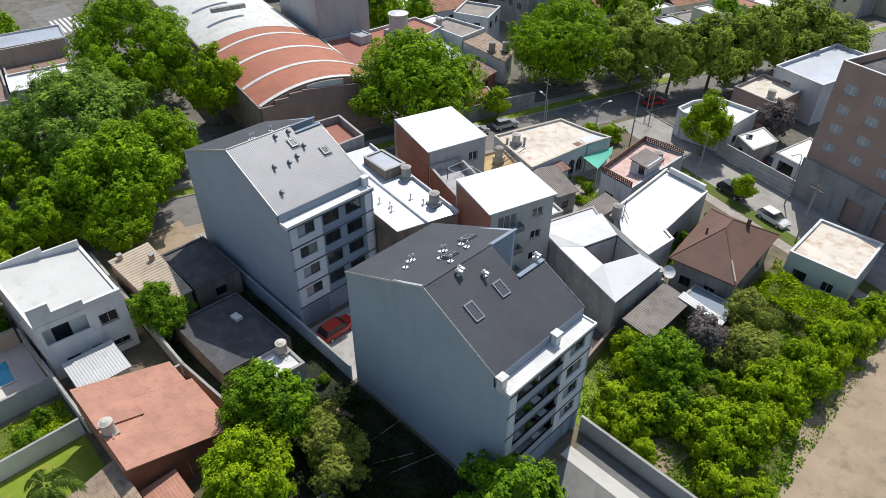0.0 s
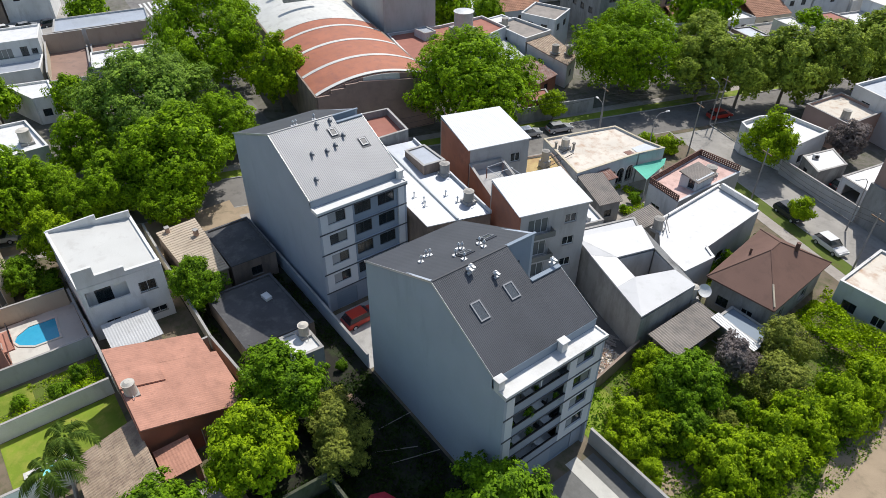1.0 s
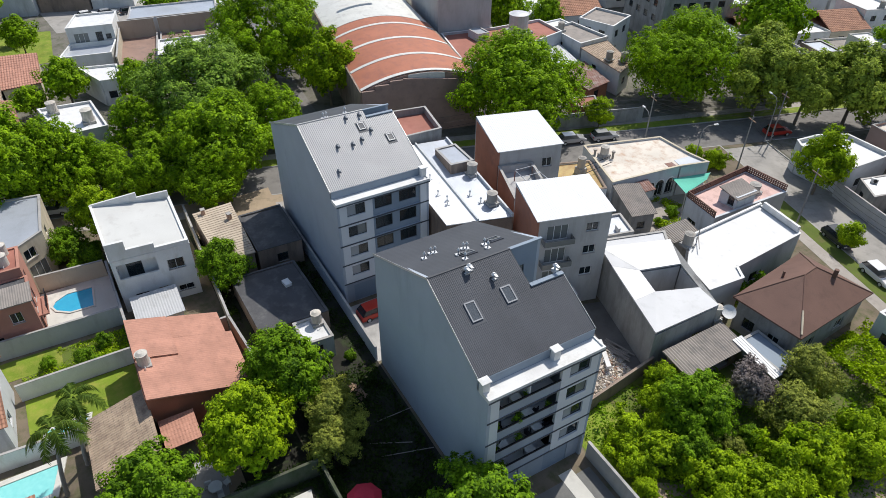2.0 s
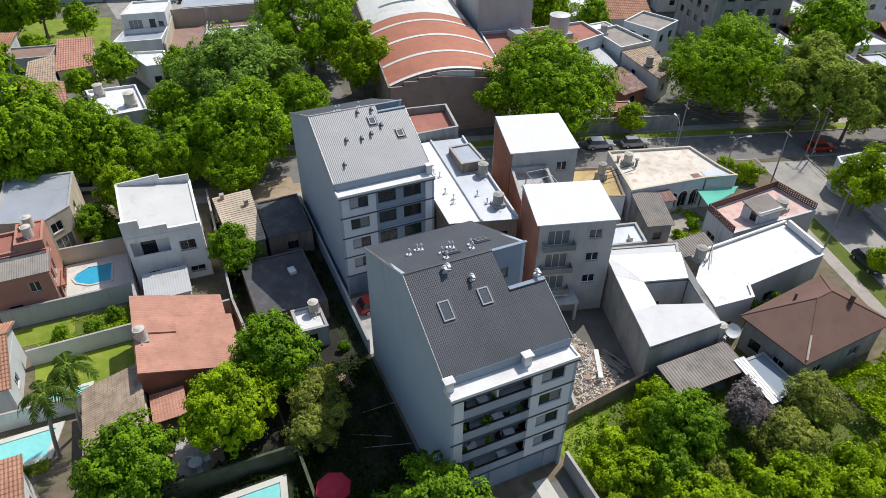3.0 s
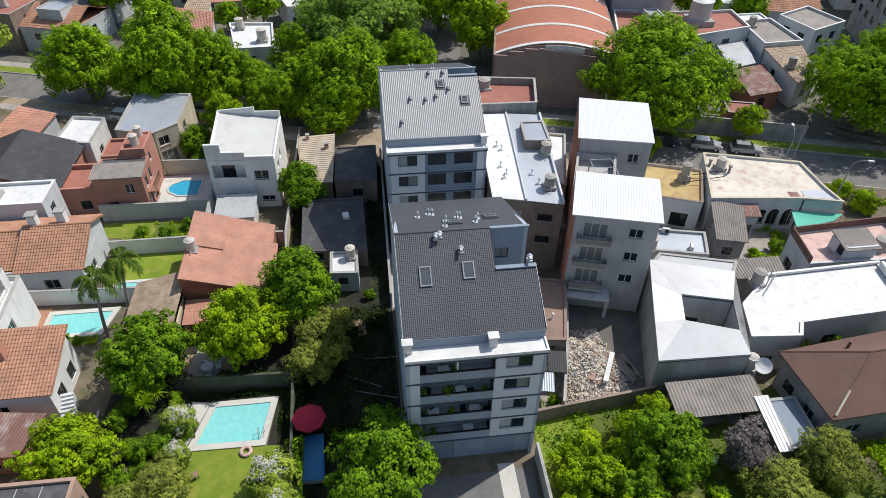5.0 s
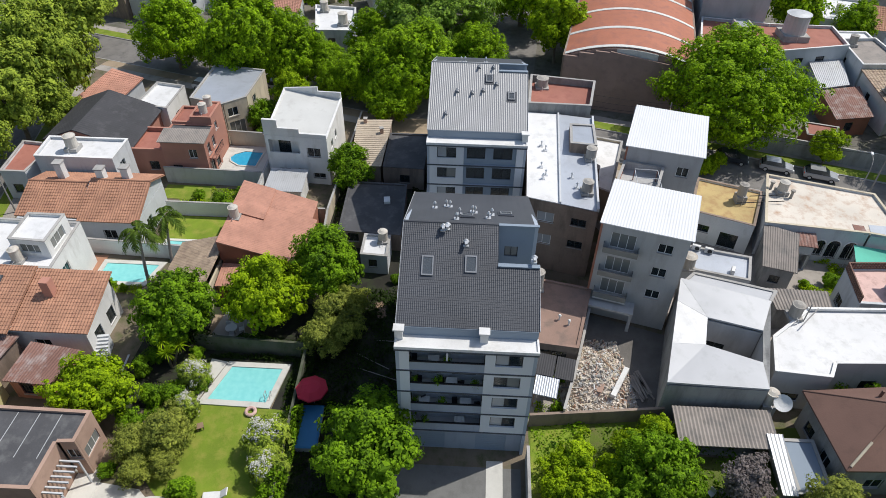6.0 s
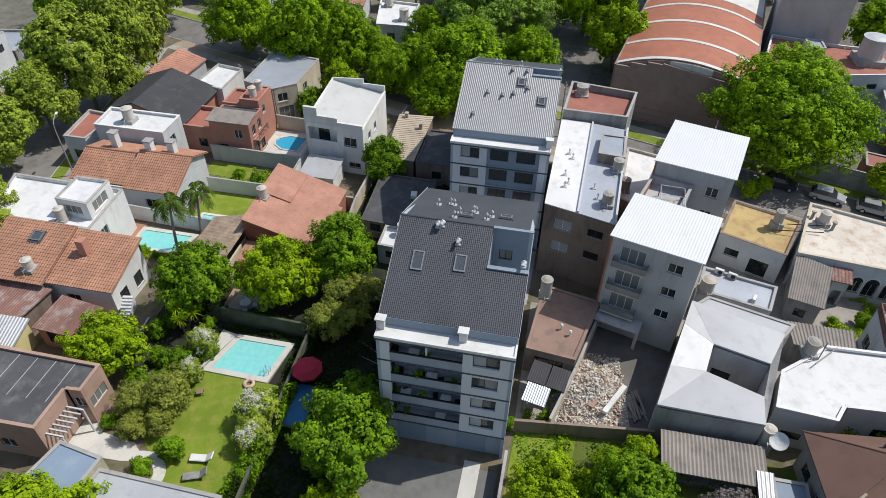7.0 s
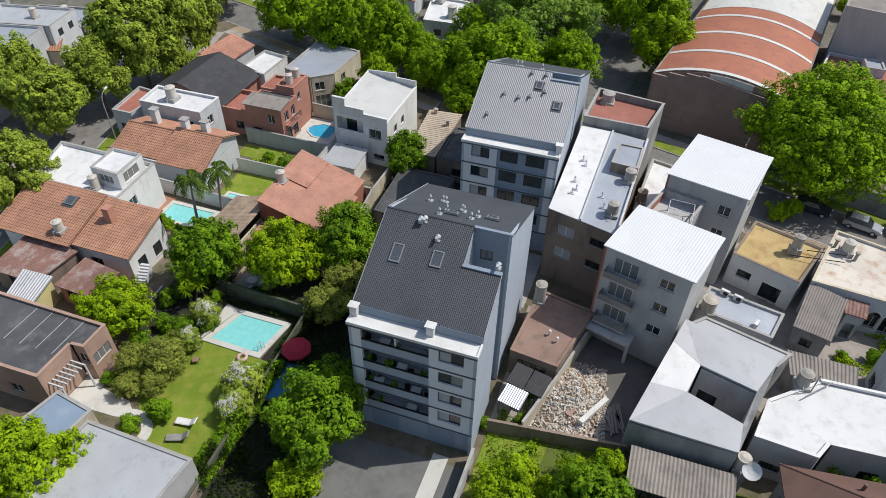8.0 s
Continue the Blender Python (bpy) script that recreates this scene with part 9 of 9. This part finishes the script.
for q in bm.verts:
    q.co.z = 0.32 + 0.3 * noise.noise((q.co.x * 1.6, q.co.y * 1.6, 2)) - 0.28 * (q.co.x ** 2 + q.co.y ** 2)
bmesh.ops.solidify(bm, geom=list(bm.faces), thickness=0.02)
part("sheet", bm, "pinkroof", cloth)
# chairs and tables on the balconies
for k, (y, z) in enumerate(((24.9, 5.3), (26.9, 7.7), (25.6, 10.1), (28.0, 5.3), (27.6, 2.9))):
    t2 = thing("balcony_table", -15.85, y, z, 0, "small white table on a balcony", "table", "balcony tables")
    bm = bmesh.new()
    box(bm, -0.3, 0.3, -0.4, 0.4, 0.7, 0.74)
    part("tabletop", bm, "white", t2)
    for a in (-0.26, 0.26):
        for b in (-0.36, 0.36):
            bm = bmesh.new()
            cyl(bm, a, b, 0, 0.699, 0.02, n=6)
            part("leg", bm, "blackmetal", t2)

def pot_plant(x, y, z, k, seed):
    ob = thing("potted_plant", x, y, z, 0, "leafy plant in a dark pot on a balcony", "potted plant", "balcony plants")
    bm = bmesh.new()
    cyl(bm, 0, 0, 0, 0.32, 0.13, 0.18, 10)
    part("pot", bm, "blackmetal", ob)
    v, f = leaves(seed, 0.3 * k, 0.4 * k, 0.55 + 0.15 * k, 8, 160, 0.1)
    raw("foliage", v, f, "citrus", ob)


for k, (y, z, sz) in enumerate(((24.3, 7.7, 1.0), (25.9, 7.7, 1.3), (26.2, 5.3, 1.2), (26.5, 10.1, 0.8), (24.2, 5.3, 0.8), (25.0, 2.9, 1.1), (28.6, 7.7, 0.9))):
    pot_plant(-15.75, y, z, sz, 300 + k)
for k, (y, z, a) in enumerate(((26.1, 7.7, 60), (27.6, 7.7, -70), (24.2, 10.1, 90), (27.2, 5.3, 100), (28.9, 5.3, -80), (24.5, 7.7, 80), (24.9, 5.3, 120))):
    ch = thing("balcony_chair", -15.9, y, z, a, "dark folding chair on a balcony", "chair", "balcony chairs")
    bm = bmesh.new()
    box(bm, -0.2, 0.2, -0.2, 0.2, 0.42, 0.46)
    part("seat", bm, "blackmetal", ch)
    bm = bmesh.new()
    box(bm, -0.2, 0.2, 0.17, 0.2, 0.461, 0.92)
    part("backrest", bm, "blackmetal", ch)
    for u, v in ((-0.17, -0.17), (0.17, -0.17), (-0.17, 0.17), (0.17, 0.17)):
        bm = bmesh.new()
        cyl(bm, u, v, 0, 0.419, 0.018, n=6)
        part("leg", bm, "blackmetal", ch)
panel_ob = thing("old_door", -30.6, 19.5, 0.02, 15, "weathered brown door lying on the ground", "door")
bm = bmesh.new()
box(bm, -1.1, 1.1, -0.45, 0.45, 0, 0.06)
part("door_leaf", bm, "brownsheet", panel_ob)
for u in (-0.55, 0.55):
    bm = bmesh.new()
    box(bm, u - 0.42, u + 0.42, -0.32, 0.32, 0.0605, 0.085)
    part("raised_panel", bm, "wood", panel_ob)
for k, (x, y, a, ln) in enumerate(((-22.5, 20.4, 70, 2.2), (-24.0, 19.6, 60, 1.8), (-26.5, 21.2, 85, 1.6))):
    po = thing("pole", x, y, 0.05, a, "thin grey pole lying in the shaded strip", "pole", "loose poles")
    bm = bmesh.new()
    tube(bm, (-ln, 0, 0.02), (ln, 0, 0.25), 0.04)
    part("shaft", bm, "greytile", po)
stool = thing("stool", -16.2, 6.3, 0.03, 25, "small brown wooden stool on the lawn", "stool")
bm = bmesh.new()
box(bm, -0.28, 0.28, -0.28, 0.28, 0.36, 0.42)
part("seat", bm, "wood", stool)
for a in (-0.23, 0.23):
    for b in (-0.23, 0.23):
        bm = bmesh.new()
        box(bm, a - 0.03, a + 0.03, b - 0.03, b + 0.03, 0, 0.359)
        part("leg", bm, "wood", stool)
# steel frame left on the open roof terrace
fr2 = thing("roof_frame", -42.4, 44.4, 8.6, 12, "rusty steel frame on the unfinished terrace", "frame")
for x, y in ((0, 0), (3.2, -0.9), (0.6, 2.2), (3.8, 1.3)):
    bm = bmesh.new()
    box(bm, x - 0.04, x + 0.04, y - 0.04, y + 0.04, 0, 1.25)
    part("post", bm, "rust", fr2)
for a, b in (((0, 0, 1.3), (3.2, -0.9, 1.3)), ((0.6, 2.2, 1.3), (3.8, 1.3, 1.3)), ((0, 0, 1.38), (0.6, 2.2, 1.38)), ((3.2, -0.9, 1.38), (3.8, 1.3, 1.38)), ((1.6, -0.45, 1.45), (2.2, 1.75, 1.45))):
    bm = bmesh.new()
    tube(bm, a, b, 0.035)
    part("beam", bm, "whitewall", fr2)
